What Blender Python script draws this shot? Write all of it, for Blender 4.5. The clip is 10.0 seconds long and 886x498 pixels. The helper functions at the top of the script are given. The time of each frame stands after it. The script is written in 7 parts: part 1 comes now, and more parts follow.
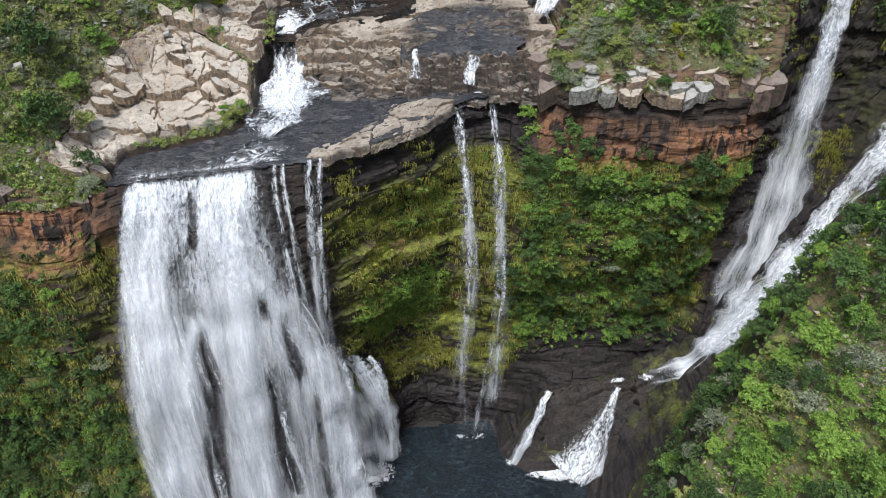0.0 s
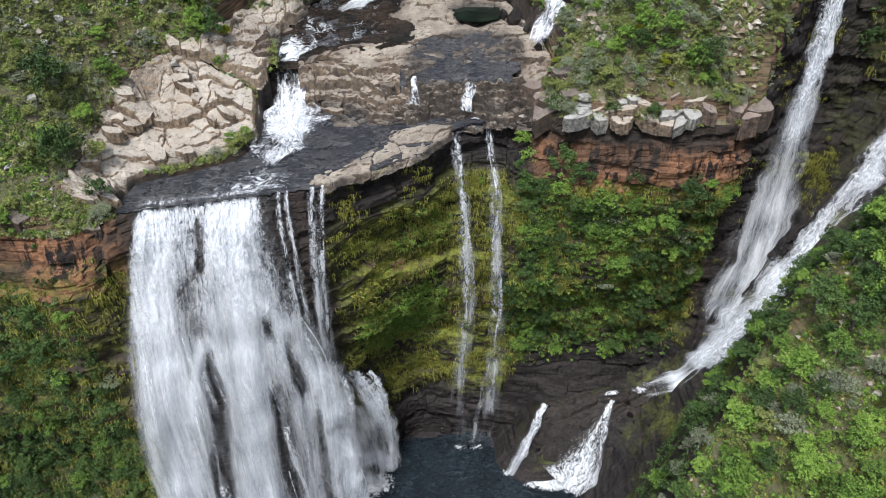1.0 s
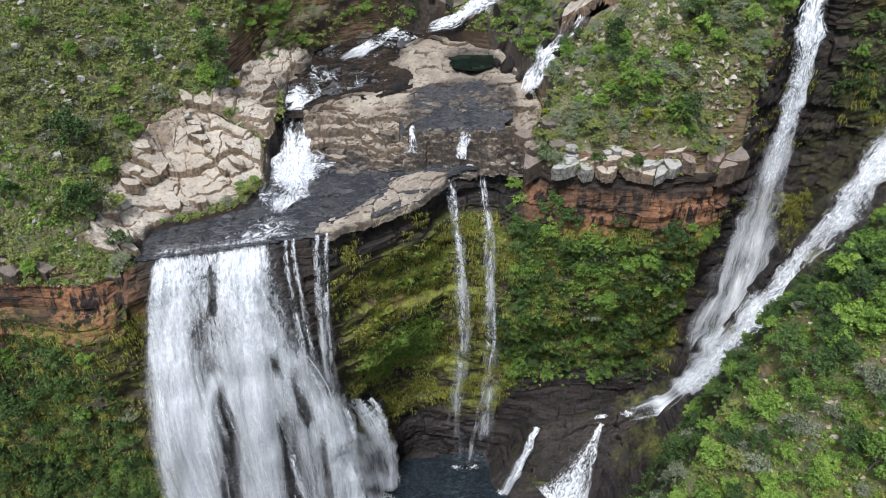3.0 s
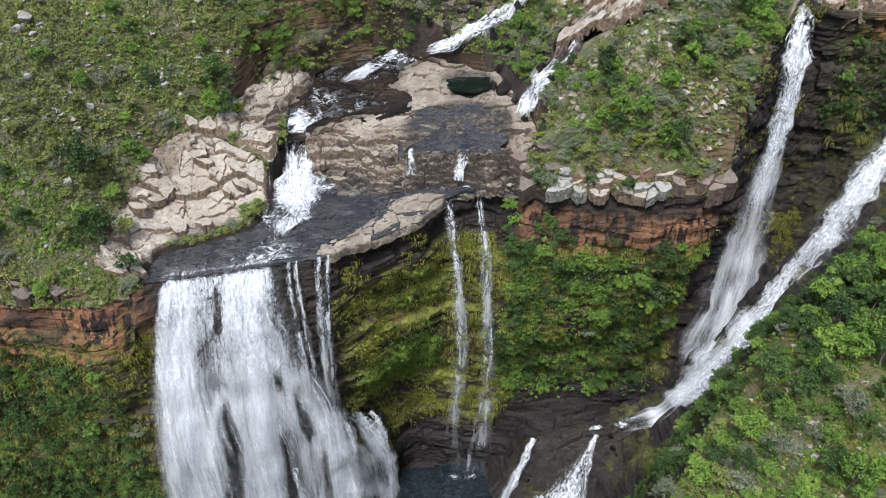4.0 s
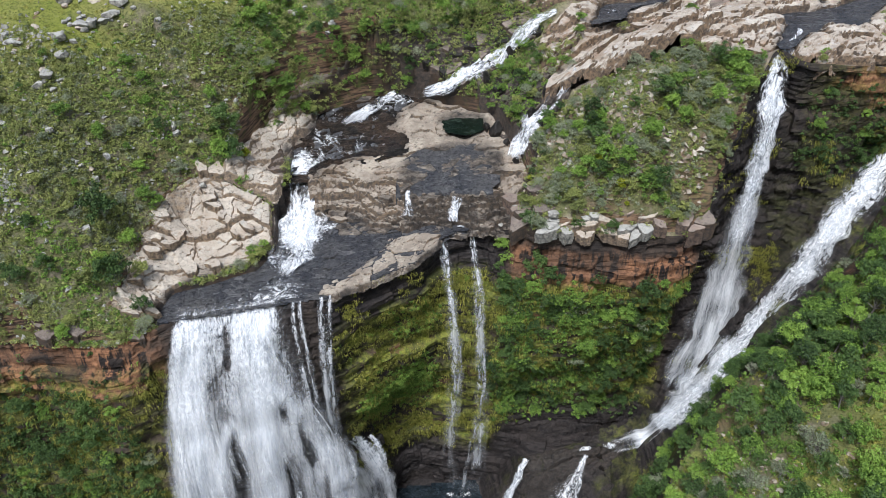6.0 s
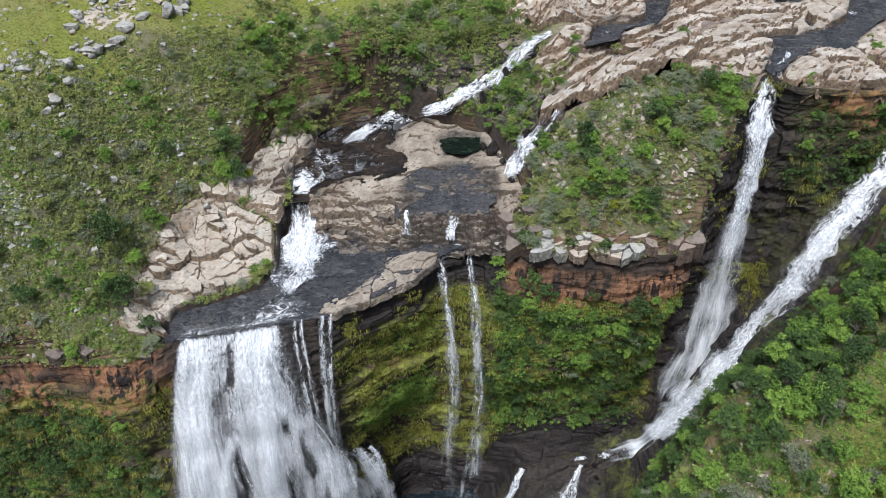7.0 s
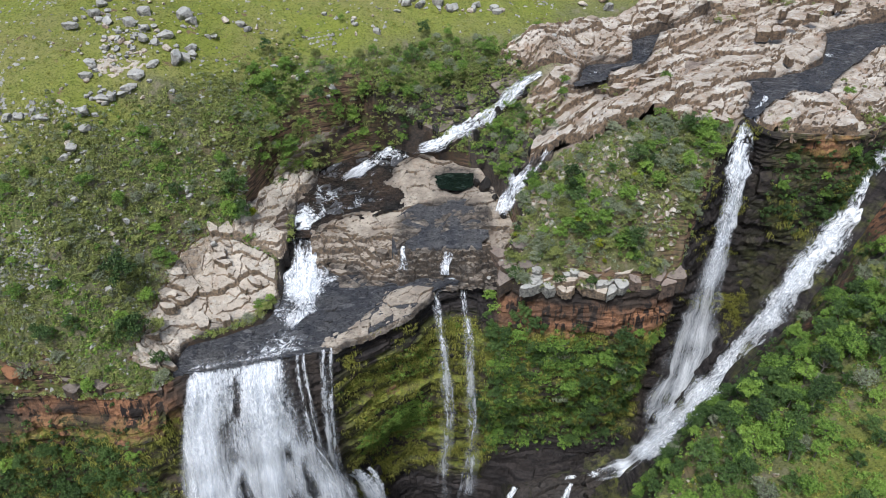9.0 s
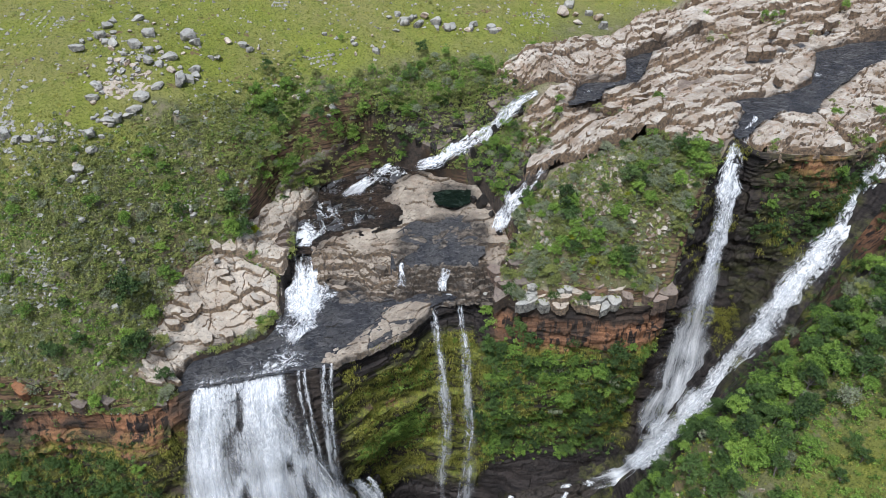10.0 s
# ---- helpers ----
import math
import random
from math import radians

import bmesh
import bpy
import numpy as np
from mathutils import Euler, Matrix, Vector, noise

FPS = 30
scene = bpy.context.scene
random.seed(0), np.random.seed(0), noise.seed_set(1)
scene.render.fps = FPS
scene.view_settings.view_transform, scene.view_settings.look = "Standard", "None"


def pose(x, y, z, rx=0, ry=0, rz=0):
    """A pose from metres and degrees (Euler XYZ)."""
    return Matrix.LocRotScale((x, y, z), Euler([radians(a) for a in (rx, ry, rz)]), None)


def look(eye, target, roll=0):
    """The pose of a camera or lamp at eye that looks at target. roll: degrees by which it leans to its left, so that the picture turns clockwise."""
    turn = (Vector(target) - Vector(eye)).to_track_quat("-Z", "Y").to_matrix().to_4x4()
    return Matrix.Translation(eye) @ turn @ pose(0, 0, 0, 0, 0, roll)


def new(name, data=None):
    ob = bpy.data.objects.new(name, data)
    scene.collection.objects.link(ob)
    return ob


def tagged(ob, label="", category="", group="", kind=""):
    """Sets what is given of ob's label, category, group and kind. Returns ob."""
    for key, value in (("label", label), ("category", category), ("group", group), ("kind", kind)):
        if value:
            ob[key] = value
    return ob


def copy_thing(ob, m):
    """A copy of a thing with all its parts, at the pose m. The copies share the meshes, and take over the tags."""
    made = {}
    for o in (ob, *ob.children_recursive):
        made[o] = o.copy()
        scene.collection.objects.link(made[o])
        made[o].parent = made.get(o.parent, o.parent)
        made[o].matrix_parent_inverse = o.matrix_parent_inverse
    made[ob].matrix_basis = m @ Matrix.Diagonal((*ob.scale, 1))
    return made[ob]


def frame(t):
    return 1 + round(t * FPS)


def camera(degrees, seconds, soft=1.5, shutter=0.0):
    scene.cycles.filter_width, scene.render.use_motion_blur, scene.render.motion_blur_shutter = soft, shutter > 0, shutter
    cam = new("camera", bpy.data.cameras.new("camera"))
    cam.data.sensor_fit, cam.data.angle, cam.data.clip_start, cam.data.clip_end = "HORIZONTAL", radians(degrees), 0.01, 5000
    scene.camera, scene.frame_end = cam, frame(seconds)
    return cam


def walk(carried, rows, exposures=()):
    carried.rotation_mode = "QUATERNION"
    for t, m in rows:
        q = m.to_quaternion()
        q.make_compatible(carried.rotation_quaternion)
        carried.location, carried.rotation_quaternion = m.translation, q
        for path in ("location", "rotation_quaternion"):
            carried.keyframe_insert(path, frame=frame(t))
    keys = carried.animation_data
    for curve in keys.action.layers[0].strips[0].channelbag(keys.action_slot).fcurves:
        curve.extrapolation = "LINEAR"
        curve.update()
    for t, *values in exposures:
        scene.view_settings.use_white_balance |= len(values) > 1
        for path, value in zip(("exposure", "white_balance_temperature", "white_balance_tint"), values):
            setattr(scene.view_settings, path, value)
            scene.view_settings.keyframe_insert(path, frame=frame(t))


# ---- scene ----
cam = camera(60.8, 10.0, 0.6)
METRES, EYE, TILT, LEAN, TURN = 55.0, 140.0, -40.0, 0.0, 0.0
ROWS = [
    (0.0, 0.0, 0.0, 0.0, -0.0, 0.0, 0.0),
    (0.5, 0.0038, -0.0382, 0.0319, 0.01, -0.0, -0.0),
    (1.0, 0.0069, -0.076, 0.0637, 0.02, -0.0, 0.03),
    (1.5, 0.0098, -0.1134, 0.0957, 0.01, -0.01, 0.05),
    (2.0, 0.0121, -0.1512, 0.1276, 0.0, -0.02, 0.05),
    (2.5, 0.0144, -0.1888, 0.1599, -0.0, -0.03, 0.05),
    (4.0, 0.025, -0.2997, 0.2579, 0.01, -0.06, 0.14),
    (4.5, 0.0291, -0.3377, 0.2915, 0.02, -0.1, 0.14),
    (5.0, 0.0337, -0.3755, 0.3249, 0.02, -0.11, 0.15),
    (5.5, 0.0392, -0.4127, 0.3579, 0.04, -0.12, 0.16),
    (7.0, 0.0547, -0.5227, 0.462, 0.08, -0.25, 0.23),
    (7.5, 0.059, -0.5586, 0.4957, 0.07, -0.27, 0.24),
    (8.0, 0.0625, -0.5948, 0.5315, 0.03, -0.33, 0.24),
    (8.5, 0.0697, -0.631, 0.5648, 0.08, -0.34, 0.24),
    (9.0, 0.0755, -0.6673, 0.5987, 0.08, -0.35, 0.26),
    (9.5, 0.0807, -0.7036, 0.6329, 0.09, -0.37, 0.25),
    (10.0, 0.0855, -0.7393, 0.667, 0.08, -0.4, 0.26),
]
walk(cam, [(t, pose(0, 0, EYE, TILT, LEAN, TURN) @ pose(METRES * x, METRES * y, METRES * z, 90 + pitch, roll, yaw)) for t, x, y, z, yaw, pitch, roll in ROWS],
     exposures=[(0, -0.1, 6110, 9), (4.5, -0.12, 6070, 9), (7.5, -0.2, 6010, 9), (10, -0.27, 5980, 9)])

# ---------------------------------------------------------------- light
world = bpy.data.worlds.new("overcast_sky")
scene.world = world
world.use_nodes = True
wn = world.node_tree
sky = wn.nodes.new("ShaderNodeTexSky")
sky.sky_type = "NISHITA"
sky.sun_disc = False
sky.sun_elevation, sky.sun_rotation = radians(64), radians(202)
sky.air_density, sky.dust_density = 1.0, 4.0
wn.nodes["Background"].inputs["Strength"].default_value = 0.125
wn.links.new(sky.outputs["Color"], wn.nodes["Background"].inputs["Color"])
sun_data = bpy.data.lights.new("sun", "SUN")
sun_data.energy, sun_data.angle, sun_data.color = 3.5, radians(10), (0.98, 0.985, 1.0)
sun = new("sun", sun_data)
sun.matrix_world = look((-40, -70, 300), (0, 30, 80))

# ---------------------------------------------------------------- arithmetic helpers
rng = np.random.default_rng(7)


def hashed(ix, iy, iz, seed=0):
    h = (ix.astype(np.int64) * 374761393 + iy.astype(np.int64) * 668265263 + iz.astype(np.int64) * 2147483647 + seed * 974634533)
    h = (h ^ (h >> 13)) * 1274126177
    h = h & 0x7FFFFFFF
    h = (h ^ (h >> 16)) & 0xFFFFFF
    return h / float(0xFFFFFF)


def noise3(x, y, z, seed=0):
    """Value noise from -1 to 1."""
    ix, iy, iz = np.floor(x), np.floor(y), np.floor(z)
    fx, fy, fz = x - ix, y - iy, z - iz
    fx, fy, fz = (f * f * (3 - 2 * f) for f in (fx, fy, fz))
    out = 0
    for dx in (0, 1):
        for dy in (0, 1):
            for dz in (0, 1):
                w = (fx if dx else 1 - fx) * (fy if dy else 1 - fy) * (fz if dz else 1 - fz)
                out = out + w * hashed(ix + dx, iy + dy, iz + dz, seed)
    return out * 2 - 1


def fbm(x, y, z, scale, octaves=4, seed=0):
    out, amp, total = 0, 1.0, 0.0
    for k in range(octaves):
        out = out + amp * noise3(x / scale, y / scale, z / scale, seed + k * 17)
        total += amp
        amp, scale = amp * 0.5, scale * 0.5
    return out / total


def smooth(a, b, v):
    f = np.clip((v - a) / (b - a), 0, 1)
    return f * f * (3 - 2 * f)


def spline(points, s):
    """Catmull-Rom through the rows of points, at the station numbers s."""
    p = np.asarray(points, float)
    n = len(p)
    s = np.clip(np.asarray(s, float), 0, n - 1)
    i = np.minimum(np.floor(s).astype(int), n - 2)
    f = (s - i)[..., None]
    a, b, c, d = (p[np.clip(i + k, 0, n - 1)] for k in (-1, 0, 1, 2))
    lim1, lim2 = 2 * np.minimum(abs(b - a), abs(c - b)), 2 * np.minimum(abs(c - b), abs(d - c))
    m1, m2 = np.clip((c - a) / 2, -lim1, lim1), np.clip((d - b) / 2, -lim2, lim2)
    f2, f3 = f * f, f * f * f
    return b * (2 * f3 - 3 * f2 + 1) + m1 * (f3 - 2 * f2 + f) + c * (3 * f2 - 2 * f3) + m2 * (f3 - f2)


class Relief:
    """A smooth surface through spot heights (x, y, z)."""

    def __init__(self, spots, soften=1.0):
        self.p = np.array(spots, float)
        d = np.hypot(*(self.p[:, None, :2] - self.p[None, :, :2]).transpose(2, 0, 1))
        n = len(self.p)
        a = np.zeros((n + 1, n + 1))
        a[:n, :n] = -d + np.eye(n) * soften
        a[:n, n] = a[n, :n] = 1
        self.w = np.linalg.solve(a, np.append(self.p[:, 2], 0))

    def __call__(self, x, y):
        shape = np.shape(x)
        x, y = np.ravel(x), np.ravel(y)
        out = np.full(x.shape, self.w[-1])
        for (px, py, _), w in zip(self.p, self.w):
            out -= w * np.hypot(x - px, y - py)
        return out.reshape(shape)


def inside(poly, x, y):
    """Distance into a plan polygon, in metres: plus inside, minus outside."""
    q = np.asarray(poly, float)
    best = np.full(np.shape(x), 1e9)
    odd = np.zeros(np.shape(x), bool)
    for (ax, ay), (bx, by) in zip(q, np.roll(q, -1, 0)):
        ex, ey = bx - ax, by - ay
        t = np.clip(((x - ax) * ex + (y - ay) * ey) / (ex * ex + ey * ey), 0, 1)
        best = np.minimum(best, np.hypot(x - ax - t * ex, y - ay - t * ey))
        if ey:
            odd ^= ((ay > y) != (by > y)) & (x < ex * (y - ay) / ey + ax)
    return np.where(odd, best, -best)


# ---------------------------------------------------------------- mesh helpers
def mesh_of(name, verts, faces, material, fields=None, smooth_shade=True, uv=None):
    """A mesh from arrays; faces is (n, 3) or (n, 4); fields are named values per vertex."""
    verts, faces = np.ascontiguousarray(verts, np.float32), np.ascontiguousarray(faces, np.int32)
    k = faces.shape[1]
    me = bpy.data.meshes.new(name)
    me.vertices.add(len(verts))
    me.vertices.foreach_set("co", verts.ravel())
    me.loops.add(faces.size)
    me.loops.foreach_set("vertex_index", faces.ravel())
    me.polygons.add(len(faces))
    me.polygons.foreach_set("loop_start", np.arange(0, faces.size, k, dtype=np.int32))
    me.polygons.foreach_set("use_smooth", np.full(len(faces), smooth_shade))
    for key, values in (fields or {}).items():
        a = me.attributes.new(key, "FLOAT", "POINT")
        a.data.foreach_set("value", np.ascontiguousarray(values, np.float32).ravel())
    if uv is not None:
        layer = me.uv_layers.new(name="flow")
        layer.data.foreach_set("uv", np.ascontiguousarray(uv[faces.ravel()], np.float32).ravel())
    me.materials.append(material)
    me.update(calc_edges=True)
    return me


def grid_faces(rows, cols):
    i = np.arange(rows * cols).reshape(rows, cols)
    return np.stack([i[:-1, :-1], i[:-1, 1:], i[1:, 1:], i[1:, :-1]], -1).reshape(-1, 4)


def part(name, data, parent, label="", kind=""):
    ob = new(name, data)
    ob.parent = parent
    return tagged(ob, label, kind=kind)


# ---------------------------------------------------------------- materials
class Nodes:
    def __init__(self, name):
        self.m = bpy.data.materials.new(name)
        self.m.use_nodes = True
        self.t = self.m.node_tree
        self.bsdf = self.t.nodes["Principled BSDF"]
        self.out = self.t.nodes["Material Output"]

    def add(self, kind, **inputs):
        n = self.t.nodes.new("ShaderNode" + kind)
        for k, v in inputs.items():
            self.put(n.inputs[k.replace("_", " ")], v)
        return n

    def put(self, socket, v):
        if isinstance(v, bpy.types.NodeSocket):
            self.t.links.new(v, socket)
        else:
            socket.default_value = v

    def coords(self, scale=(1, 1, 1), local=False):
        g = self.add("TexCoord").outputs["Object"] if local else self.add("NewGeometry").outputs["Position"]
        return self.add("Mapping", Vector=g, Scale=scale).outputs[0]

    def noise(self, scale, detail=5, rough=0.6, vec=None, distort=0.0):
        n = self.add("TexNoise", Scale=scale, Detail=detail, Roughness=rough, Distortion=distort)
        if vec is not None:
            self.put(n.inputs["Vector"], vec)
        return n.outputs["Fac"]

    def voronoi(self, scale, vec, feature="F1", out="Distance"):
        n = self.add("TexVoronoi", Scale=scale, Vector=vec)
        n.feature = feature
        return n.outputs[out]

    def ramp(self, fac, a, b, lo=0.0, hi=1.0):
        n = self.add("MapRange", Value=fac)
        for key, v in (("From Min", a), ("From Max", b), ("To Min", lo), ("To Max", hi)):
            n.inputs[key].default_value = v
        return n.outputs[0]

    def mix(self, fac, a, b, blend="MIX"):
        n = self.t.nodes.new("ShaderNodeMix")
        n.data_type, n.blend_type = "RGBA", blend
        for i, v in ((0, fac), (6, a), (7, b)):
            if isinstance(v, tuple) and len(v) == 3:
                v = (*v, 1)
            self.put(n.inputs[i], v)
        return n.outputs[2]

    def math(self, op, a, b=0.0, clamp=False):
        n = self.t.nodes.new("ShaderNodeMath")
        n.operation, n.use_clamp = op, clamp
        self.put(n.inputs[0], a)
        self.put(n.inputs[1], b)
        return n.outputs[0]

    def field(self, name):
        n = self.t.nodes.new("ShaderNodeAttribute")
        n.attribute_name = name
        return n.outputs["Fac"]

    def bump(self, height, strength=0.5, distance=0.1, after=None):
        n = self.add("Bump", Height=height, Strength=strength, Distance=distance)
        if after is not None:
            self.put(n.inputs["Normal"], after)
        return n.outputs[0]

    def done(self, colour, rough=0.8, normal=None, spec=0.3):
        self.put(self.bsdf.inputs["Base Color"], colour)
        self.put(self.bsdf.inputs["Roughness"], rough)
        self.put(self.bsdf.inputs["Specular IOR Level"], spec)
        if normal is not None:
            self.put(self.bsdf.inputs["Normal"], normal)
        return self.m


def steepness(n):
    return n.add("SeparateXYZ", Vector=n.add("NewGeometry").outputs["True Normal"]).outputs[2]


def pale_rock_material(name, light, mid, dark, rough=0.85, rust=0.0, face=(0.76, 0.65, 0.53)):
    n = Nodes(name)
    pos = n.coords()
    big = n.noise(0.16, 6, 0.65, pos)
    fine = n.noise(1.3, 10, 0.75, pos)
    grain = n.noise(7.0, 6, 0.7, pos)
    streak = n.noise(1.0, 8, 0.7, n.coords((0.35, 0.9, 1.2)))
    c = n.mix(n.ramp(big, 0.4, 0.6), light, mid)
    c = n.mix(n.math("MULTIPLY", n.ramp(streak, 0.5, 0.6), 0.7), c, mid)
    if rust:
        c = n.mix(n.math("MULTIPLY", n.ramp(n.noise(0.22, 7, 0.7, pos), 0.55, 0.66), rust), c, (0.38, 0.225, 0.13))
    c = n.mix(n.math("MULTIPLY", n.ramp(fine, 0.54, 0.66), 0.8), c, dark)
    c = n.mix(n.math("MULTIPLY", n.ramp(n.noise(0.7, 8, 0.75, pos), 0.56, 0.64), 0.6), c, tuple(min(0.7, v * 1.2) for v in light))
    c = n.mix(n.math("MULTIPLY", n.ramp(grain, 0.54, 0.7), 0.4), c, dark)
    island = n.add("ObjectInfo").outputs["Random"]
    c = n.mix(n.ramp(island, 0.0, 1.0, 0.0, 0.25), c, mid)
    # steep faces darker and browner: rust tone plus shade put into the colour
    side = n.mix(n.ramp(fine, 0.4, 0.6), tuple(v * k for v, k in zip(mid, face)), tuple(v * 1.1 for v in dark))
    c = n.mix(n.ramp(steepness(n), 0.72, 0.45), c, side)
    damp = n.math("MULTIPLY", n.field("damp"), n.ramp(n.noise(0.5, 8, 0.7, n.coords((0.6, 1.0, 1.0))), 0.36, 0.56, 0.35, 1.0), True)
    c = n.mix(damp, c, n.mix(n.ramp(fine, 0.4, 0.62), (0.078, 0.066, 0.056), (0.026, 0.024, 0.023)))
    bed = n.noise(1.0, 5, 0.65, n.coords((0.3, 0.3, 3.5)))
    h = n.math("ADD", n.math("ADD", fine, n.math("MULTIPLY", grain, 0.25)), n.math("MULTIPLY", bed, 0.6))
    return n.done(c, n.ramp(damp, 0.0, 1.0, rough, 0.38), n.bump(h, 1.0, 0.35), 0.25)


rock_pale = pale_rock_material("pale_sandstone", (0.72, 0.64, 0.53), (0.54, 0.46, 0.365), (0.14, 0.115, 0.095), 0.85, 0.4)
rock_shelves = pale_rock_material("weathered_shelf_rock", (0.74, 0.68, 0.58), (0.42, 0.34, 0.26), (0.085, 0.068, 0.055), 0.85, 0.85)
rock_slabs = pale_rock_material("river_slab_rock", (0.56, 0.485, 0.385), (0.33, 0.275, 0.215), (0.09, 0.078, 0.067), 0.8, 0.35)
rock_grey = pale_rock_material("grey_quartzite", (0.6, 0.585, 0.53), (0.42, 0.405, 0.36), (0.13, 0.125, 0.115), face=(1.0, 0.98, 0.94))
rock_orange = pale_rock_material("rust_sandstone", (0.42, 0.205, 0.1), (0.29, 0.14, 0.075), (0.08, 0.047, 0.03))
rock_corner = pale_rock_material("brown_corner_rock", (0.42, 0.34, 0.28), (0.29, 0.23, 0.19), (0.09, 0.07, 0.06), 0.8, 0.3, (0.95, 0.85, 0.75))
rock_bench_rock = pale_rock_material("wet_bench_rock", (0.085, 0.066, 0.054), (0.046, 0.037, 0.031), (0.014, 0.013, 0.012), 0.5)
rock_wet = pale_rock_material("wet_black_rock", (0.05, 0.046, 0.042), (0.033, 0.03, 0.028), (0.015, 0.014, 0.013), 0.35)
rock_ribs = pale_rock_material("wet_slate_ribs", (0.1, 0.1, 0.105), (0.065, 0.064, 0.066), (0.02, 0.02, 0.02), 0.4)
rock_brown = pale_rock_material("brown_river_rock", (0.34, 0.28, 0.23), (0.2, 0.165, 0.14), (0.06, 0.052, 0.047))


def wall_material():
    n = Nodes("cliff_rock")
    pos = n.coords()
    bed = n.noise(1.0, 6, 0.65, n.coords((0.12, 0.12, 1.3)))
    blot = n.noise(0.16, 6, 0.65, pos)
    fine = n.noise(1.4, 10, 0.78, pos)
    dry = n.mix(n.ramp(blot, 0.4, 0.62), (0.082, 0.062, 0.048), (0.034, 0.029, 0.026))
    dry = n.mix(n.ramp(fine, 0.5, 0.75), dry, (0.02, 0.018, 0.016))
    rust = n.mix(n.ramp(fine, 0.4, 0.66), (0.43, 0.215, 0.11), (0.15, 0.075, 0.045))
    rust = n.mix(n.ramp(n.noise(0.5, 5, 0.6, n.coords((1.6, 1.6, 0.12))), 0.5, 0.58), rust, (0.03, 0.024, 0.022))
    c = n.mix(n.math("MULTIPLY", n.field("rust"), n.ramp(blot, 0.3, 0.5, 0.55, 1.0), True), dry, rust)
    wet = n.mix(n.ramp(n.math("ADD", n.math("MULTIPLY", fine, 0.5), n.math("MULTIPLY", bed, 0.5)), 0.42, 0.58), (0.058, 0.048, 0.044), (0.012, 0.011, 0.011))
    c = n.mix(n.field("wet"), c, wet)
    moss_at = n.math("MULTIPLY", n.field("moss"), n.ramp(n.noise(0.33, 7, 0.7, n.coords((0.7, 0.7, 1.5))), 0.42, 0.56), True)
    moss = n.mix(n.ramp(fine, 0.4, 0.6), (0.36, 0.37, 0.06), (0.11, 0.145, 0.03))
    c = n.mix(moss_at, c, moss)
    h = n.math("ADD", n.math("MULTIPLY", bed, 1.4), fine)
    nm = n.bump(h, 0.9, 0.35)
    rough = n.ramp(n.math("MULTIPLY", n.field("wet"), n.math("SUBTRACT", 1.0, moss_at)), 0.0, 1.0, 0.85, 0.5)
    return n.done(c, rough, nm, 0.2)


def ground_material():
    n = Nodes("grassy_ground")
    pos = n.coords()
    big = n.noise(0.055, 5, 0.6, pos)
    mid = n.noise(0.4, 6, 0.65, pos)
    fine = n.noise(2.2, 12, 0.8, pos)
    c = n.mix(n.ramp(big, 0.4, 0.62), (0.285, 0.32, 0.052), (0.325, 0.31, 0.1))
    c = n.mix(n.ramp(mid, 0.5, 0.7), c, (0.21, 0.255, 0.045))
    c = n.mix(n.math("MULTIPLY", n.ramp(fine, 0.5, 0.58), 0.9), c, (0.09, 0.115, 0.03))
    c = n.mix(n.math("MULTIPLY", n.ramp(fine, 0.46, 0.38), 0.6), c, (0.31, 0.305, 0.14))
    soil = n.mix(n.ramp(fine, 0.4, 0.65), (0.26, 0.17, 0.105), (0.15, 0.095, 0.06))
    c = n.mix(n.ramp(n.noise(0.21, 6, 0.72, pos), 0.60, 0.66), c, soil)
    scrub = n.mix(n.ramp(fine, 0.38, 0.6), (0.27, 0.27, 0.12), (0.1, 0.11, 0.048))
    scrub = n.mix(n.math("MULTIPLY", n.ramp(mid, 0.52, 0.64), 0.8), scrub, (0.3, 0.25, 0.19))
    c = n.mix(n.field("scrub"), c, scrub)
    stone = n.mix(n.ramp(mid, 0.4, 0.6), (0.46, 0.385, 0.315), (0.28, 0.225, 0.18))
    stone = n.mix(n.ramp(fine, 0.5, 0.7), stone, (0.1, 0.08, 0.065))
    c = n.mix(n.field("stony"), c, stone)
    layer = n.noise(1.0, 7, 0.7, n.coords((0.25, 0.25, 2.2)))
    face = n.mix(n.ramp(layer, 0.44, 0.56), (0.3, 0.19, 0.115), (0.075, 0.052, 0.04))
    face = n.mix(n.ramp(n.noise(0.3, 5, 0.6, pos), 0.52, 0.64), face, (0.15, 0.17, 0.05))
    c = n.mix(n.ramp(steepness(n), 0.62, 0.42), c, face)
    bed = n.mix(n.ramp(mid, 0.4, 0.6), (0.035, 0.03, 0.026), (0.075, 0.05, 0.032))
    c = n.mix(n.field("bed"), c, bed)
    rough = n.ramp(n.field("bed"), 0.0, 1.0, 0.9, 0.4)
    return n.done(c, rough, n.bump(n.math("ADD", mid, fine), 1.0, 0.5), 0.2)


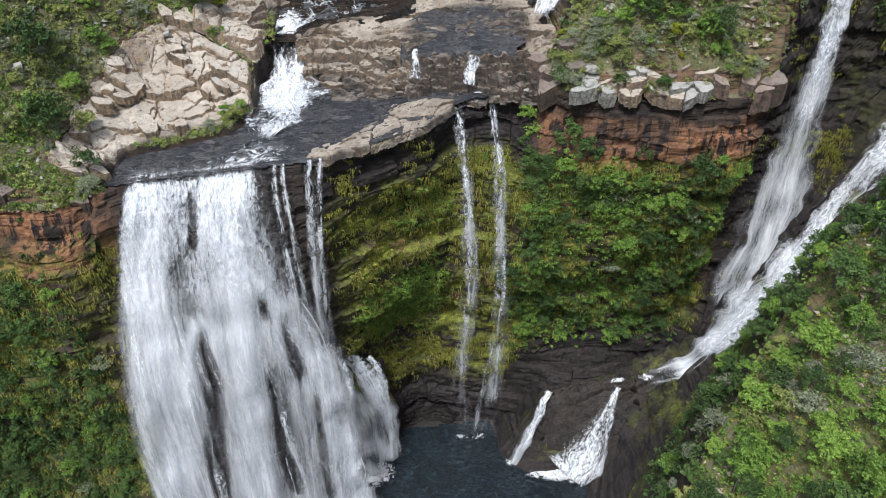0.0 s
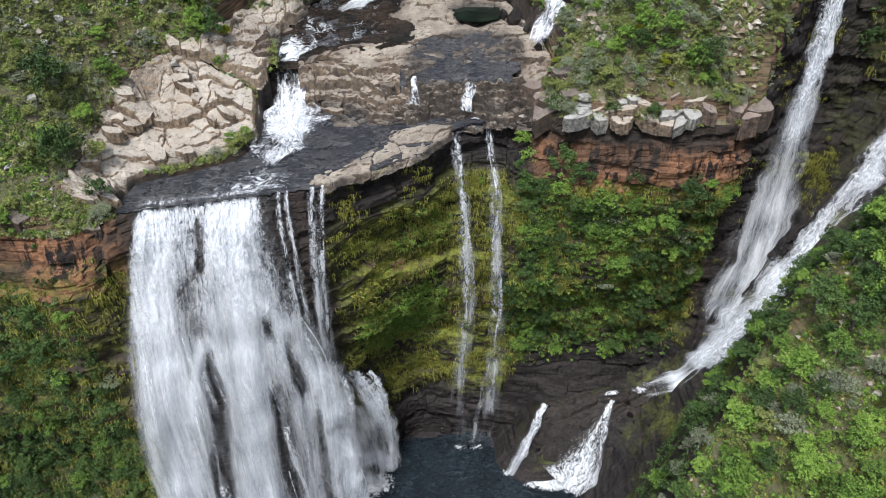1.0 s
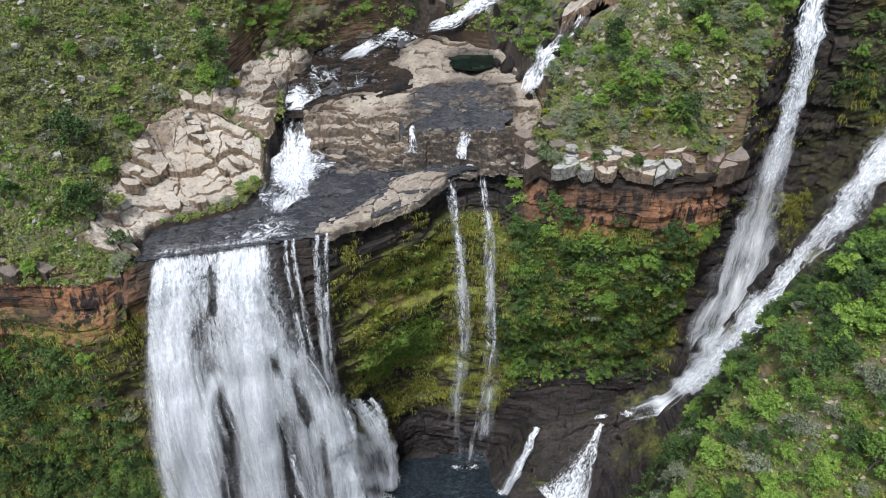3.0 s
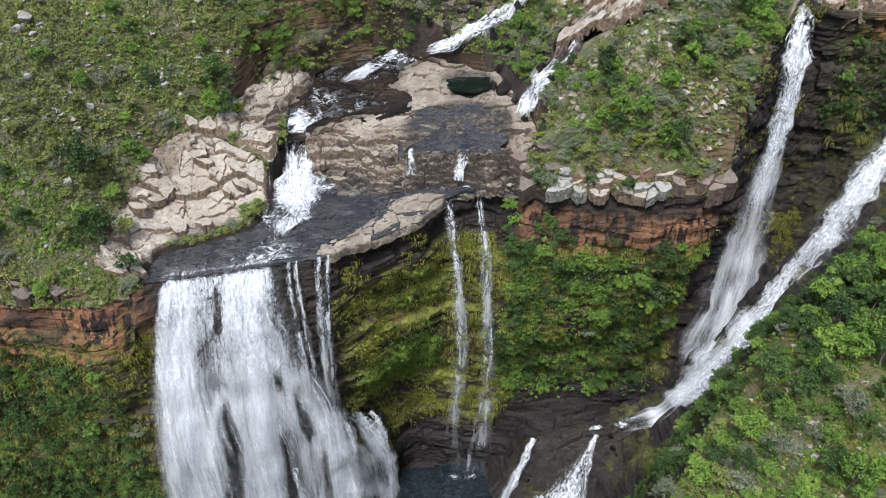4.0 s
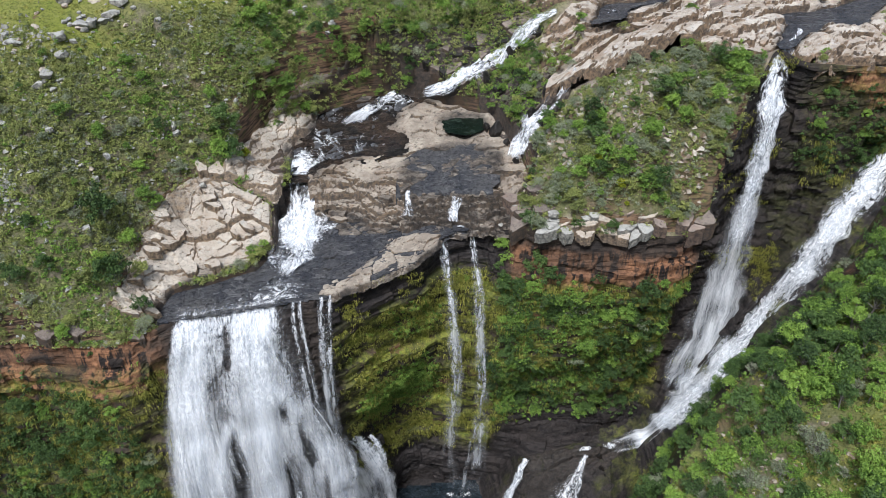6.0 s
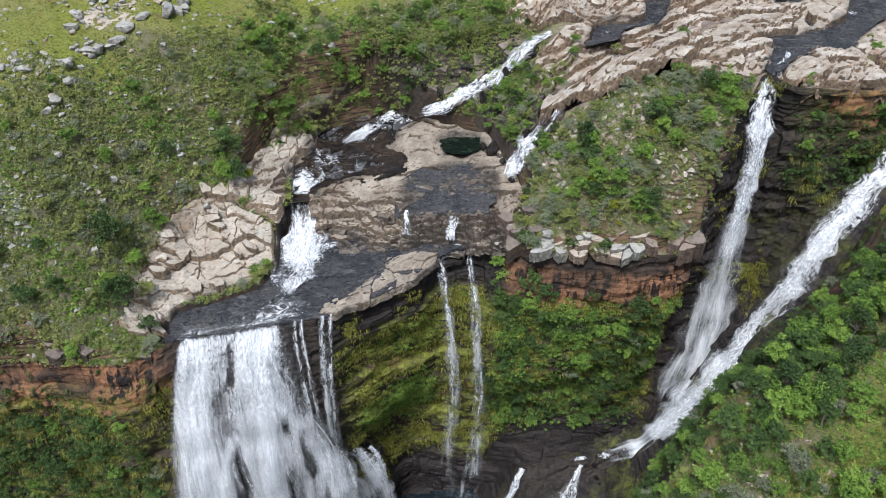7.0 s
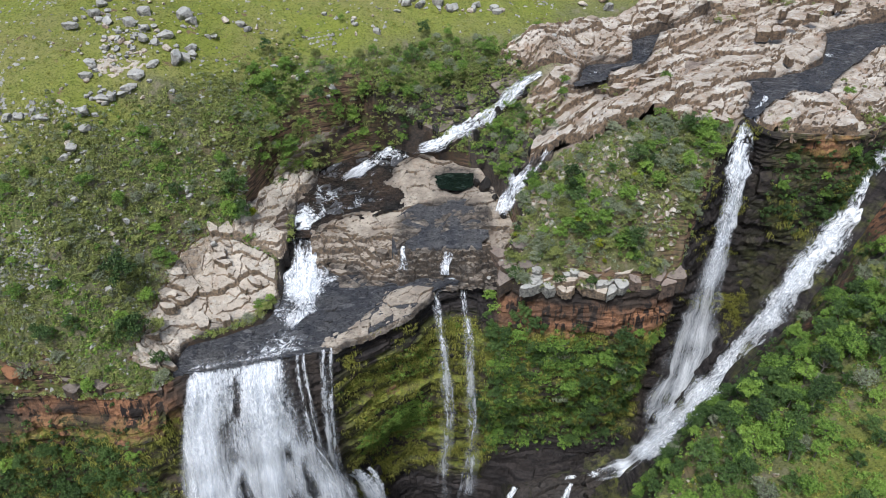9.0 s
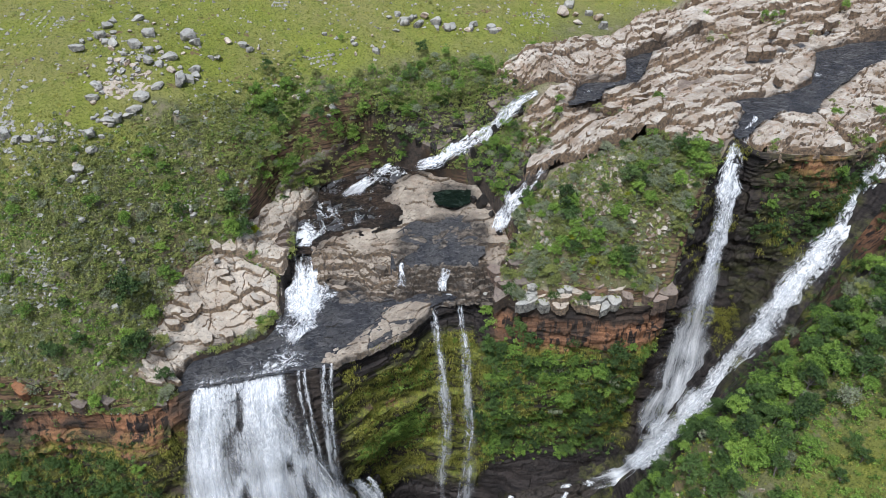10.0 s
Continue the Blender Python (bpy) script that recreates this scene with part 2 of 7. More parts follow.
def water_material(name, deep, shallow, bump, scale, rough=0.06):
    n = Nodes(name)
    pos = n.coords()
    c = n.mix(n.ramp(n.noise(0.16, 6, 0.65, pos), 0.42, 0.62), deep, shallow)
    c = n.mix(n.math("MULTIPLY", n.ramp(n.noise(1.3, 6, 0.7, pos), 0.48, 0.6), 0.7), c, tuple(v * 0.35 for v in deep))
    # lighter streaks: sky-lit ripples painted into the water colour
    c = n.mix(n.math("MULTIPLY", n.ramp(n.noise(0.4, 10, 0.78, n.coords((0.8, 1.5, 1)), 1.5), 0.53, 0.62), 0.6), c, tuple(0.03 + v * 1.8 for v in shallow))
    w = n.noise(scale, 6, 0.7, n.coords((0.6, 1.3, 1)), 1.6)
    w2 = n.noise(scale * 0.3, 4, 0.6, n.coords((0.7, 1.2, 1)), 0.8)
    n.put(n.bsdf.inputs["IOR"], 1.33)
    return n.done(c, rough, n.bump(n.math("ADD", w, w2), bump, 0.35), 0.6)


def fall_material():
    """White falling water: spattered lace near the lip, soft veils further down, clear where it thins."""
    n = Nodes("falling_water")
    uv = n.add("UVMap").outputs[0]
    at = lambda sx, sy: n.add("Mapping", Vector=uv, Scale=(sx, sy, 1)).outputs[0]
    down = n.field("drop")
    lace = n.noise(1.0, 7, 0.7, at(0.95, 0.42), 1.6)
    drops = n.noise(1.0, 4, 0.7, at(3.2, 1.5), 0.5)
    fine = n.noise(1.0, 6, 0.7, at(1.7, 0.09), 0.35)
    wide = n.noise(1.0, 5, 0.6, at(0.42, 0.028), 0.6)
    near = n.ramp(n.math("ADD", n.math("ADD", n.math("MULTIPLY", lace, 0.55), n.math("MULTIPLY", fine, 0.2)), n.math("MULTIPLY", drops, 0.25)), 0.42, 0.57)
    far = n.ramp(n.math("ADD", n.math("ADD", n.math("MULTIPLY", fine, 0.35), n.math("MULTIPLY", wide, 0.48)), n.math("MULTIPLY", lace, 0.2)), 0.33, 0.66)
    blend = n.add("Mix", Factor=n.ramp(down, 0.06, 0.36))
    n.put(blend.inputs[2], near)
    n.put(blend.inputs[3], far)
    body = blend.outputs[0]
    dens = n.field("dens")
    a = n.ramp(n.math("ADD", body, n.math("SUBTRACT", n.math("MULTIPLY", dens, 1.2), 1.0)), -0.44, 0.5)
    a = n.math("MULTIPLY", a, n.ramp(dens, 0.0, 0.25))
    white = n.mix(n.ramp(body, 0.1, 0.7), (0.78, 0.83, 0.89), (0.98, 0.99, 1.0))
    n.done(white, 0.5, n.bump(body, 0.3, 0.3), 0.2)
    milk = n.add("MixShader", Fac=0.12)
    n.put(milk.inputs[1], n.bsdf.outputs[0])
    n.put(milk.inputs[2], n.add("BsdfTranslucent", Color=white).outputs[0])
    mixed = n.add("MixShader", Fac=a)
    n.put(mixed.inputs[1], n.add("BsdfTransparent").outputs[0])
    n.put(mixed.inputs[2], milk.outputs[0])
    n.put(n.out.inputs["Surface"], mixed.outputs[0])
    return n.m


def foam_material():
    """Foam lying on the water, torn into patches."""
    n = Nodes("river_foam")
    pos = n.coords()
    a = n.math("ADD", n.noise(0.9, 7, 0.72, pos, 1.2), n.math("SUBTRACT", n.math("MULTIPLY", n.field("dens"), 0.75), 0.4))
    a = n.math("MULTIPLY", n.ramp(a, 0.5, 0.68), n.ramp(n.field("dens"), 0.0, 0.2))
    n.done((0.86, 0.88, 0.89, 1), 0.6, n.bump(n.noise(2.2, 5, 0.7, pos), 0.8, 0.3), 0.2)
    mixed = n.add("MixShader", Fac=a)
    n.put(mixed.inputs[1], n.add("BsdfTransparent").outputs[0])
    n.put(mixed.inputs[2], n.bsdf.outputs[0])
    n.put(n.out.inputs["Surface"], mixed.outputs[0])
    return n.m


def leaf_material(name, dark, mid, bright):
    n = Nodes(name)
    pos = n.coords()
    leaf = n.add("NewGeometry").outputs["Random Per Island"]
    tone = n.math("ADD", n.field("tone"), n.math("MULTIPLY", n.field("own"), n.math("MULTIPLY", n.add("ObjectInfo").outputs["Random"], 0.75)), True)
    c = n.mix(n.ramp(tone, 0.05, 0.6), dark, mid)
    c = n.mix(n.ramp(tone, 0.6, 1.1), c, bright)
    c = n.mix(n.ramp(leaf, 0.25, 1.0, 0.0, 0.55), c, bright)
    c = n.mix(n.ramp(leaf, 0.35, 0.0, 0.0, 0.6), c, dark)
    # fine mottle: leaf tone plus bright tips and shade gaps put into the colour
    shade_mottle = n.noise(5.5, 4, 0.75, pos)
    c = n.mix(n.ramp(shade_mottle, 0.52, 0.66, 0.0, 0.55), c, bright)
    c = n.mix(n.ramp(shade_mottle, 0.48, 0.36, 0.0, 0.6), c, dark)
    n.done(c, 0.6, None, 0.25)
    mixed = n.add("MixShader", Fac=0.2)
    n.put(mixed.inputs[1], n.bsdf.outputs[0])
    n.put(mixed.inputs[2], n.add("BsdfTranslucent", Color=c).outputs[0])
    n.put(n.out.inputs["Surface"], mixed.outputs[0])
    return n.m


cliff_rock = wall_material()
grassy_ground = ground_material()
# river tones lifted to slate blue: sky reflection held in the base colour
river_water = water_material("river_water", (0.05, 0.052, 0.058), (0.095, 0.092, 0.09), 1.0, 0.9, 0.2)
rapid_water = water_material("brown_rapid_water", (0.014, 0.013, 0.012), (0.045, 0.03, 0.02), 1.0, 0.9, 0.15)
pool_water = water_material("plunge_pool_water", (0.012, 0.02, 0.026), (0.02, 0.03, 0.038), 1.0, 1.6, 0.15)
still_water = water_material("still_green_water", (0.006, 0.013, 0.009), (0.01, 0.02, 0.013), 0.15, 1.5)
fall_white = fall_material()
foam_white = foam_material()
leaf_dark = leaf_material("forest_leaves", (0.022, 0.045, 0.018), (0.064, 0.12, 0.034), (0.16, 0.245, 0.065))
leaf_green = leaf_material("bright_leaves", (0.05, 0.105, 0.026), (0.165, 0.29, 0.05), (0.38, 0.54, 0.1))
leaf_scrub = leaf_material("scrub_leaves", (0.11, 0.14, 0.048), (0.26, 0.3, 0.085), (0.46, 0.48, 0.15))
leaf_grey = leaf_material("grey_green_leaves", (0.13, 0.165, 0.09), (0.25, 0.29, 0.17), (0.44, 0.46, 0.31))
leaf_yellow = leaf_material("yellow_leaves", (0.2, 0.24, 0.02), (0.28, 0.31, 0.02), (0.36, 0.38, 0.03))
blade_green = leaf_material("grass_blades", (0.15, 0.16, 0.034), (0.32, 0.325, 0.064), (0.5, 0.47, 0.115))
bark_n = Nodes("grey_bark")
bark = bark_n.done(bark_n.mix(bark_n.ramp(bark_n.noise(3, 6, 0.7, bark_n.coords((1, 1, 0.3))), 0.4, 0.65), (0.12, 0.1, 0.085), (0.26, 0.24, 0.21)), 0.9,
                   bark_n.bump(bark_n.noise(9, 5), 0.6, 0.05))

# ---------------------------------------------------------------- plan of the gorge: rim, upper wall, middle wall and foot, from left to right
RIM = [(-1500, 60, 84), (-150, 72, 82), (-100, 78, 81), (-67, 80.5, 80), (-54, 80.5, 79), (-45, 85.5, 79.6), (-38, 87.3, 79.6), (-27, 89.5, 79.6), (-17.5, 91.8, 79.6),
       (-10, 96.5, 79.6), (-3, 101, 79.3), (1.5, 107.5, 79), (9, 110.5, 79), (16, 109.8, 80.5), (22, 105.3, 84), (32, 104, 83.5), (44, 105, 82.5), (52, 108, 82),
       (56, 115.5, 91), (60.5, 122, 104), (66, 128, 109), (71.5, 122.5, 109), (86, 122, 108.5), (96, 127, 108), (104, 134, 106), (112, 131, 108), (150, 136, 112), (1500, 150, 120)]
UPPER = [(-1500, 56, 60), (-150, 66, 60), (-98, 75, 60), (-65, 77, 60), (-55, 75, 60), (-48, 78, 60), (-38, 80.5, 60), (-27, 84, 60), (-17, 91, 61),
         (-9, 98.5, 60), (-3, 102.5, 60), (2.5, 105.5, 60), (9, 105, 60), (14, 102.5, 60), (22, 103, 60), (32, 103, 64), (43, 103, 64), (49.5, 106.5, 61),
         (56.5, 117, 68), (61, 118.8, 62), (66, 121, 70), (71.5, 121, 76), (82, 121, 86), (92, 127, 95), (102, 134, 101), (112, 129, 104), (150, 134, 109), (1500, 148, 116)]
MID = [(-1500, 52, 30), (-150, 60, 30), (-97, 71, 30), (-64, 77.5, 33), (-56, 77, 33), (-49, 76, 35), (-38, 78, 30), (-25, 85, 30), (-15, 99.5, 28),
       (-10, 105.5, 24), (-4, 109.5, 24), (2, 109, 25), (9, 108, 25), (18, 108.5, 28), (25, 110, 27), (34, 110, 30), (41, 110, 31), (47, 112, 31),
       (50, 113.5, 36), (54, 113.8, 40), (60, 114.8, 46), (65, 115.5, 54), (76, 116.5, 71), (87, 122.5, 85), (99, 131, 97), (111, 128, 102), (150, 133, 108), (1500, 147, 113)]
FOOT = [(-1500, 46, -2), (-150, 54, -2), (-95, 64, -2), (-63, 69, -2), (-55, 70, -2), (-50, 71.5, -2), (-38, 74, -2), (-23, 84, -2), (-12, 99, -2),
        (-8, 106, -2), (-3, 106.5, -2), (2.5, 106, -2), (8, 105.5, -2), (16, 104.5, 5), (23, 104, 14), (34, 106, 16), (42, 108.5, 16), (46, 109.5, 18),
        (49, 110, 20), (52, 109.5, 24), (57, 108.5, 33), (62, 108.5, 44), (73, 111, 66), (84, 118, 80), (97, 128, 95), (109, 126, 100), (150, 132, 106), (1500, 146, 112)]
# the near side of the right-hand ravine: edge of the wooded spur and its foot
SPUR_EDGE = [(1500, 130, 118), (150, 120, 112), (115, 119, 105), (102.5, 114.5, 99), (94, 108.5, 90.5), (84, 100.5, 87), (71.5, 89.5, 84.5), (59.5, 79.5, 82), (51, 74, 78.5), (43, 68, 70), (37, 61, 63), (30, 52, 54),
             (22, 38, 40), (14, 18, 28), (5, -30, 15), (0, -1500, 15)]
SPUR_FOOT = [(1500, 140, 112), (150, 127, 106), (112, 122.5, 100), (101, 122.5, 95), (90, 115.5, 81), (80, 108, 69), (69, 104, 54), (59, 101.5, 32), (53, 98, 22), (46, 90, 19), (39, 85, 11), (33, 77, 3),
             (27, 62, -2), (20, 40, -3), (10, -30, -4), (5, -1500, -6)]

# plan polygons
LEDGE = [(-46.6, 84.9), (-46.8, 92.3), (-40, 94.5), (-32, 98.6), (-29.6, 104), (-30.6, 115.5), (-24.5, 118.2), (-18.5, 112.8), (-6, 113), (1, 112), (10.5, 112), (10.4, 110.8), (5, 109.8),
         (2, 107.6), (-3, 100.6), (-10, 96.2), (-17.2, 91.5), (-27, 89.3), (-38, 87), (-45, 85.3)]
SLAB = [(-25, 119), (-18.5, 113.6), (-6, 114), (10, 112.6), (16.5, 113), (20, 120), (19, 127), (13, 140), (4, 143), (-7, 147), (-15, 146), (-25, 139), (-29.5, 130), (-28.6, 122)]
OUTCROP = [(-31, 112.6), (-29.8, 104.6), (-34, 99.2), (-45.5, 92.6), (-47.5, 86), (-54, 85), (-53, 94), (-49, 108), (-42, 114)]
BANK = [(-30.2, 113), (-28.6, 119), (-28.4, 124), (-28.2, 130), (-24.5, 135.5), (-20.6, 141), (-14, 146), (-9, 148), (-10, 150), (-19, 147.6), (-28.5, 143.4), (-34.8, 133.5), (-37.8, 121.5), (-39.5, 113)]
SHELF = [(22.6, 131), (22, 140), (23, 148.6), (44, 163), (70, 190), (130, 200), (135, 145), (105.5, 135.4), (96, 127.4), (86.5, 121.6), (71.5, 122), (66, 129), (61, 124.5), (55, 127), (44, 129), (35, 127)]
HIGH_RIVER = [(66.2, 128.2), (66.8, 131), (69.5, 135.6), (71.4, 137.6), (68, 139), (67.9, 142), (73.8, 143.4), (83.3, 145.2), (89.4, 149.4), (92.6, 156), (95.5, 164.4), (105.3, 168.2), (115, 169.6), (130, 179), (160, 192),
              (160, 176), (123.8, 165.5), (109.6, 157), (102.3, 154.2), (94.5, 147.6), (89, 142.2), (85.5, 136.8), (77.2, 135.8), (73, 134), (69.6, 130), (68, 128)]
NORTH_ROCKS = [(17, 156.5), (24, 153), (34, 156), (42, 160), (50, 168), (60, 172), (72, 176), (76, 184), (60, 186), (46, 178), (36, 170), (26, 163)]
UNDER_BANK = [(-34, 113.5), (-30.8, 112.4), (-29.2, 115), (-29, 121.5), (-30, 123), (-33, 119)]
CASCADE_BED = [(-30, 113.4), (-23.4, 113), (-21.4, 120), (-22.6, 125), (-30, 125)]
STREAM_BED = [(7, 147), (9.6, 142), (12, 135.4), (17, 127), (22, 123.6), (28, 129), (25.6, 137), (22, 143), (17, 147)]
SCARP_FOOT = [(-13, 149.5), (-4, 151), (4, 152.6), (12, 155), (20, 158), (24, 154), (20, 151), (12, 147.6), (4, 144.6), (-3, 144.6), (-9, 146.4)]
SLAB_FRONT = [(-27.5, 122), (-25, 114.6), (-20.4, 109), (-6, 109), (1, 109.6), (10, 109.2), (17, 110.4), (17.5, 116), (-5, 119), (-16, 121), (-22, 123)]
CHANNEL = [(34, 149.2), (36, 149.4), (41.8, 151.2), (43.4, 155.2), (46.5, 157), (51.8, 157.8), (54.6, 162.6), (57.2, 168.2), (63.5, 171.2), (70, 172.5), (70, 175.5), (64.5, 174.3), (56.2, 172.8), (51, 170.2),
           (49.3, 160.4), (46.7, 159), (43.4, 159.6), (39, 159.8), (37, 156.8), (36, 152.4), (34, 151)]

# ---------------------------------------------------------------- heights of the high ground
left_hill = [(-1500, 60, 84), (-150, 72, 83), (-100, 79, 83), (-67, 82, 83), (-67, 84, 88), (-54, 83, 81), (-62, 90, 94), (-57, 104, 97), (-70, 100, 106), (-54, 118, 106), (-50, 112, 98),
             (-65, 118, 114), (-80, 116, 116), (-50, 133, 116.5), (-40, 130, 110), (-33, 134, 102), (-38, 114, 90), (-100, 140, 120), (-110, 95, 108), (-60, 200, 124), (-150, 200, 126), (-400, 300, 130)]
river_side = [(-26, 147, 107), (-18, 149, 111), (-8, 153, 110), (8, 157, 108.5), (18, 159, 110), (28, 158, 111.5), (-43, 87, 79.6), (-17, 91.5, 79.6), (-3, 101, 79.3), (9, 110, 79.5), (-29, 103, 80.5),
              (-46, 93, 81), (-52, 92, 85), (-46, 106, 86), (-34, 108, 84.5), (-33, 119, 88), (5, 142, 89.5), (16, 146, 96), (23, 151.5, 103), (0, 200, 118), (0, 1500, 140)]
prow_hill = [(16, 110, 81), (22, 106, 84), (34, 105, 83.5), (51, 108.5, 82.5), (24, 111, 91), (32, 112, 97), (42, 114, 99), (50, 116, 97), (41, 119, 103.5), (30, 121, 102), (22, 119, 93),
             (21, 127, 92), (27, 131, 99), (57, 127, 110), (52, 121, 104), (45, 130, 108.5)]
right_plateau = [(61, 123, 107), (66, 130, 109), (73, 124, 110), (86, 123, 109.5), (97, 128, 108.5), (105, 136, 107.5), (38, 136, 106.8), (43.7, 146, 105.2), (38, 159, 104.2), (52, 171.5, 106.2), (49, 160, 106.2), (58, 148, 109.5), (65, 132, 111.2), (89, 152, 113), (92, 141.7, 112.4), (82.3, 140.4, 110.8), (63, 152, 110.5),
                 (66, 164, 110), (110, 150, 112), (60, 220, 118), (150, 137, 113), (200, 220, 120), (1500, 150, 122), (600, 600, 130)]
high = Relief(left_hill + river_side + prow_hill + right_plateau, 0.6)


def zones(x, y):
    return {k: inside(p, x, y) for k, p in (("ledge", LEDGE), ("slab", SLAB), ("outcrop", OUTCROP), ("bank", BANK), ("shelf", SHELF), ("river", HIGH_RIVER), ("channel", CHANNEL))}


def high_ground(x, y, z_in=None):
    """Height of the ground above the rim."""
    q = zones(x, y)
    h = high(x, y)
    rough = fbm(x, y, x * 0, 9.0, 5, 3)
    flat = np.maximum(np.maximum(smooth(-1, 1, q["ledge"]), smooth(-1, 1, q["slab"])), smooth(-1, 1, q["river"]))
    h = h + rough * 1.3 * (1 - flat)
    # rock beds step up in the stony parts
    stony = np.clip(np.maximum(smooth(-2, 2, q["shelf"]), np.maximum(smooth(-1, 1, q["outcrop"]), smooth(-1, 1, q["bank"]))), 0, 1)
    step = 1.1 + 0 * x
    stony = stony * smooth(33, 40, np.where(q["shelf"] > -2, x, 99))
    k = (h + 0.8 * fbm(x, y, x * 0, 14.0, 3, 8)) / step
    stepped = (np.floor(k) + smooth(0.7, 1.0, k - np.floor(k))) * step
    h = h + (stepped - k * step) * 0.8 * stony * (1 - flat)
    slab_z = 84.2 + 0.155 * (y - 114) + 0.35 * rough
    f = smooth(-0.5, 0.5, q["slab"])
    h = h * (1 - f) + slab_z * f
    f = smooth(-0.4, 0.6, q["ledge"])
    h = h * (1 - f) + (79.5 + 0.12 * rough) * f
    f = smooth(-1.6, 0.8, q["river"])
    h = h * (1 - f) + (108.85 + 0.035 * (x - 66) + 0.2 * rough) * f
    f = smooth(-1.2, 1.0, q["channel"])
    h = h * (1 - f) + np.minimum(h, 103.2 + 0.08 * (x - 22) + 0.2 * rough) * f
    return h


spur = Relief([(p[0], p[1], p[2] + 0.5) for p in SPUR_EDGE] + [(72, 73, 93), (51, 70, 83), (47, 61, 77), (49, 56, 77), (41, 64, 69), (35, 54, 60), (44, 50, 72), (90, 80, 103), (120, 95, 112),
               (80, 40, 98), (60, 20, 88), (150, 40, 122), (40, 0, 62), (100, -30, 108), (400, -200, 130), (200, -600, 120)], 0.6)
floor_relief = Relief([p for p in FOOT] + [p for p in SPUR_FOOT] + [(-20, 75, -6), (0, 92, -5), (5, 80, -6), (12, 90, -3), (-30, 60, -5), (10, 60, -6), (-60, 40, -2), (-40, 0, -3), (0, 30, -5),
               (36, 103.5, 15), (30, 101.5, 14.5), (22, 101.5, 14.5), (26, 98.5, 12), (19, 97, 5), (33, 96, 8), (33, 91.5, 1), (25, 92.5, -1), (40, 96, 13), (46, 103, 15.5), (-300, -300, 10), (-200, -1500, 20)], 0.5)

# ---------------------------------------------------------------- gorge wall
s_raw = np.linspace(0, len(RIM) - 1, 6000)
line = (spline(RIM, s_raw) + spline(UPPER, s_raw) + spline(MID, s_raw)) / 3
gap = np.hypot(*np.diff(line[:, :2], axis=0).T)
mid_x = line[1:, 0]
need = gap / np.where((mid_x > -80) & (mid_x < 112), 0.42, np.where(np.abs(mid_x) < 160, 2.0, 60.0))
acc = np.concatenate([[0], np.cumsum(need)])
COLS = int(acc[-1])
S = np.interp(np.linspace(0, acc[-1], COLS), acc, s_raw)
ROWS_W = 210
V = np.linspace(0, 3, ROWS_W)
curves = np.stack([spline(c, S) for c in (RIM, UPPER, MID, FOOT)])            # 4, cols, 3
wall = np.stack([spline(curves, np.full(1, v))[0] for v in V])                # rows, cols, 3
du, dv = np.gradient(wall, axis=1), np.gradient(wall, axis=0)
nrm = np.cross(dv, du)
nrm /= np.linalg.norm(nrm, axis=-1, keepdims=True) + 1e-9
flip = np.sign((nrm[..., 1:2] < 0) * 2 - 1)
nrm = nrm * flip
out_dir = nrm * (1, 1, 0.25)
out_dir /= np.linalg.norm(out_dir, axis=-1, keepdims=True) + 1e-9
X, Y, Z = wall[..., 0], wall[..., 1], wall[..., 2]
along = np.cumsum(np.concatenate([[0], np.hypot(*np.diff(line[:, :2], axis=0).T)]))
A = np.broadcast_to(np.interp(S, s_raw, along), X.shape)
warp = 1.6 * fbm(X, Y, Z * 0.3, 14, 4, 5) + 0.03 * A
d = np.zeros_like(X)
for thick, block, depth, seed in ((4.2, 7.0, 1.5, 11), (1.5, 3.2, 0.7, 23), (0.62, 1.6, 0.26, 31)):
    layer = np.floor((Z + warp) / thick)
    d += depth * (hashed(layer, layer * 0, layer * 0, seed) - 0.5) * (0.35 + 0.9 * np.clip(0.4 + fbm(X, Y, Z * 0.4, 16, 3, seed), 0, 1))
    cell = np.floor(A / block + 7 * hashed(layer, layer * 0, layer * 0, seed + 1))
    d += depth * 1.0 * (hashed(layer, cell, layer * 0, seed + 2) - 0.5)
d += 1.6 * fbm(X, Y, Z, 11, 5, 2)
depth_in = np.broadcast_to(V[:, None], X.shape)
lip = smooth(-50, -46, X) * (1 - smooth(3, 8, X))
d *= lip * smooth(0.0, 0.05, depth_in) + (1 - lip) * (0.45 + 0.55 * smooth(0.0, 0.08, depth_in))
falls_x = smooth(-47, -42, X) * (1 - smooth(-25, -18, X))
d *= 1 - 0.5 * falls_x
wall = wall + out_dir * d[..., None]
X, Y, Z = wall[..., 0], wall[..., 1], wall[..., 2]
blur = fbm(X, Y, Z, 7, 4, 41)
wet = np.maximum.reduce([falls_x * smooth(82, 79, Z),
                         smooth(-24, -17, X) * (1 - smooth(14, 17, X)) * np.maximum(smooth(82, 80, Z) * smooth(69, 73.5, Z), smooth(19, 12, Z)),
                         smooth(-1, 1.5, X) * (1 - smooth(11.5, 14, X)) * (0.4 + 0.6 * smooth(54, 62, Z)),
                         smooth(52, 55, X) * (1 - smooth(68, 74, X)) * smooth(112, 108, Z),
                         smooth(66, 70, X) * (1 - smooth(98, 106, X)) * smooth(100, 92, Z),
                         smooth(12, 16, X) * (1 - smooth(60, 66, X)) * smooth(32, 24, Z)])
wet = np.clip(wet + 0.5 * blur * (wet > 0.05), 0, 1)
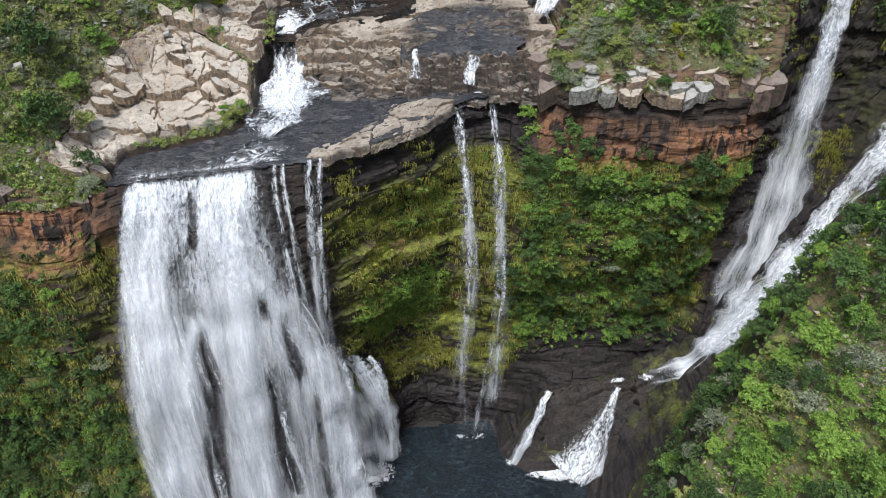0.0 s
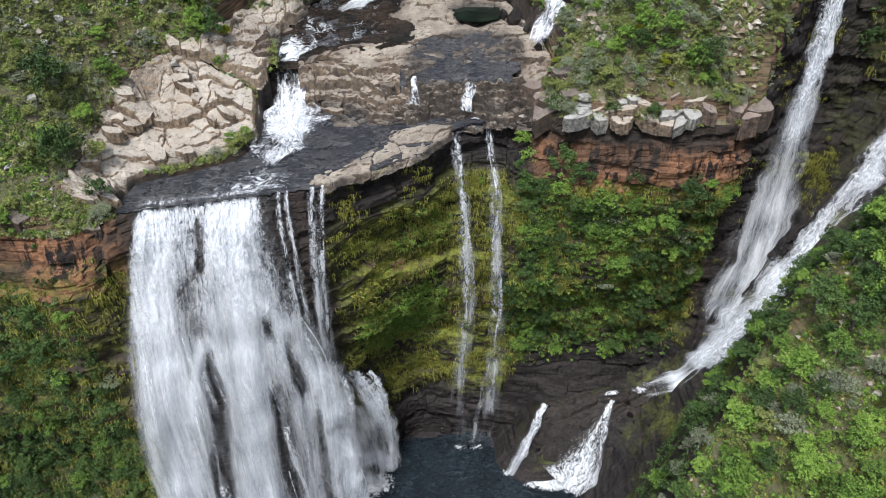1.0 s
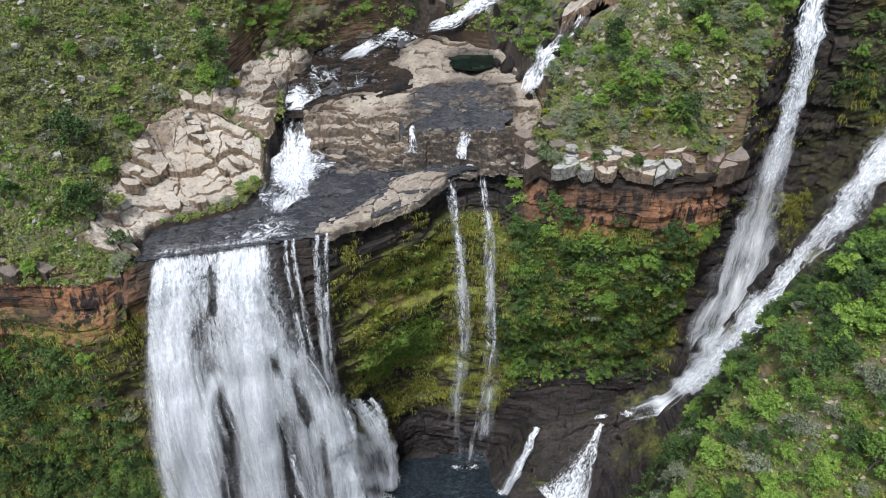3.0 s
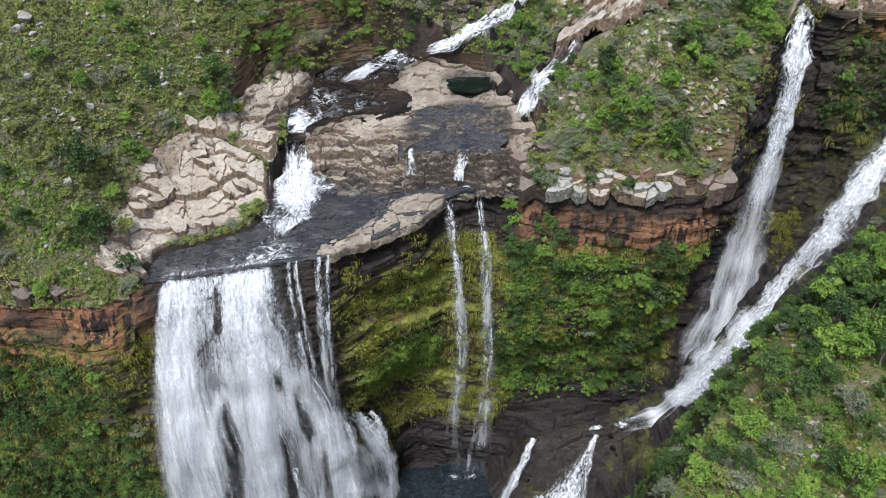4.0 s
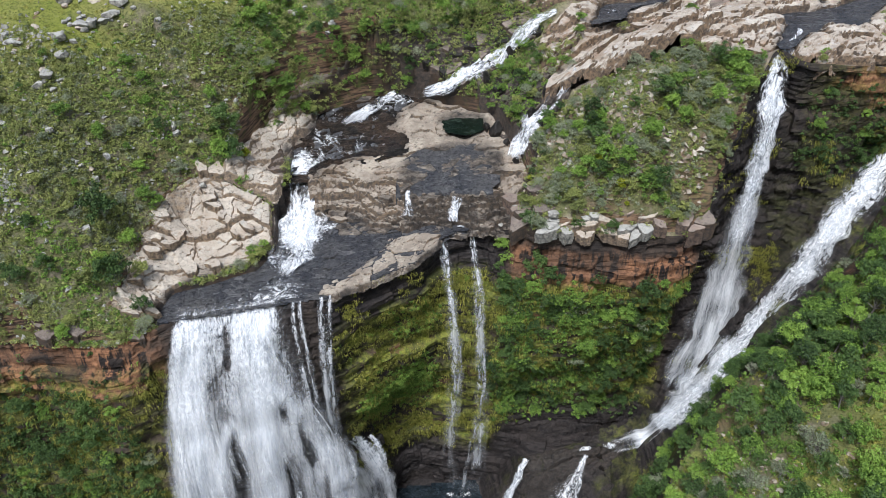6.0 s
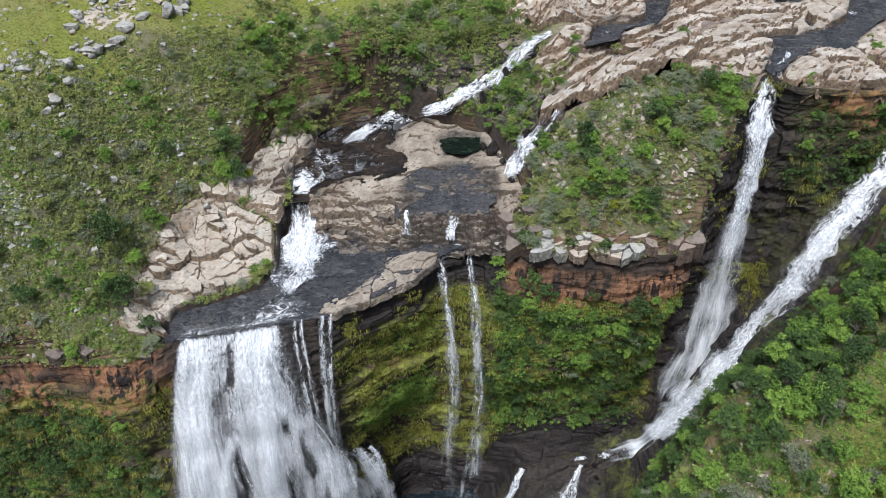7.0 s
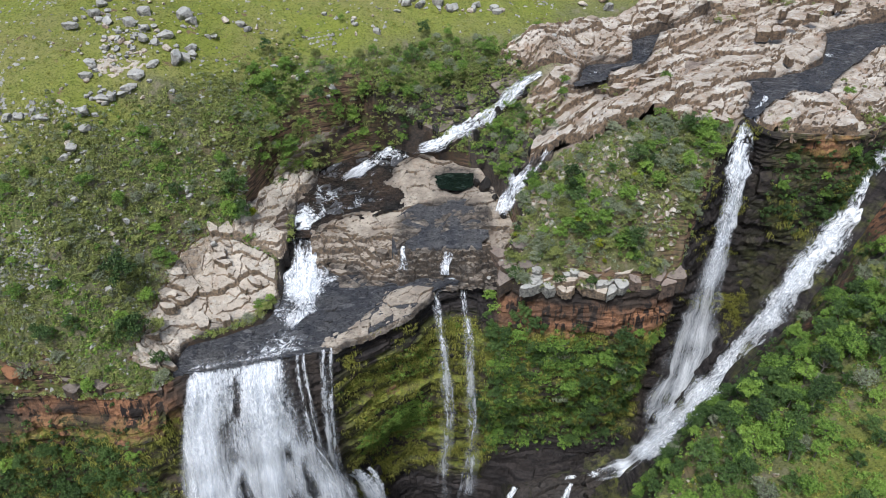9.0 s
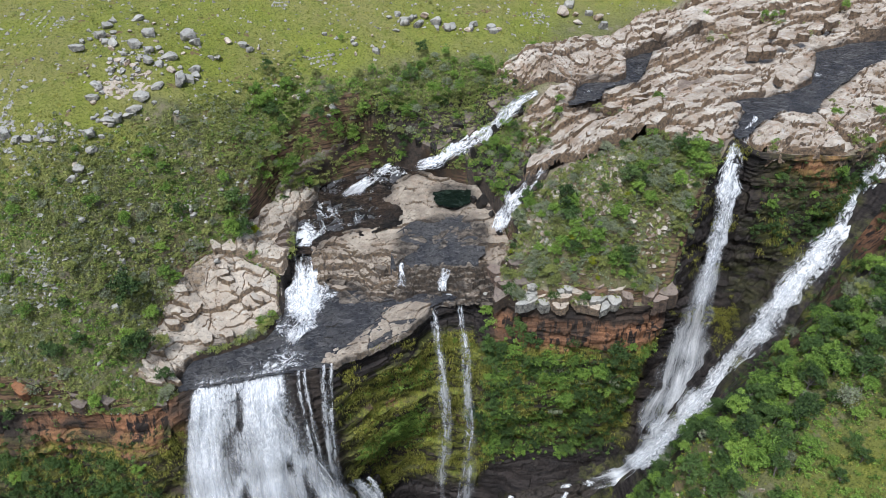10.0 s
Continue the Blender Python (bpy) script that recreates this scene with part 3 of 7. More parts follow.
rust = np.maximum.reduce([smooth(-44, -49, X) * smooth(68, 74, Z + blur * 9) * np.clip(0.55 + 2.0 * blur, 0.0, 1), smooth(13, 17, X) * (1 - smooth(50, 54, X)) * smooth(69, 72, Z + blur * 2) * (1 - smooth(77, 80, Z + 3 * blur)) * np.clip(0.8 + blur, 0, 1),
                          0.9 * smooth(-15, -11, X) * (1 - smooth(30, 44, X)) * np.maximum(smooth(0.2, 0.42, blur), smooth(0.0, 0.2, blur) * np.exp(-((Z - 52 + 0.4 * X) / 3.5) ** 2)), smooth(72, 78, X) * smooth(94, 99, Z) * smooth(0, 0.3, blur)])
moss = np.maximum.reduce([smooth(-20, -14, X) * (1 - smooth(50, 54, X)) * smooth(11, 20, Z - 12 * smooth(12, 20, X)) * (1 - smooth(69.5, 74, Z)), 0.55 * smooth(-44, -50, X) * (1 - smooth(72, 76, Z)),
                          0.25 * smooth(68, 74, X) * smooth(60, 80, Z)])
moss = np.clip(moss * (0.8 + blur), 0, 1)
gorge_wall = tagged(new("gorge_wall", mesh_of("gorge_wall", wall.reshape(-1, 3), grid_faces(ROWS_W, COLS)[:, ::-1], cliff_rock,
                    {"wet": wet, "rust": rust, "moss": moss}, False)), "layered dark sandstone gorge wall with moss and rust bands", "cliff", kind="structure")
wall_out = out_dir

# ---------------------------------------------------------------- high ground behind the rim
rim_xyz = wall[0]
steps = np.concatenate([np.linspace(0, 60, 120), np.linspace(60.8, 130, 60), np.linspace(133, 320, 24), np.geomspace(330, 2500, 16)])
gx = np.broadcast_to(rim_xyz[:, 0], (len(steps), COLS)).copy()
gy = rim_xyz[None, :, 1] + steps[:, None]
gz = high_ground(gx, gy)
f = smooth(0, 1.6, np.broadcast_to(steps[:, None], gx.shape))
gz = gz * f + rim_xyz[None, :, 2] * (1 - f)
q = zones(gx, gy)
stony = np.clip(np.maximum.reduce([smooth(-3, 1, q["shelf"]), smooth(-1.5, 0.5, q["outcrop"]), smooth(-1, 1, q["bank"]), 0.8 * smooth(-2, 0.5, q["slab"])])
                + 0.4 * fbm(gx, gy, gz, 4, 3, 50) * (q["shelf"] > -4)
                + 0.8 * smooth(0.12, 0.35, fbm(gx, gy, gz, 5, 4, 51)) * smooth(17, 20, gx) * smooth(62, 56, gx) * smooth(130, 124, gy), 0, 1)
bed = np.clip(np.maximum.reduce([smooth(-3.5, -0.8, q["ledge"]), smooth(-3, -0.8, q["slab"]) * (1 - smooth(-0.6, 0.2, q["slab"])), smooth(-1, 0.6, q["river"]), smooth(-1, 0.6, q["channel"]),
                                 smooth(-24.5, -22, gx) * smooth(17, 14, gx) * smooth(116, 114, gy) * smooth(111, 113, gy), smooth(20, 6, gx) * smooth(139, 143, gy) * smooth(-16, -10, gx) * smooth(104, 99, gz)]), 0, 1)
slope_n = np.gradient(gz, axis=0) / (np.gradient(gy, axis=0) + 1e-6)
scrub = np.clip(smooth(113.5, 108, gz + 3 * fbm(gx, gy, gz, 12, 4, 60)) + smooth(0.5, 0.9, slope_n), 0, 1) * (1 - stony)
under_rock = np.maximum.reduce([smooth(0.3, 1.8, q[k]) for k in ("shelf", "outcrop")] + [3.2 * smooth(0.2, 1.4, q["bank"])] + [smooth(0.3, 1.5, inside(a, gx, gy)) for a in (NORTH_ROCKS, SCARP_FOOT)] + [3 * smooth(-0.2, 0.8, inside(a, gx, gy)) for a in (UNDER_BANK, SLAB_FRONT, CASCADE_BED)] + [0.8 * smooth(0.2, 1.4, inside(STREAM_BED, gx, gy))] + [smooth(0.3, 1.2, q["slab"])])
tagged(new("ground", mesh_of("ground", np.stack([gx, gy, gz - 3.0 * under_rock], -1).reshape(-1, 3), grid_faces(len(steps), COLS), grassy_ground,
                        {"stony": stony, "bed": bed, "scrub": scrub})), "grassy plateau and scrub slopes above the gorge", "ground", kind="structure")

# ---------------------------------------------------------------- wooded spur on the near side of the ravine
e_raw = np.linspace(0, len(SPUR_EDGE) - 1, 3000)
e_line = spline(SPUR_EDGE, e_raw)
gap = np.linalg.norm(np.diff(e_line, axis=0), axis=1)
need = gap / np.where((e_line[1:, 0] > 15) & (e_line[1:, 0] < 112) & (e_line[1:, 1] > 0), 0.6, np.where((np.abs(e_line[1:, 0]) < 160) & (e_line[1:, 1] > -40), 3.0, 60.0))
acc = np.concatenate([[0], np.cumsum(need)])
E_COLS = int(acc[-1])
E_S = np.interp(np.linspace(0, acc[-1], E_COLS), acc, e_raw)
edge, foot = spline(SPUR_EDGE, E_S), spline(SPUR_FOOT, E_S)
turn = np.radians(np.interp(E_S, [0, 1, 3, 7, 10, 13, 15], [-5, -8, -30, -42, -42, -30, -10]))
way = np.stack([np.cos(turn), np.sin(turn)], -1)
reach = np.concatenate([np.linspace(0, 50, 84), np.linspace(52, 130, 24), np.geomspace(140, 1400, 12)])
hx = edge[None, :, 0] + reach[:, None] * way[None, :, 0]
hy = edge[None, :, 1] + reach[:, None] * way[None, :, 1]
hz = spur(hx, hy) + 1.2 * fbm(hx, hy, hx * 0, 8, 4, 70)
down = np.linspace(0, 1, 70)[1:]
bulge = np.sin(down * math.pi)[:, None] * 2.0
dx = edge[None, :, 0] + (foot - edge)[None, :, 0] * (down[:, None] ** 0.8)
dy = edge[None, :, 1] + (foot - edge)[None, :, 1] * (down[:, None] ** 0.8)
dz = hz[0][None, :] * (1 - down[:, None]) + foot[None, :, 2] * down[:, None]
lay = np.floor((dz + fbm(dx, dy, dz, 9, 3, 72)) / 1.4)
dy = dy + 0.9 * (hashed(lay, lay * 0, lay * 0, 75) - 0.5) * np.minimum(1, down[:, None] * 6) + bulge * fbm(dx, dy, dz, 9, 4, 71)
near_path = fbm(hx, hy, hx * 0, 9, 4, 81)
spur_scrub = np.clip(0.9 - 0.7 * smooth(8, 26, np.broadcast_to(reach[:, None], hx.shape)) + 0.6 * near_path, 0, 1)
tagged(new("ground_spur", mesh_of("ground_spur", np.stack([hx, hy, hz], -1).reshape(-1, 3), grid_faces(len(hx), E_COLS)[:, ::-1], grassy_ground,
                 {"stony": hx * 0, "bed": hx * 0, "scrub": spur_scrub})), "grassy wooded spur beside the ravine", "ground", kind="structure")
rx_, ry_, rz_ = (np.concatenate([a[:1], b_]) for a, b_ in ((hx, dx), (hy, dy), (hz, dz)))
r_patch = fbm(rx_, ry_, rz_, 6, 4, 83)
tagged(new("ravine_side", mesh_of("ravine_side", np.stack([rx_, ry_, rz_], -1).reshape(-1, 3), grid_faces(len(rx_), E_COLS), cliff_rock,
       {"wet": np.clip(1.1 - 1.2 * r_patch, 0, 1) * smooth(98, 70, rz_), "rust": np.clip(0.25 + 1.6 * r_patch, 0, 0.8) * smooth(30, 60, rz_), "moss": np.clip(0.2 - 1.5 * r_patch, 0, 1)}, False)),
       "brown and black layered rock side of the ravine", "cliff", kind="structure")

# ---------------------------------------------------------------- gorge floor
fx1 = np.concatenate([-np.geomspace(1500, 130, 14), np.linspace(-120, -32, 40), np.linspace(-30, 115, 190), np.geomspace(120, 1500, 12)])
fy1 = np.concatenate([-np.geomspace(1500, 40, 14), np.linspace(-30, 50, 30), np.linspace(51, 135, 120)])
fx, fy = np.meshgrid(fx1, fy1)
fz = floor_relief(fx, fy) + 0.9 * fbm(fx, fy, fx * 0, 6, 5, 90)
lay = fz / 0.9
fz = 0.4 * fz + 0.6 * 0.9 * (np.floor(lay) + smooth(0.6, 1, lay - np.floor(lay)))
one = np.ones_like(fx)
gorge_floor = tagged(new("gorge_floor", mesh_of("gorge_floor", np.stack([fx, fy, fz], -1).reshape(-1, 3), grid_faces(len(fy1), len(fx1)), cliff_rock,
                     {"wet": one, "rust": np.clip(0.5 * fbm(fx, fy, fz, 5, 4, 93), 0, 1), "moss": np.clip(fbm(fx, fy, fz, 6, 4, 95), 0, 1) * (fz > 2)}, False)),
                     "wet dark rock floor of the gorge", "rock floor", kind="structure")

# ---------------------------------------------------------------- water
def sheet(name, poly, level, material, label, cell=0.6, amp=0.04, clip_to=0.0):
    """A water surface that fills a plan polygon; level is a height or a function of x and y."""
    p = np.array(poly, float)
    xs = np.arange(p[:, 0].min() - 1, p[:, 0].max() + 1, cell)
    ys = np.arange(p[:, 1].min() - 1, p[:, 1].max() + 1, cell)
    x, y = np.meshgrid(xs, ys)
    z = (level(x, y) if callable(level) else np.full(x.shape, float(level))) + amp * fbm(x, y, x * 0, 2.0, 3, 101)
    faces = grid_faces(len(ys), len(xs))
    keep = (inside(poly, x, y) > -clip_to).ravel()
    faces = faces[keep[faces].all(1)]
    return tagged(new(name, mesh_of(name, np.stack([x, y, z], -1).reshape(-1, 3), faces, material)), label, "water", kind="structure")


POOL = [(-60, 40), (-56, 72), (-36, 76), (-20, 88), (-12, 104), (10, 107), (18, 105), (36, 96), (40, 88), (34, 74), (24, 40)]
sheet("water_plunge_pool", POOL, 0.0, pool_water, "dark rippled plunge pool below the falls", 0.8, 0.1)
sheet("water_ledge", LEDGE, 79.95, river_water, "dark shallow river water running over the ledge", 0.4, 0.06, 0.3)
sheet("water_high_river", HIGH_RIVER, lambda x, y: 109.45 + 0.035 * (x - 66), river_water, "blue-grey river between flat rocks", 0.6, 0.04, 0.8)
sheet("water_channel", CHANNEL, lambda x, y: 103.9 + 0.08 * (x - 22), river_water, "dark water in a rock channel", 0.6, 0.05, 0.3)
RAPID = [(-29.6, 120), (-29.8, 123), (-29.6, 128), (-25.8, 130.2), (-25.7, 134.2), (-24, 140.4), (-19.1, 144), (-9.6, 146.8), (-4, 149), (0.5, 147.6), (-0.9, 145), (-6.2, 141.4), (-8.1, 138.2), (-12, 136), (-11.6, 133.8),
         (-8, 131.6), (-7, 129.4), (-11, 128), (-14, 126.6), (-20, 124.8), (-23.6, 122.4), (-24.4, 119.6)]
slab_level = lambda x, y: 84.75 + 0.155 * (y - 114)
sheet("water_rapids", RAPID, lambda x, y: slab_level(x, y) + 0.1, rapid_water, "dark brown rapids between pale slabs", 0.4, 0.12, 3.0)
FILM = [(-6, 114.6), (-3.7, 123.4), (-1.2, 126), (6.6, 129.4), (13, 126.8), (12.8, 121.8), (9.6, 118.5), (9, 114), (1, 114)]
sheet("water_film", FILM, lambda x, y: slab_level(x, y) - 0.1 - 5 * smooth(116.2, 113.6, y + 1.2 * fbm(x, y, x * 0, 4, 3, 44)), river_water, "thin sheet of water over flat slabs", 0.4, 0.03, 3.0)
POT = [(2.5, 138), (6, 140), (10, 138), (10.5, 135), (7.5, 132.8), (4, 134)]
sheet("water_pothole", POT, lambda x, y: slab_level(x, y) * 0 + 88.25, still_water, "still green pothole pool in the slab", 0.4, 0.0, 1.5)
UP_RIVER = [(-4, 146), (1, 142.5), (8, 143.5), (16, 147.5), (21, 151), (19, 155), (10, 152), (3, 149.5), (-3, 149)]


def ribbon(path, rows=90, cols=14, bulge=0.12, seed=0, facing=(0, -0.8, 0.6), ragged=0.25, dens=1.0, fade=0.0, push=0.0, drop_len=40.0, pulse=0.0):
    """A strip of falling water along rows of (x, y, z, width). Returns verts, faces, density, flow coordinates."""
    s = np.linspace(0, len(path) - 1, rows)
    p = spline(path, s)
    c, w = p[:, :3], p[:, 3]
    tan = np.gradient(c, axis=0)
    tan /= np.linalg.norm(tan, axis=1, keepdims=True)
    face = np.array(facing, float) / np.linalg.norm(facing)
    side = np.cross(tan, face)
    side /= np.linalg.norm(side, axis=1, keepdims=True)
    out_n = np.cross(side, tan)
    out_n *= np.sign((out_n * face).sum(1, keepdims=True))
    u = np.linspace(-1, 1, cols)
    run = np.concatenate([[0], np.cumsum(np.linalg.norm(np.diff(c, axis=0), axis=1))])
    rag = 1 + ragged * noise3(run[:, None] / 2.5 + seed * 9.1, u[None, :] * 0.7, np.zeros((rows, cols)), seed)
    v = c[:, None] + side[:, None] * (u[None, :, None] * w[:, None, None] * 0.5 * rag[..., None])
    v = v + out_n[:, None] * ((bulge * w[:, None] * (1 - u[None, :] ** 2) + push)[..., None]
                              + 0.3 * np.minimum(1, w[:, None] / 3)[..., None] * noise3(u[None, :] * w[:, None] * 0.7 + seed, run[:, None] * 0.25, np.zeros((rows, cols)), seed + 3)[..., None])
    ends = smooth(0, 0.05, np.linspace(0, 1, rows)) * (1 - 0.9 * smooth(0.88, 1, np.linspace(0, 1, rows)))
    dn = dens * (1 - np.abs(u[None, :]) ** 2) ** 0.9 * ends[:, None]
    if pulse:
        dn = dn * np.clip(1 + pulse * 1.6 * noise3(run[:, None] / 4.0 + seed * 3.3, u[None, :] * 1.2, np.zeros((rows, cols)), seed + 9), 0, 1.4)
    if fade:
        dn = dn * (1 - fade * (np.linspace(0, 1, rows)[:, None] ** 1.5))
    flow = np.stack([u[None, :] * w[:, None] * 0.5 + seed * 13.7 + np.zeros((rows, cols)), run[:, None] + seed * 5.3 + np.zeros((rows, cols))], -1)
    return v.reshape(-1, 3), grid_faces(rows, cols), np.stack([dn, np.clip(run / drop_len, 0, 1)[:, None] + dn * 0], -1).reshape(-1, 2), flow.reshape(-1, 2)


def joined(pieces):
    vs, fs, ds, us, base = [], [], [], [], 0
    for v, f_, d_, u_ in pieces:
        vs.append(v), fs.append(f_ + base), ds.append(d_), us.append(u_)
        base += len(v)
    return np.concatenate(vs), np.concatenate(fs), np.concatenate(ds), np.concatenate(us)


def waterfall(name, sheets, label, group=""):
    """sheets: (part name, pieces, part label)."""
    top = tagged(new(name), label, "waterfall", group)
    for part_name, pieces, text in sheets:
        for batch in ([pieces] if len(pieces) > 20 else [[p] for p in pieces]):
            v, f_, d_, u_ = joined(batch)
            part(part_name, mesh_of(part_name, v, f_, fall_white, {"dens": d_[:, 0], "drop": d_[:, 1]}, True, u_), top, text, "stuff" if len(batch) > 20 else "")
    return top


# the broad fall follows the wall, never falling back under an overhang
def wall_at(s, v):
    i = np.interp(s, S, np.arange(COLS))
    j = np.interp(v, V, np.arange(ROWS_W))
    i0, j0 = np.clip(i.astype(int), 0, COLS - 2), np.clip(j.astype(int), 0, ROWS_W - 2)
    fi, fj = (i - i0)[..., None], (j - j0)[..., None]
    w = wall
    return (w[j0, i0] * (1 - fi) + w[j0, i0 + 1] * fi) * (1 - fj) + (w[j0 + 1, i0] * (1 - fi) + w[j0 + 1, i0 + 1] * fi) * fj


# thicker columns and thin places of the broad fall: strength, then x, height and half width from top to bottom
COLUMNS = ((0.5, [(-41.1, 80, 2.6), (-41.9, 73, 2.6), (-42.8, 65, 2.0), (-42.6, 52, 2.0), (-43.5, 40, 2.4), (-44.9, 26, 3.0), (-46, 0, 3.6)]),
           (0.62, [(-30.7, 80, 3.6), (-30.3, 72, 2.3), (-30.3, 62, 1.6), (-30.7, 49, 1.7), (-31.8, 35, 1.9), (-32.6, 18, 2.4), (-33, 0, 3.2)]),
           (0.5, [(-29.2, 67, 0.6), (-26.9, 63.2, 0.8), (-22.1, 51.3, 1.1), (-18.4, 40, 2.0), (-17, 25, 3.0), (-16, 11, 3.6), (-15.5, 0, 4.2)]),
           (0.4, [(-36.5, 60.4, 0.6), (-37.6, 57.5, 0.6), (-39, 52, 0.8), (-40.4, 44, 1.4)]), (0.34, [(-36.5, 60.4, 0.5), (-35.2, 57, 0.4), (-34.4, 50, 0.6)]),
           (0.4, [(-25.6, 60, 0.3), (-25.2, 50, 0.35)]), (0.35, [(-23.9, 56, 0.25), (-22.7, 48, 0.35)]), (0.3, [(-26.6, 47, 0.3), (-27.4, 34, 0.4)]),
           (-0.6, [(-36.4, 58, 0.7), (-35.9, 50, 1.2), (-37.2, 40, 1.5), (-38.4, 30, 1.7), (-39, 16, 1.2)]), (-0.9, [(-35.4, 78.2, 0.5), (-35.8, 71, 0.7)]),
           (-0.28, [(-36.9, 72, 1.2), (-38.6, 66, 1.8), (-37.5, 61, 2.0)]), (-0.55, [(-26.9, 62.6, 0.7), (-26.6, 58, 1.0)]), (-0.62, [(-24.6, 58.5, 1.0), (-23.6, 52, 1.7), (-23.4, 45, 1.4)]),
           (-0.5, [(-27.2, 48, 1.0), (-27, 37, 1.8), (-27.8, 26, 1.8), (-27.6, 14, 1.4)]), (-0.22, [(-24.4, 80, 2.0), (-23, 70, 2.2), (-22.6, 62, 2.0)]), (-0.4, [(-21.6, 40, 0.8), (-21.4, 28, 1.4), (-21.6, 10, 1.4)]))


def column_flow(x, z):
    total = np.full(x.shape, 0.5)
    for amp, pts in COLUMNS:
        px, pz, pw = np.array(pts[::-1]).T
        ends = smooth(pz[-1] + 1.0, pz[-1] - 1.5, z) * (smooth(pz[0] - 2.5, pz[0] + 1.5, z) if pz[0] > 1 else 1)
        total += amp * np.exp(-((x - np.interp(z, pz, px)) / np.interp(z, pz, pw)) ** 2) * ends
    return np.clip(total, 0.06, 1.3)


def broad_sheet(offset, seed, dens, rows=130, cols=80):
    u, v = np.linspace(0, 1, cols), np.linspace(0.0, 2.97, rows)
    f_ = v[:, None] / 3
    left = 5.12 - 0.28 * f_
    right = 7.2 + 0.95 * smooth(0.06, 0.6, f_)
    s = left + (right - left) * u[None, :]
    p = wall_at(s, np.broadcast_to(v[:, None], s.shape))
    y = p[..., 1] - offset * (0.15 + smooth(0, 0.12, f_)) - 1.2 * smooth(0.05, 0.5, f_)
    y = np.minimum.accumulate(y + 0.02 * np.arange(rows)[:, None], axis=0) - 0.02 * np.arange(rows)[:, None]
    for _ in range(6):
        y[1:-1] = (y[:-2] + y[1:-1] * 2 + y[2:]) / 4
        y[:, 1:-1] = (y[:, :-2] + y[:, 1:-1] * 2 + y[:, 2:]) / 4
    p[..., 1] = y + 0.5 * noise3(p[..., 0] * 0.5, p[..., 2] * 0.12, p[..., 0] * 0 + seed, seed)
    p[..., 2] += 0.5 * (1 - smooth(0, 0.03, f_))
    edge_fade = smooth(0, 0.07, u) * (1 - smooth(0.82, 1, u))
    sway = 0.5 * noise3(p[..., 2] * 0.15, p[..., 0] * 0.3, p[..., 0] * 0 + seed * 4, seed + 6)
    d_ = np.clip(dens * edge_fade[None, :] * column_flow(p[..., 0] + sway, p[..., 2]), 0, 1.15)
    scallop = 0.5 + 0.5 * noise3(p[..., 0] * 0.9, p[..., 0] * 0, p[..., 0] * 0 + seed, seed + 12)
    d_ = d_ * smooth(0, 0.015 + 0.05 * scallop, np.broadcast_to(f_, d_.shape))
    roll = np.linspace(0, 1, 9)[:-1, None]
    lead = np.stack([p[0, :, 0] + 0 * roll, p[0, :, 1] + 2.2 * (1 - roll) ** 1.2 * (1 + 0.5 * noise3(p[0, :, 0] * 0.6, p[0, :, 0] * 0, p[0, :, 0] * 0, seed)), 80.2 + 0.12 * seed + 0.15 * roll + 0 * p[0, :, 0]], -1)
    full = np.concatenate([lead, p])
    d_ = np.concatenate([d_[6:7] * 0.45 * roll ** 2, d_])
    drop = np.concatenate([0 * roll, f_]) + u[None, :] * 0
    flow = np.stack([full[..., 0] + seed * 31.0, np.concatenate([8.5 + 1.4 * roll + 0 * u[None, :], 90 - p[..., 2]])], -1)
    return full.reshape(-1, 3), grid_faces(rows + 8, cols), np.stack([d_, drop], -1).reshape(-1, 2), flow.reshape(-1, 2), p


b1, b2, b3 = broad_sheet(0.7, 1, 0.7), broad_sheet(1.4, 2, 0.42), broad_sheet(2.2, 3, 0.28)
streaks = []
for k in range(46):
    base = b2[4].copy()
    i = rng.integers(2, base.shape[1] - 3)
    r0 = int(rng.integers(0, 60)) if rng.random() < 0.4 else int(rng.integers(40, 90))
    r1 = min(base.shape[0] - 1, r0 + int(rng.integers(25, 40)))
    rows_ = np.linspace(r0, r1, 7).astype(int)
    pts = base[rows_, i] + (0, -0.5 - rng.random() * 0.8, 0)
    wid = rng.uniform(0.4, 1.0) if rng.random() < 0.6 else rng.uniform(1.2, 3.0)
    streaks.append(ribbon([(*p_, wid * (0.5 + 0.7 * k_ / 6)) for k_, p_ in enumerate(pts)], 24, 7, 0.1, 300 + k, ragged=0.5, dens=rng.uniform(0.15, 0.34), fade=0.6, drop_len=30))
side_strands = []
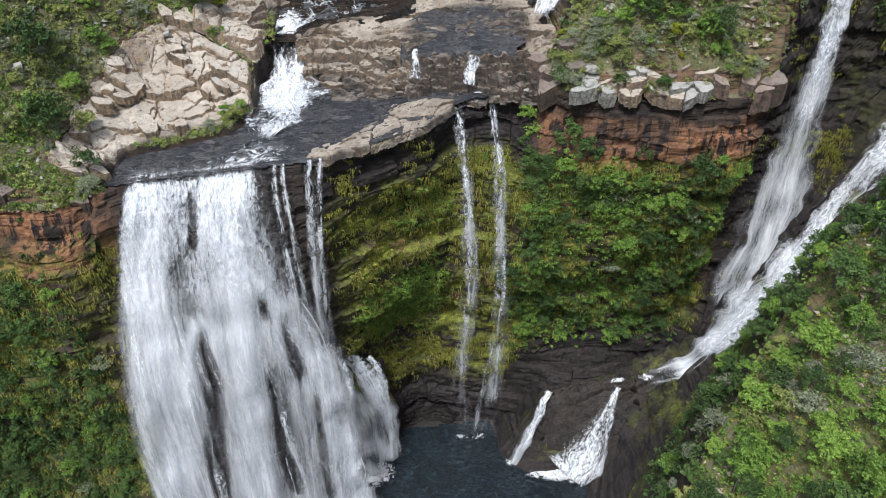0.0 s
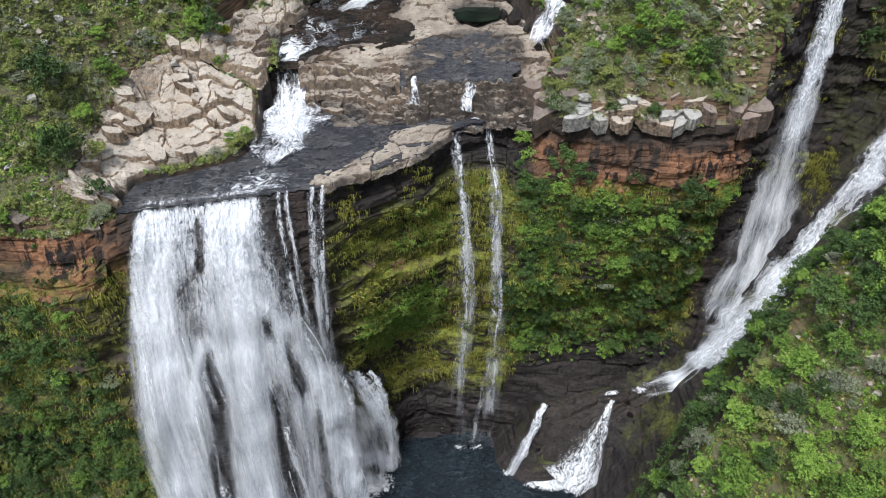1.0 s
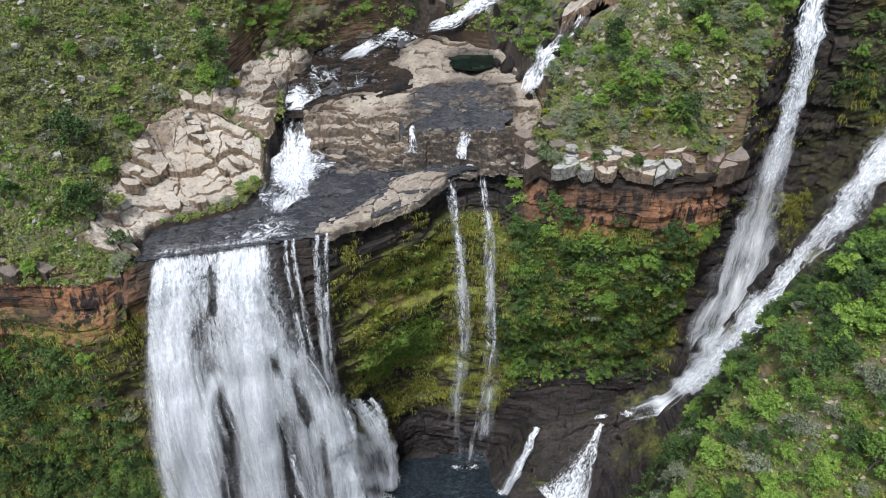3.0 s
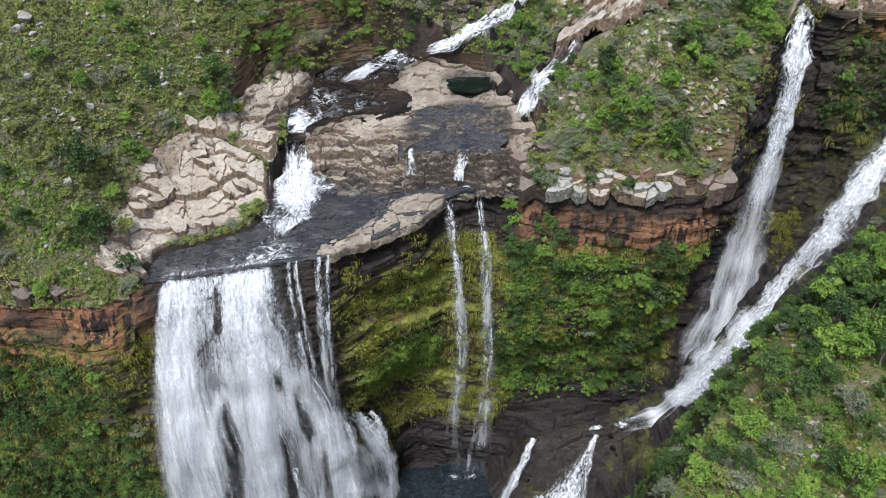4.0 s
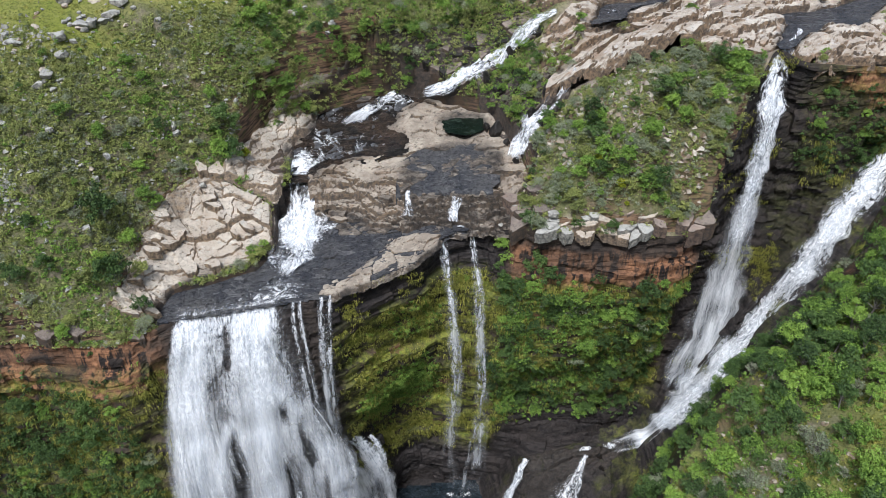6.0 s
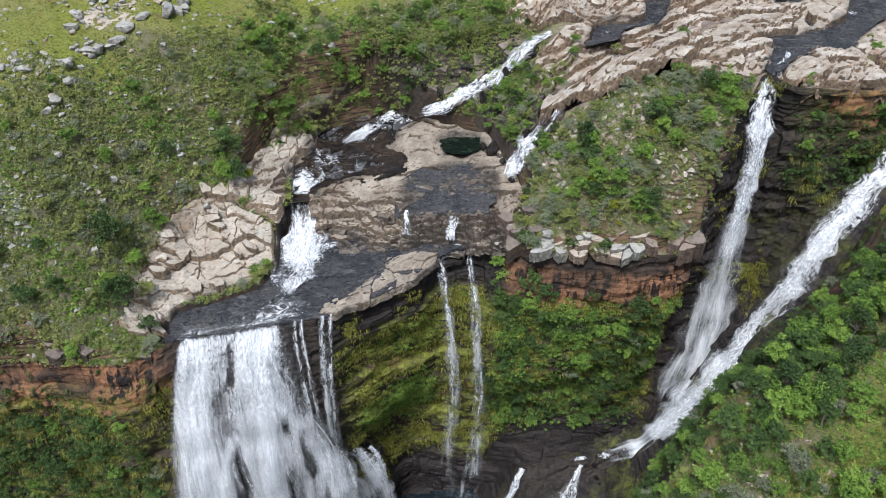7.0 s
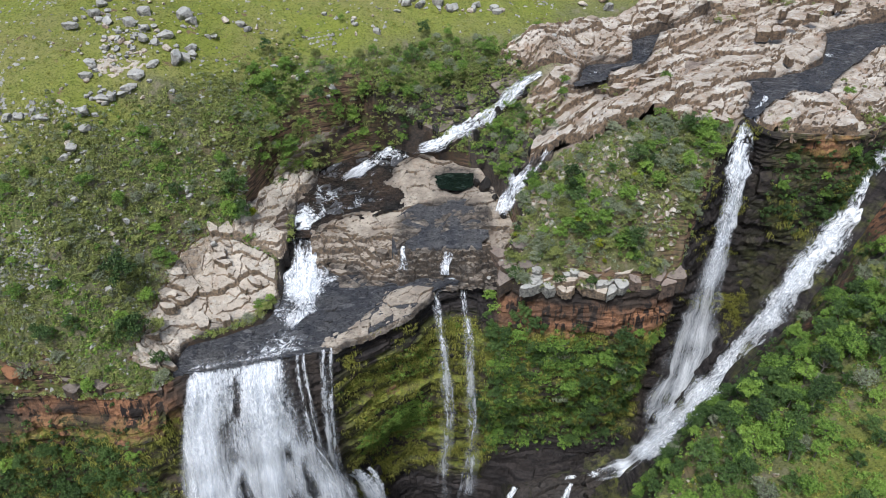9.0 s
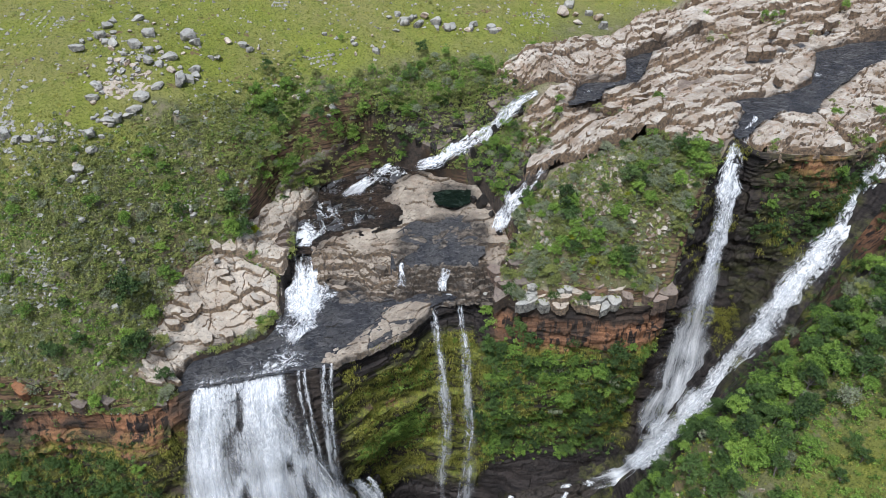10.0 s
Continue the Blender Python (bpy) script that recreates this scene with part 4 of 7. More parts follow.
for k, (pts, wide_) in enumerate(([[(-19.2, 91.4, 80.1), (-19.3, 89.4, 78.6), (-19.6, 88.2, 70), (-20, 87.8, 58), (-20.2, 88, 44), (-19.6, 89.4, 32)], 1.0], [[(-17.7, 91.8, 80.1), (-17.8, 90.0, 78.6), (-18.4, 88.7, 70), (-19, 88.2, 56), (-19.6, 88.4, 44), (-18.8, 89.6, 34)], 0.9],
                                  [[(-22.8, 90.4, 80.1), (-22.6, 88.2, 78), (-21.8, 86, 66), (-21.2, 84.8, 52)], 0.6], [[(-24, 90.2, 80.1), (-23.9, 88, 77), (-23.2, 85.8, 64), (-22.6, 84.6, 54)], 0.6])):
    n_ = len(pts) - 1
    side_strands.append(ribbon([(*p_, wide_ * (0.6 + 0.5 * i / n_)) for i, p_ in enumerate(pts)], 100, 8, 0.1, 21 + k, dens=0.36, fade=0.3, ragged=0.6, drop_len=140, pulse=0.7))
    side_strands.append(ribbon([(p_[0], p_[1] - 0.2, p_[2], wide_ * (1.0 + 2.6 * i / n_)) for i, p_ in enumerate(pts)], 100, 10, 0.1, 91 + k, dens=0.2, ragged=0.4, drop_len=60, pulse=0.5))
side_strands += [
    ribbon([(-20.4, 87.4, 46, 3), (-18.6, 89.6, 34, 5.5), (-16.6, 91.6, 20, 8), (-15.6, 92.4, 8, 9), (-15.2, 92.6, 0.3, 9.5)], 90, 20, 0.12, 27, dens=0.5, drop_len=30, pulse=0.5),
    ribbon([(-18.5, 93, 36, 1.4), (-16.2, 95, 32, 3.4), (-13.5, 96, 22, 6.2), (-12.2, 96.5, 10, 7), (-11.8, 96.5, 0.3, 7.2)], 90, 20, 0.18, 25, dens=0.62, drop_len=60, pulse=0.6),
    ribbon([(-14.5, 97.4, 31.5, 1.5), (-12.6, 97.4, 27, 2.2), (-11.3, 97.2, 12, 2.8), (-10.6, 97, 0.3, 3)], 90, 12, 0.18, 26, dens=0.6, drop_len=60, pulse=0.6),
]
waterfall("waterfall", [("curtain", [b1[:4], b2[:4], b3[:4]], "thick white curtain of falling water"), ("streak", streaks, ""), ("side_strand", side_strands[:8], ""),
                        ("apron", side_strands[8:], "white water fanning over a boulder")],
          "broad white waterfall dropping over the dark rock lip")
for k, (pts, extra) in enumerate(([[(2.2, 109.6, 80.0), (2.4, 108, 78.6), (3.1, 104.6, 75.2), (3.7, 103, 69.9), (4.3, 102, 60.9), (4.8, 101.6, 47.9), (4.2, 101.8, 29.9), (3.9, 102, 0.2)], [(3.4, 103.2, 71), (4.8, 102.3, 62), (5.8, 101.9, 50), (5.3, 102, 34)]],
                                  [[(8.0, 110.4, 79.4), (8.3, 107.5, 76), (9.4, 104, 70.4), (9.6, 102, 63.3), (10.4, 101.4, 48.3), (11.0, 101.4, 30.4), (10.2, 101.8, 13.1), (8.4, 102, 0.2)], [(10, 102.2, 60), (11.2, 101.6, 46), (9.6, 101.7, 28), (6.8, 102, 0.2)]])):
    n_ = len(pts) - 1
    waterfall("waterfall_strand", [("strand", [ribbon([(*p_, 0.8 + 1.3 * i / n_) for i, p_ in enumerate(pts)], 150, 9, 0.05, 31 + k, dens=0.31, fade=0.35, ragged=0.8, drop_len=220, pulse=0.9),
                                               ribbon([(*p_, 0.6 + 0.25 * i) for i, p_ in enumerate(extra)], 90, 8, 0.08, 35 + k, dens=0.26, fade=0.3, ragged=0.8, drop_len=120, pulse=0.9)], ""),
                                   ("spray", [ribbon([(p_[0], p_[1] - 0.25, p_[2], 1.2 + 4.2 * i / n_) for i, p_ in enumerate(pts)], 120, 12, 0.05, 37 + k, pulse=0.6, dens=0.17, ragged=0.3, drop_len=60)], "faint spray round the strand")],
              "thin waterfall strand trickling down dark mossy rock", "thin strands")
waterfall("waterfall", [("curtain", [ribbon([(72.6, 135, 109.75, 2.0), (70.2, 131.6, 109.2, 2.2), (67.6, 128.4, 108.2, 3.0), (65.2, 124, 105.6, 4.2), (64.4, 120.6, 100, 5.2), (64.0, 118.6, 90.3, 4.6), (63.8, 117.4, 79.6, 4.0), (63.2, 116, 70, 4.0)], 130, 26, 0.1, 41, dens=0.66, fade=0.2, ragged=0.35, drop_len=260, pulse=0.55),
                                     ribbon([(64.6, 123.4, 106, 2.4), (63.4, 119.4, 98, 3), (63.4, 117.6, 86, 2.6), (63, 115.6, 72, 2.4)], 110, 16, 0.1, 42, dens=0.5, push=0.4, ragged=0.4, drop_len=260, pulse=0.7)], ""),
                        ("veil", [ribbon([(63.9, 118, 88, 3.5), (63.6, 117, 78, 6), (63, 115.6, 67, 8.5), (62.2, 113.2, 54, 11.5), (60.2, 110.2, 43, 12), (56.5, 107.8, 33, 9)], 130, 30, 0.06, 46, dens=0.36, push=0.3, ragged=0.2, drop_len=30, pulse=0.3),
                                  ribbon([(64.6, 117, 62, 2), (64.4, 114.4, 53, 3.2), (62.8, 111.6, 45, 4.6), (59.4, 109, 37, 5)], 100, 16, 0.08, 47, dens=0.5, push=0.8, ragged=0.4, drop_len=120, pulse=0.6)], "thin veil of spray and white water")],
          "tall white waterfall sliding down a dark cleft", "ravine falls")
waterfall("waterfall", [("curtain", [ribbon([(110, 137, 105, 8), (105.5, 132.5, 99.5, 8.4), (100, 129, 95, 8.6), (94.5, 124.3, 88.8, 8.4), (88.5, 119.6, 84.5, 7.4), (82, 114.8, 79.3, 6.4), (77.5, 111.6, 70.6, 6.6), (72.6, 109.2, 59.2, 8.4),
                                             (68, 107.2, 49, 10.5), (62, 106, 38, 11), (57, 105.6, 29, 8), (52, 105.2, 20.6, 6.4), (47, 105, 17.8, 5), (42.5, 104.4, 17.0, 3.6)], 230, 30, 0.12, 43, facing=(-0.2, -0.62, 0.75), dens=0.6, push=0.7, ragged=0.35, drop_len=300, pulse=0.5),
                                     ribbon([(92, 122, 87.6, 4), (82, 114.4, 79.6, 4), (76.5, 111, 69.5, 4.4), (71, 108.4, 57, 5.6), (64, 106.2, 42, 7), (57, 105.2, 29.4, 5), (51, 104.8, 19.6, 4)], 160, 16, 0.12, 44, facing=(-0.2, -0.62, 0.75), dens=0.5, push=1.3, ragged=0.4, drop_len=300, pulse=0.6),
                                     ribbon([(68, 104.8, 52, 4), (63, 103.8, 42, 6), (58.5, 103.6, 33, 5), (55, 104, 26, 3)], 90, 14, 0.12, 45, facing=(-0.2, -0.62, 0.75), dens=0.5, push=1.0, ragged=0.15, drop_len=120)], "")],
          "long white cascade sliding down a slanted ravine", "ravine falls")
waterfall("cascade", [("curtain", [ribbon([(22, 101.8, 15.6, 1.6), (21.4, 100.6, 15, 1.8), (18.6, 97.6, 8.8, 2.4), (16.2, 95.8, 2.6, 3.0), (15.0, 95, 0.2, 3.4)], 70, 12, 0.15, 51, dens=0.68, push=0.5, ragged=0.5)], "")],
          "small white cascade running into the plunge pool", "pool cascades")
waterfall("cascade", [("curtain", [ribbon([(36.5, 103.2, 15.6, 1.8), (35.4, 101.2, 14, 2.6), (33.4, 98.2, 11, 5.0), (30.5, 95.4, 6.4, 9.0), (28, 93, 2, 12.5), (26.5, 91.8, 0.3, 14)], 80, 30, 0.1, 52, dens=0.5, push=0.7, ragged=0.3, pulse=0.6, drop_len=300),
                                   ribbon([(35.6, 102, 15, 1.4), (35, 98.6, 10.8, 1.8), (34.2, 94.6, 5, 3), (33, 91.6, 0.5, 4)], 70, 12, 0.1, 53, dens=0.5, push=0.8, ragged=0.3, pulse=0.3)], "")],
          "fan-shaped white cascade into the plunge pool", "pool cascades")
waterfall("cascade", [("curtain", [ribbon([(-26, 124.2, 86.0, 4.6), (-26, 121.4, 85.1, 5.6), (-26, 118.8, 83.3, 6.4), (-25.8, 116.4, 81.6, 8.4), (-25.4, 112.5, 80.7, 10.8), (-25.2, 107, 80.4, 11), (-26, 101.5, 80.25, 7), (-26.6, 96, 80.2, 3)], 120, 34, 0.03, 55,
                                          facing=(0, -0.5, 0.85), dens=0.55, push=0.35, ragged=0.6, drop_len=300, pulse=0.6),
                                   ribbon([(-24.8, 122.4, 85.2, 1.0), (-24.2, 119, 83.2, 1.6), (-23.4, 115.6, 81, 3)], 60, 10, 0.1, 56, facing=(0, -0.5, 0.85), dens=0.9, push=0.5)], "")],
          "bright white cascade spilling onto the rock ledge", "river cascades")
for k, pts in enumerate(([(-4.5, 115.4, 85.2, 1.4), (-4.5, 114, 84.6, 1.5), (-4.6, 112.9, 83.4, 1.9), (-4.6, 111.8, 82.0, 2.6)], [(4.8, 114, 84.8, 1.7), (4.7, 113, 84.2, 1.8), (4.5, 112, 82.8, 2.0), (4.4, 111, 81.4, 2.8)])):
    waterfall("cascade", [("curtain", [ribbon(pts, 50, 10, 0.12, 57 + k, dens=0.42, push=0.6, ragged=0.9, pulse=0.7)], "")], "narrow white cascade between slab and ledge", "river cascades")
waterfall("cascade", [("curtain", [ribbon([(27, 153.2, 105.8, 2.6), (23, 150.4, 105.2, 3.4), (19.6, 148.8, 102.6, 4), (17, 148.6, 99.6, 4.2), (13, 147.2, 97.2, 5), (7.6, 145.4, 95, 5.2), (1.5, 143.4, 92.4, 5), (-2, 143.8, 91.4, 4)], 120, 16, 0.1, 61, ragged=0.5,
                                          facing=(-0.2, -0.4, 0.9), dens=0.6, push=0.6, drop_len=300, pulse=0.3)], "")], "white cascade stepping down between dark rocks", "river cascades")
waterfall("cascade", [("curtain", [ribbon([(-8.6, 146.6, 90.6, 1.6), (-9.6, 144.4, 90.0, 2.0), (-11.5, 142, 89.5, 4.4), (-15, 138.8, 89.0, 4.2), (-19, 135, 88.4, 2.4)], 90, 14, 0.06, 62, facing=(0, -0.2, 0.97), dens=0.5, pulse=0.6, fade=0.4, ragged=0.7, push=0.3)], "")],
          "white rapid in the dark river", "river cascades")
waterfall("cascade", [("curtain", [ribbon([(29.5, 131, 103.6, 2.0), (26.6, 130.4, 98.9, 3.0), (22, 128.6, 93.9, 4.2), (18.4, 126, 89.9, 5), (16.4, 123.4, 87.4, 5.4)], 90, 18, 0.05, 63, facing=(-0.3, -0.5, 0.8), dens=0.4, ragged=0.7, push=1.0, pulse=1.0, drop_len=300)], "")],
          "side stream splashing down over dark boulders", "river cascades")


def foam_patch(name, centre, rx, ry, turn_deg, level, dens, label):
    n_r, n_a = 14, 40
    r, a = np.meshgrid(np.linspace(0.02, 1, n_r), np.linspace(0, 2 * math.pi, n_a), indexing="ij")
    t_ = radians(turn_deg)
    px, py = r * rx * np.cos(a), r * ry * np.sin(a)
    x, y = centre[0] + px * math.cos(t_) - py * math.sin(t_), centre[1] + px * math.sin(t_) + py * math.cos(t_)
    z = (level(x, y) if callable(level) else np.full(x.shape, float(level))) + 0.1 * fbm(x, y, x * 0, 1.2, 2, 8)
    return tagged(new(name, mesh_of(name, np.stack([x, y, z], -1).reshape(-1, 3), grid_faces(n_r, n_a)[:, ::-1], foam_white, {"dens": dens * (1 - r ** 2)})), label, "foam", kind="stuff")


for c, rx, ry, tn, lv, dn in (((-25.4, 109), 6.5, 8.5, 0, 80.3, 0.95), ((-25.6, 114), 5, 4, 0, 80.7, 1.0), ((-20.5, 111.5), 4, 3, 0, 80.25, 0.7), ((-27, 99), 4.5, 5, 0, 80.2, 0.6), ((-29, 94.5), 5, 3.5, 20, 80.12, 0.3), ((-14.5, 92), 7, 5, 30, 0.35, 0.85), ((-34, 78), 16, 5, 28, 0.4, 1.0),
                              ((4, 101.8), 3.4, 1.8, 0, 0.3, 0.6), ((8, 101.8), 3.4, 1.8, 0, 0.3, 0.6), ((24, 92), 9, 2.6, -3, 0.4, 0.9), ((14.5, 95), 2.4, 1.6, 0, 0.3, 0.7),
                              ((-21, 131), 6, 4, 40, lambda x, y: slab_level(x, y) + 0.28, 0.5), ((-26.5, 126), 3.4, 4, 0, lambda x, y: slab_level(x, y) + 0.28, 0.5),
                              ((5.5, 111), 2, 1.2, 0, 80.2, 0.6), ((92, 153), 3.4, 2.2, 20, 110.65, 0.62), ((36.6, 103.8), 2.6, 1.3, 10, 16.9, 0.8), ((43, 104.6), 3.4, 1.8, 10, 17.0, 0.7), ((-16, 136.5), 9, 3.4, 40, lambda x, y: slab_level(x, y) + 0.3, 0.36), ((28, 92.2), 8, 3.4, -3, 0.45, 0.85), ((-8.5, 145), 5, 3, 40, lambda x, y: slab_level(x, y) + 0.3, 0.6), ((39.5, 154.5), 3, 2.0, 60, lambda x, y: 104.15 + 0.08 * (x - 22), 0.5)):
    foam_patch("foam", c, rx, ry, tn, lv, dn, "white foam on dark water")
ledge_x, ledge_y = np.meshgrid(np.arange(-46, 3, 0.5), np.arange(85, 118, 0.5))
near_lip = smooth(9, 2, ledge_y - np.interp(ledge_x, [-45, -27, -17], [85.5, 89.5, 92]))
lace_d = (0.2 + 0.2 * near_lip + 0.24 * np.exp(-((ledge_x + 27.5) / 4.5) ** 2)) * smooth(0.1, 1.0, inside(LEDGE, ledge_x, ledge_y)) * smooth(-14, -24, ledge_x + 0.0 * ledge_y)
faces_ = grid_faces(*ledge_x.shape)
faces_ = faces_[(lace_d.ravel()[faces_] > 0.02).any(1)]
tagged(new("foam", mesh_of("foam", np.stack([ledge_x, ledge_y, 80.12 + 0 * ledge_x], -1).reshape(-1, 3), faces_, foam_white, {"dens": lace_d})), "thin foam lace drifting over the ledge", "foam", kind="stuff")

rapid_x, rapid_y = np.meshgrid(np.arange(-32, -1, 0.45), np.arange(119, 150, 0.45))
lace_r = (0.44 + 0.5 * fbm(rapid_x * 0.8 + rapid_y * 0.6, rapid_y * 0.8 - rapid_x * 0.6, rapid_x * 0, 5, 3, 205) + 0.12 * np.exp(-((rapid_x + 27) / 3) ** 2) * smooth(134, 122, rapid_y)) * smooth(0.0, 1.0, inside(RAPID, rapid_x, rapid_y))
faces_ = grid_faces(*rapid_x.shape)
faces_ = faces_[(lace_r.ravel()[faces_] > 0.02).any(1)]
tagged(new("foam", mesh_of("foam", np.stack([rapid_x, rapid_y, slab_level(rapid_x, rapid_y) + 0.26], -1).reshape(-1, 3), faces_, foam_white, {"dens": np.clip(lace_r, 0, 1)})), "broken foam lines on the rapids", "foam", kind="stuff")

# ---------------------------------------------------------------- loose rock: jointed blocks and boulders
def clip_half(poly, px, py, nx, ny):
    res = []
    for (ax, ay), (bx, by) in zip(poly, poly[1:] + poly[:1]):
        da, db = (ax - px) * nx + (ay - py) * ny, (bx - px) * nx + (by - py) * ny
        if da <= 0:
            res.append((ax, ay))
        if da * db < 0:
            t_ = da / (da - db)
            res.append((ax + (bx - ax) * t_, ay + (by - ay) * t_))
    return res


def joint_cells(area, spacing, stretch=1.0, turn_deg=0.0, seed=0, avoid=()):
    """Jointed rock in plan: cells of an uneven net that fill an area."""
    r = np.random.default_rng(seed)
    p = np.array(area, float)
    c, s_ = math.cos(radians(turn_deg)), math.sin(radians(turn_deg))
    to, back = np.array([[c, s_], [-s_, c]]), np.array([[c, -s_], [s_, c]])
    q_ = (p @ to.T) / (stretch, 1)
    lo, hi = q_.min(0) - spacing, q_.max(0) + spacing
    gx_, gy_ = np.meshgrid(np.arange(lo[0], hi[0], spacing), np.arange(lo[1], hi[1], spacing))
    pts = np.stack([gx_.ravel(), gy_.ravel()], -1)
    pts = r.uniform(lo, hi, pts.shape)
    keep_ = [i for i in range(len(pts)) if i == 0 or ((pts[:i] - pts[i]) ** 2).sum(1).min() > (0.3 * spacing) ** 2]
    pts = pts[keep_]
    cells = []
    for i, (x, y) in enumerate(pts):
        wx, wy = ((np.array([x, y]) * (stretch, 1)) @ back.T)
        at = np.array([[wx]]), np.array([[wy]])
        if inside(area, *at)[0, 0] < 0.0 or any(inside(a, *at)[0, 0] > -0.3 for a in avoid):
            continue
        poly = [(x - spacing * 2.0, y - spacing * 2.0), (x + spacing * 2.0, y - spacing * 2.0), (x + spacing * 2.0, y + spacing * 2.0), (x - spacing * 2.0, y + spacing * 2.0)]
        d_ = pts - (x, y)
        for j in np.argsort((d_ ** 2).sum(1))[1:24]:
            dx_, dy_ = d_[j]
            poly = clip_half(poly, x + dx_ / 2, y + dy_ / 2, dx_, dy_)
        out_ = [tuple((np.array(v_) * (stretch, 1)) @ back.T) for v_ in poly]
        cells.append(((wx, wy), out_))
    return cells


def block_mesh(outline, centre, top, tilt, depth, r, gap_w=0.03, bevel=0.07, rough=0.07):
    """A worn block: uneven outline, rounded shoulder, tilted bumpy top."""
    ring = []
    n_ = len(outline)
    for k in range(n_):
        a, b = np.array(outline[k]), np.array(outline[(k + 1) % n_])
        e = b - a
        side_n = np.array([-e[1], e[0]]) / (np.hypot(*e) + 1e-6)
        for f_ in (0.12, 0.37, 0.63, 0.88):
            ring.append(a + e * (f_ + r.uniform(-0.05, 0.05)) + side_n * r.uniform(-rough, rough) * 1.6)
    ring = np.array(ring)
    c = np.array(centre)
    vec = ring - c
    dist = np.hypot(*vec.T)[:, None] + 1e-6
    unit = vec / dist
    outer = c + unit * np.maximum(dist - gap_w, dist * 0.6)
    inner = c + unit * np.maximum(dist - gap_w - bevel, dist * 0.45)
    core = c + unit * dist * 0.45
    slope = lambda q_: top + (q_[:, 0] - c[0]) * tilt[0] + (q_[:, 1] - c[1]) * tilt[1]
    k = len(ring)
    rings = [np.column_stack([core, slope(core) + r.uniform(-0.5, 0.5, k) * rough]),
             np.column_stack([inner, slope(inner) + r.uniform(-0.6, 0.4, k) * rough]),
             np.column_stack([outer, slope(outer) - bevel * r.uniform(0.7, 1.6, k)]),
             np.column_stack([outer + unit * r.uniform(-0.15, 0.12, (k, 1)), slope(outer) - depth * 0.45]),
             np.column_stack([outer + unit * r.uniform(-0.25, 0.1, (k, 1)), slope(outer) - depth])]
    verts = np.concatenate([[[c[0], c[1], top + r.uniform(0, 0.1)]]] + rings)
    faces = [(0, 1 + i, 1 + (i + 1) % k) for i in range(k)]
    for j in range(4):
        o = 1 + j * k
        faces += [(o + i, o + k + i, o + k + (i + 1) % k, o + (i + 1) % k) for i in range(k)]
    return verts, faces


def block_field(name, area, spacing, label, materials, lift, depth, stretch=1.0, turn_deg=0.0, seed=0, avoid=(), base=None, tilt=0.06, chance=1.0, category="rock", gap_w=0.03, follow=0.85):
    r = np.random.default_rng(seed)
    top = tagged(new(name), label, category)
    for c, poly in joint_cells(area, spacing, stretch, turn_deg, seed, avoid):
        if len(poly) < 3 or r.random() > chance:
            continue
        at = np.array([c[0], c[0] + 1, c[0]]), np.array([c[1], c[1], c[1] + 1])
        h = (base or high_ground)(*at)
        grad = np.clip([(h[1] - h[0]) * follow, (h[2] - h[0]) * follow], -0.5, 0.5)
        verts, faces = block_mesh(poly, c, h[0] + r.uniform(*lift), grad + r.uniform(-tilt, tilt, 2), r.uniform(*depth), r, gap_w)
        me = bpy.data.meshes.new("block")
        me.from_pydata([tuple(v_) for v_ in verts], [], faces)
        me.materials.append(materials[int(r.integers(len(materials)))])
        part("block", me, top)
    return top


def ground_at(x, y):
    return float(high_ground(np.array([x], float), np.array([y], float))[0])


def cells_at(x, y, seeds):
    """Nearest seed of each point, and how far the next one is beyond it."""
    near, gap_ = np.empty(len(x), int), np.empty(len(x))
    for k in range(0, len(x), 4000):
        dd = np.hypot(x[k:k + 4000, None] - seeds[None, :, 0], y[k:k + 4000, None] - seeds[None, :, 1])
        two = np.partition(dd, 1, axis=1)[:, :2]
        near[k:k + 4000], gap_[k:k + 4000] = dd.argmin(1), two[:, 1] - two[:, 0]
    return near, gap_


def connected(label_):
    """Number the joined regions of equal labels on a grid; crumbs join a neighbour."""
    comp = np.arange(label_.size).reshape(label_.shape)
    across, along_ = label_[:, 1:] == label_[:, :-1], label_[1:] == label_[:-1]
    while True:
        old = comp.copy()
        for a, b, same in ((comp[:, 1:], comp[:, :-1], across), (comp[1:], comp[:-1], along_)):
            low = np.where(same, np.minimum(a, b), a)
            b[:] = np.where(same, np.minimum(low, b), b)
            a[:] = low
        if (old == comp).all():
            break
    comp[label_ < 0] = -1
    size_ = np.bincount(comp[comp >= 0], minlength=comp.size)
    for i, j in np.argwhere((comp >= 0) & (size_[np.maximum(comp, 0)] < 10)):
        for u, v in ((i, j - 1), (i, j + 1), (i - 1, j), (i + 1, j)):
            if 0 <= u < comp.shape[0] and 0 <= v < comp.shape[1] and comp[u, v] >= 0 and size_[comp[u, v]] >= 10:
                comp[i, j] = comp[u, v]
                break
        else:
            comp[i, j] = -1
    return comp


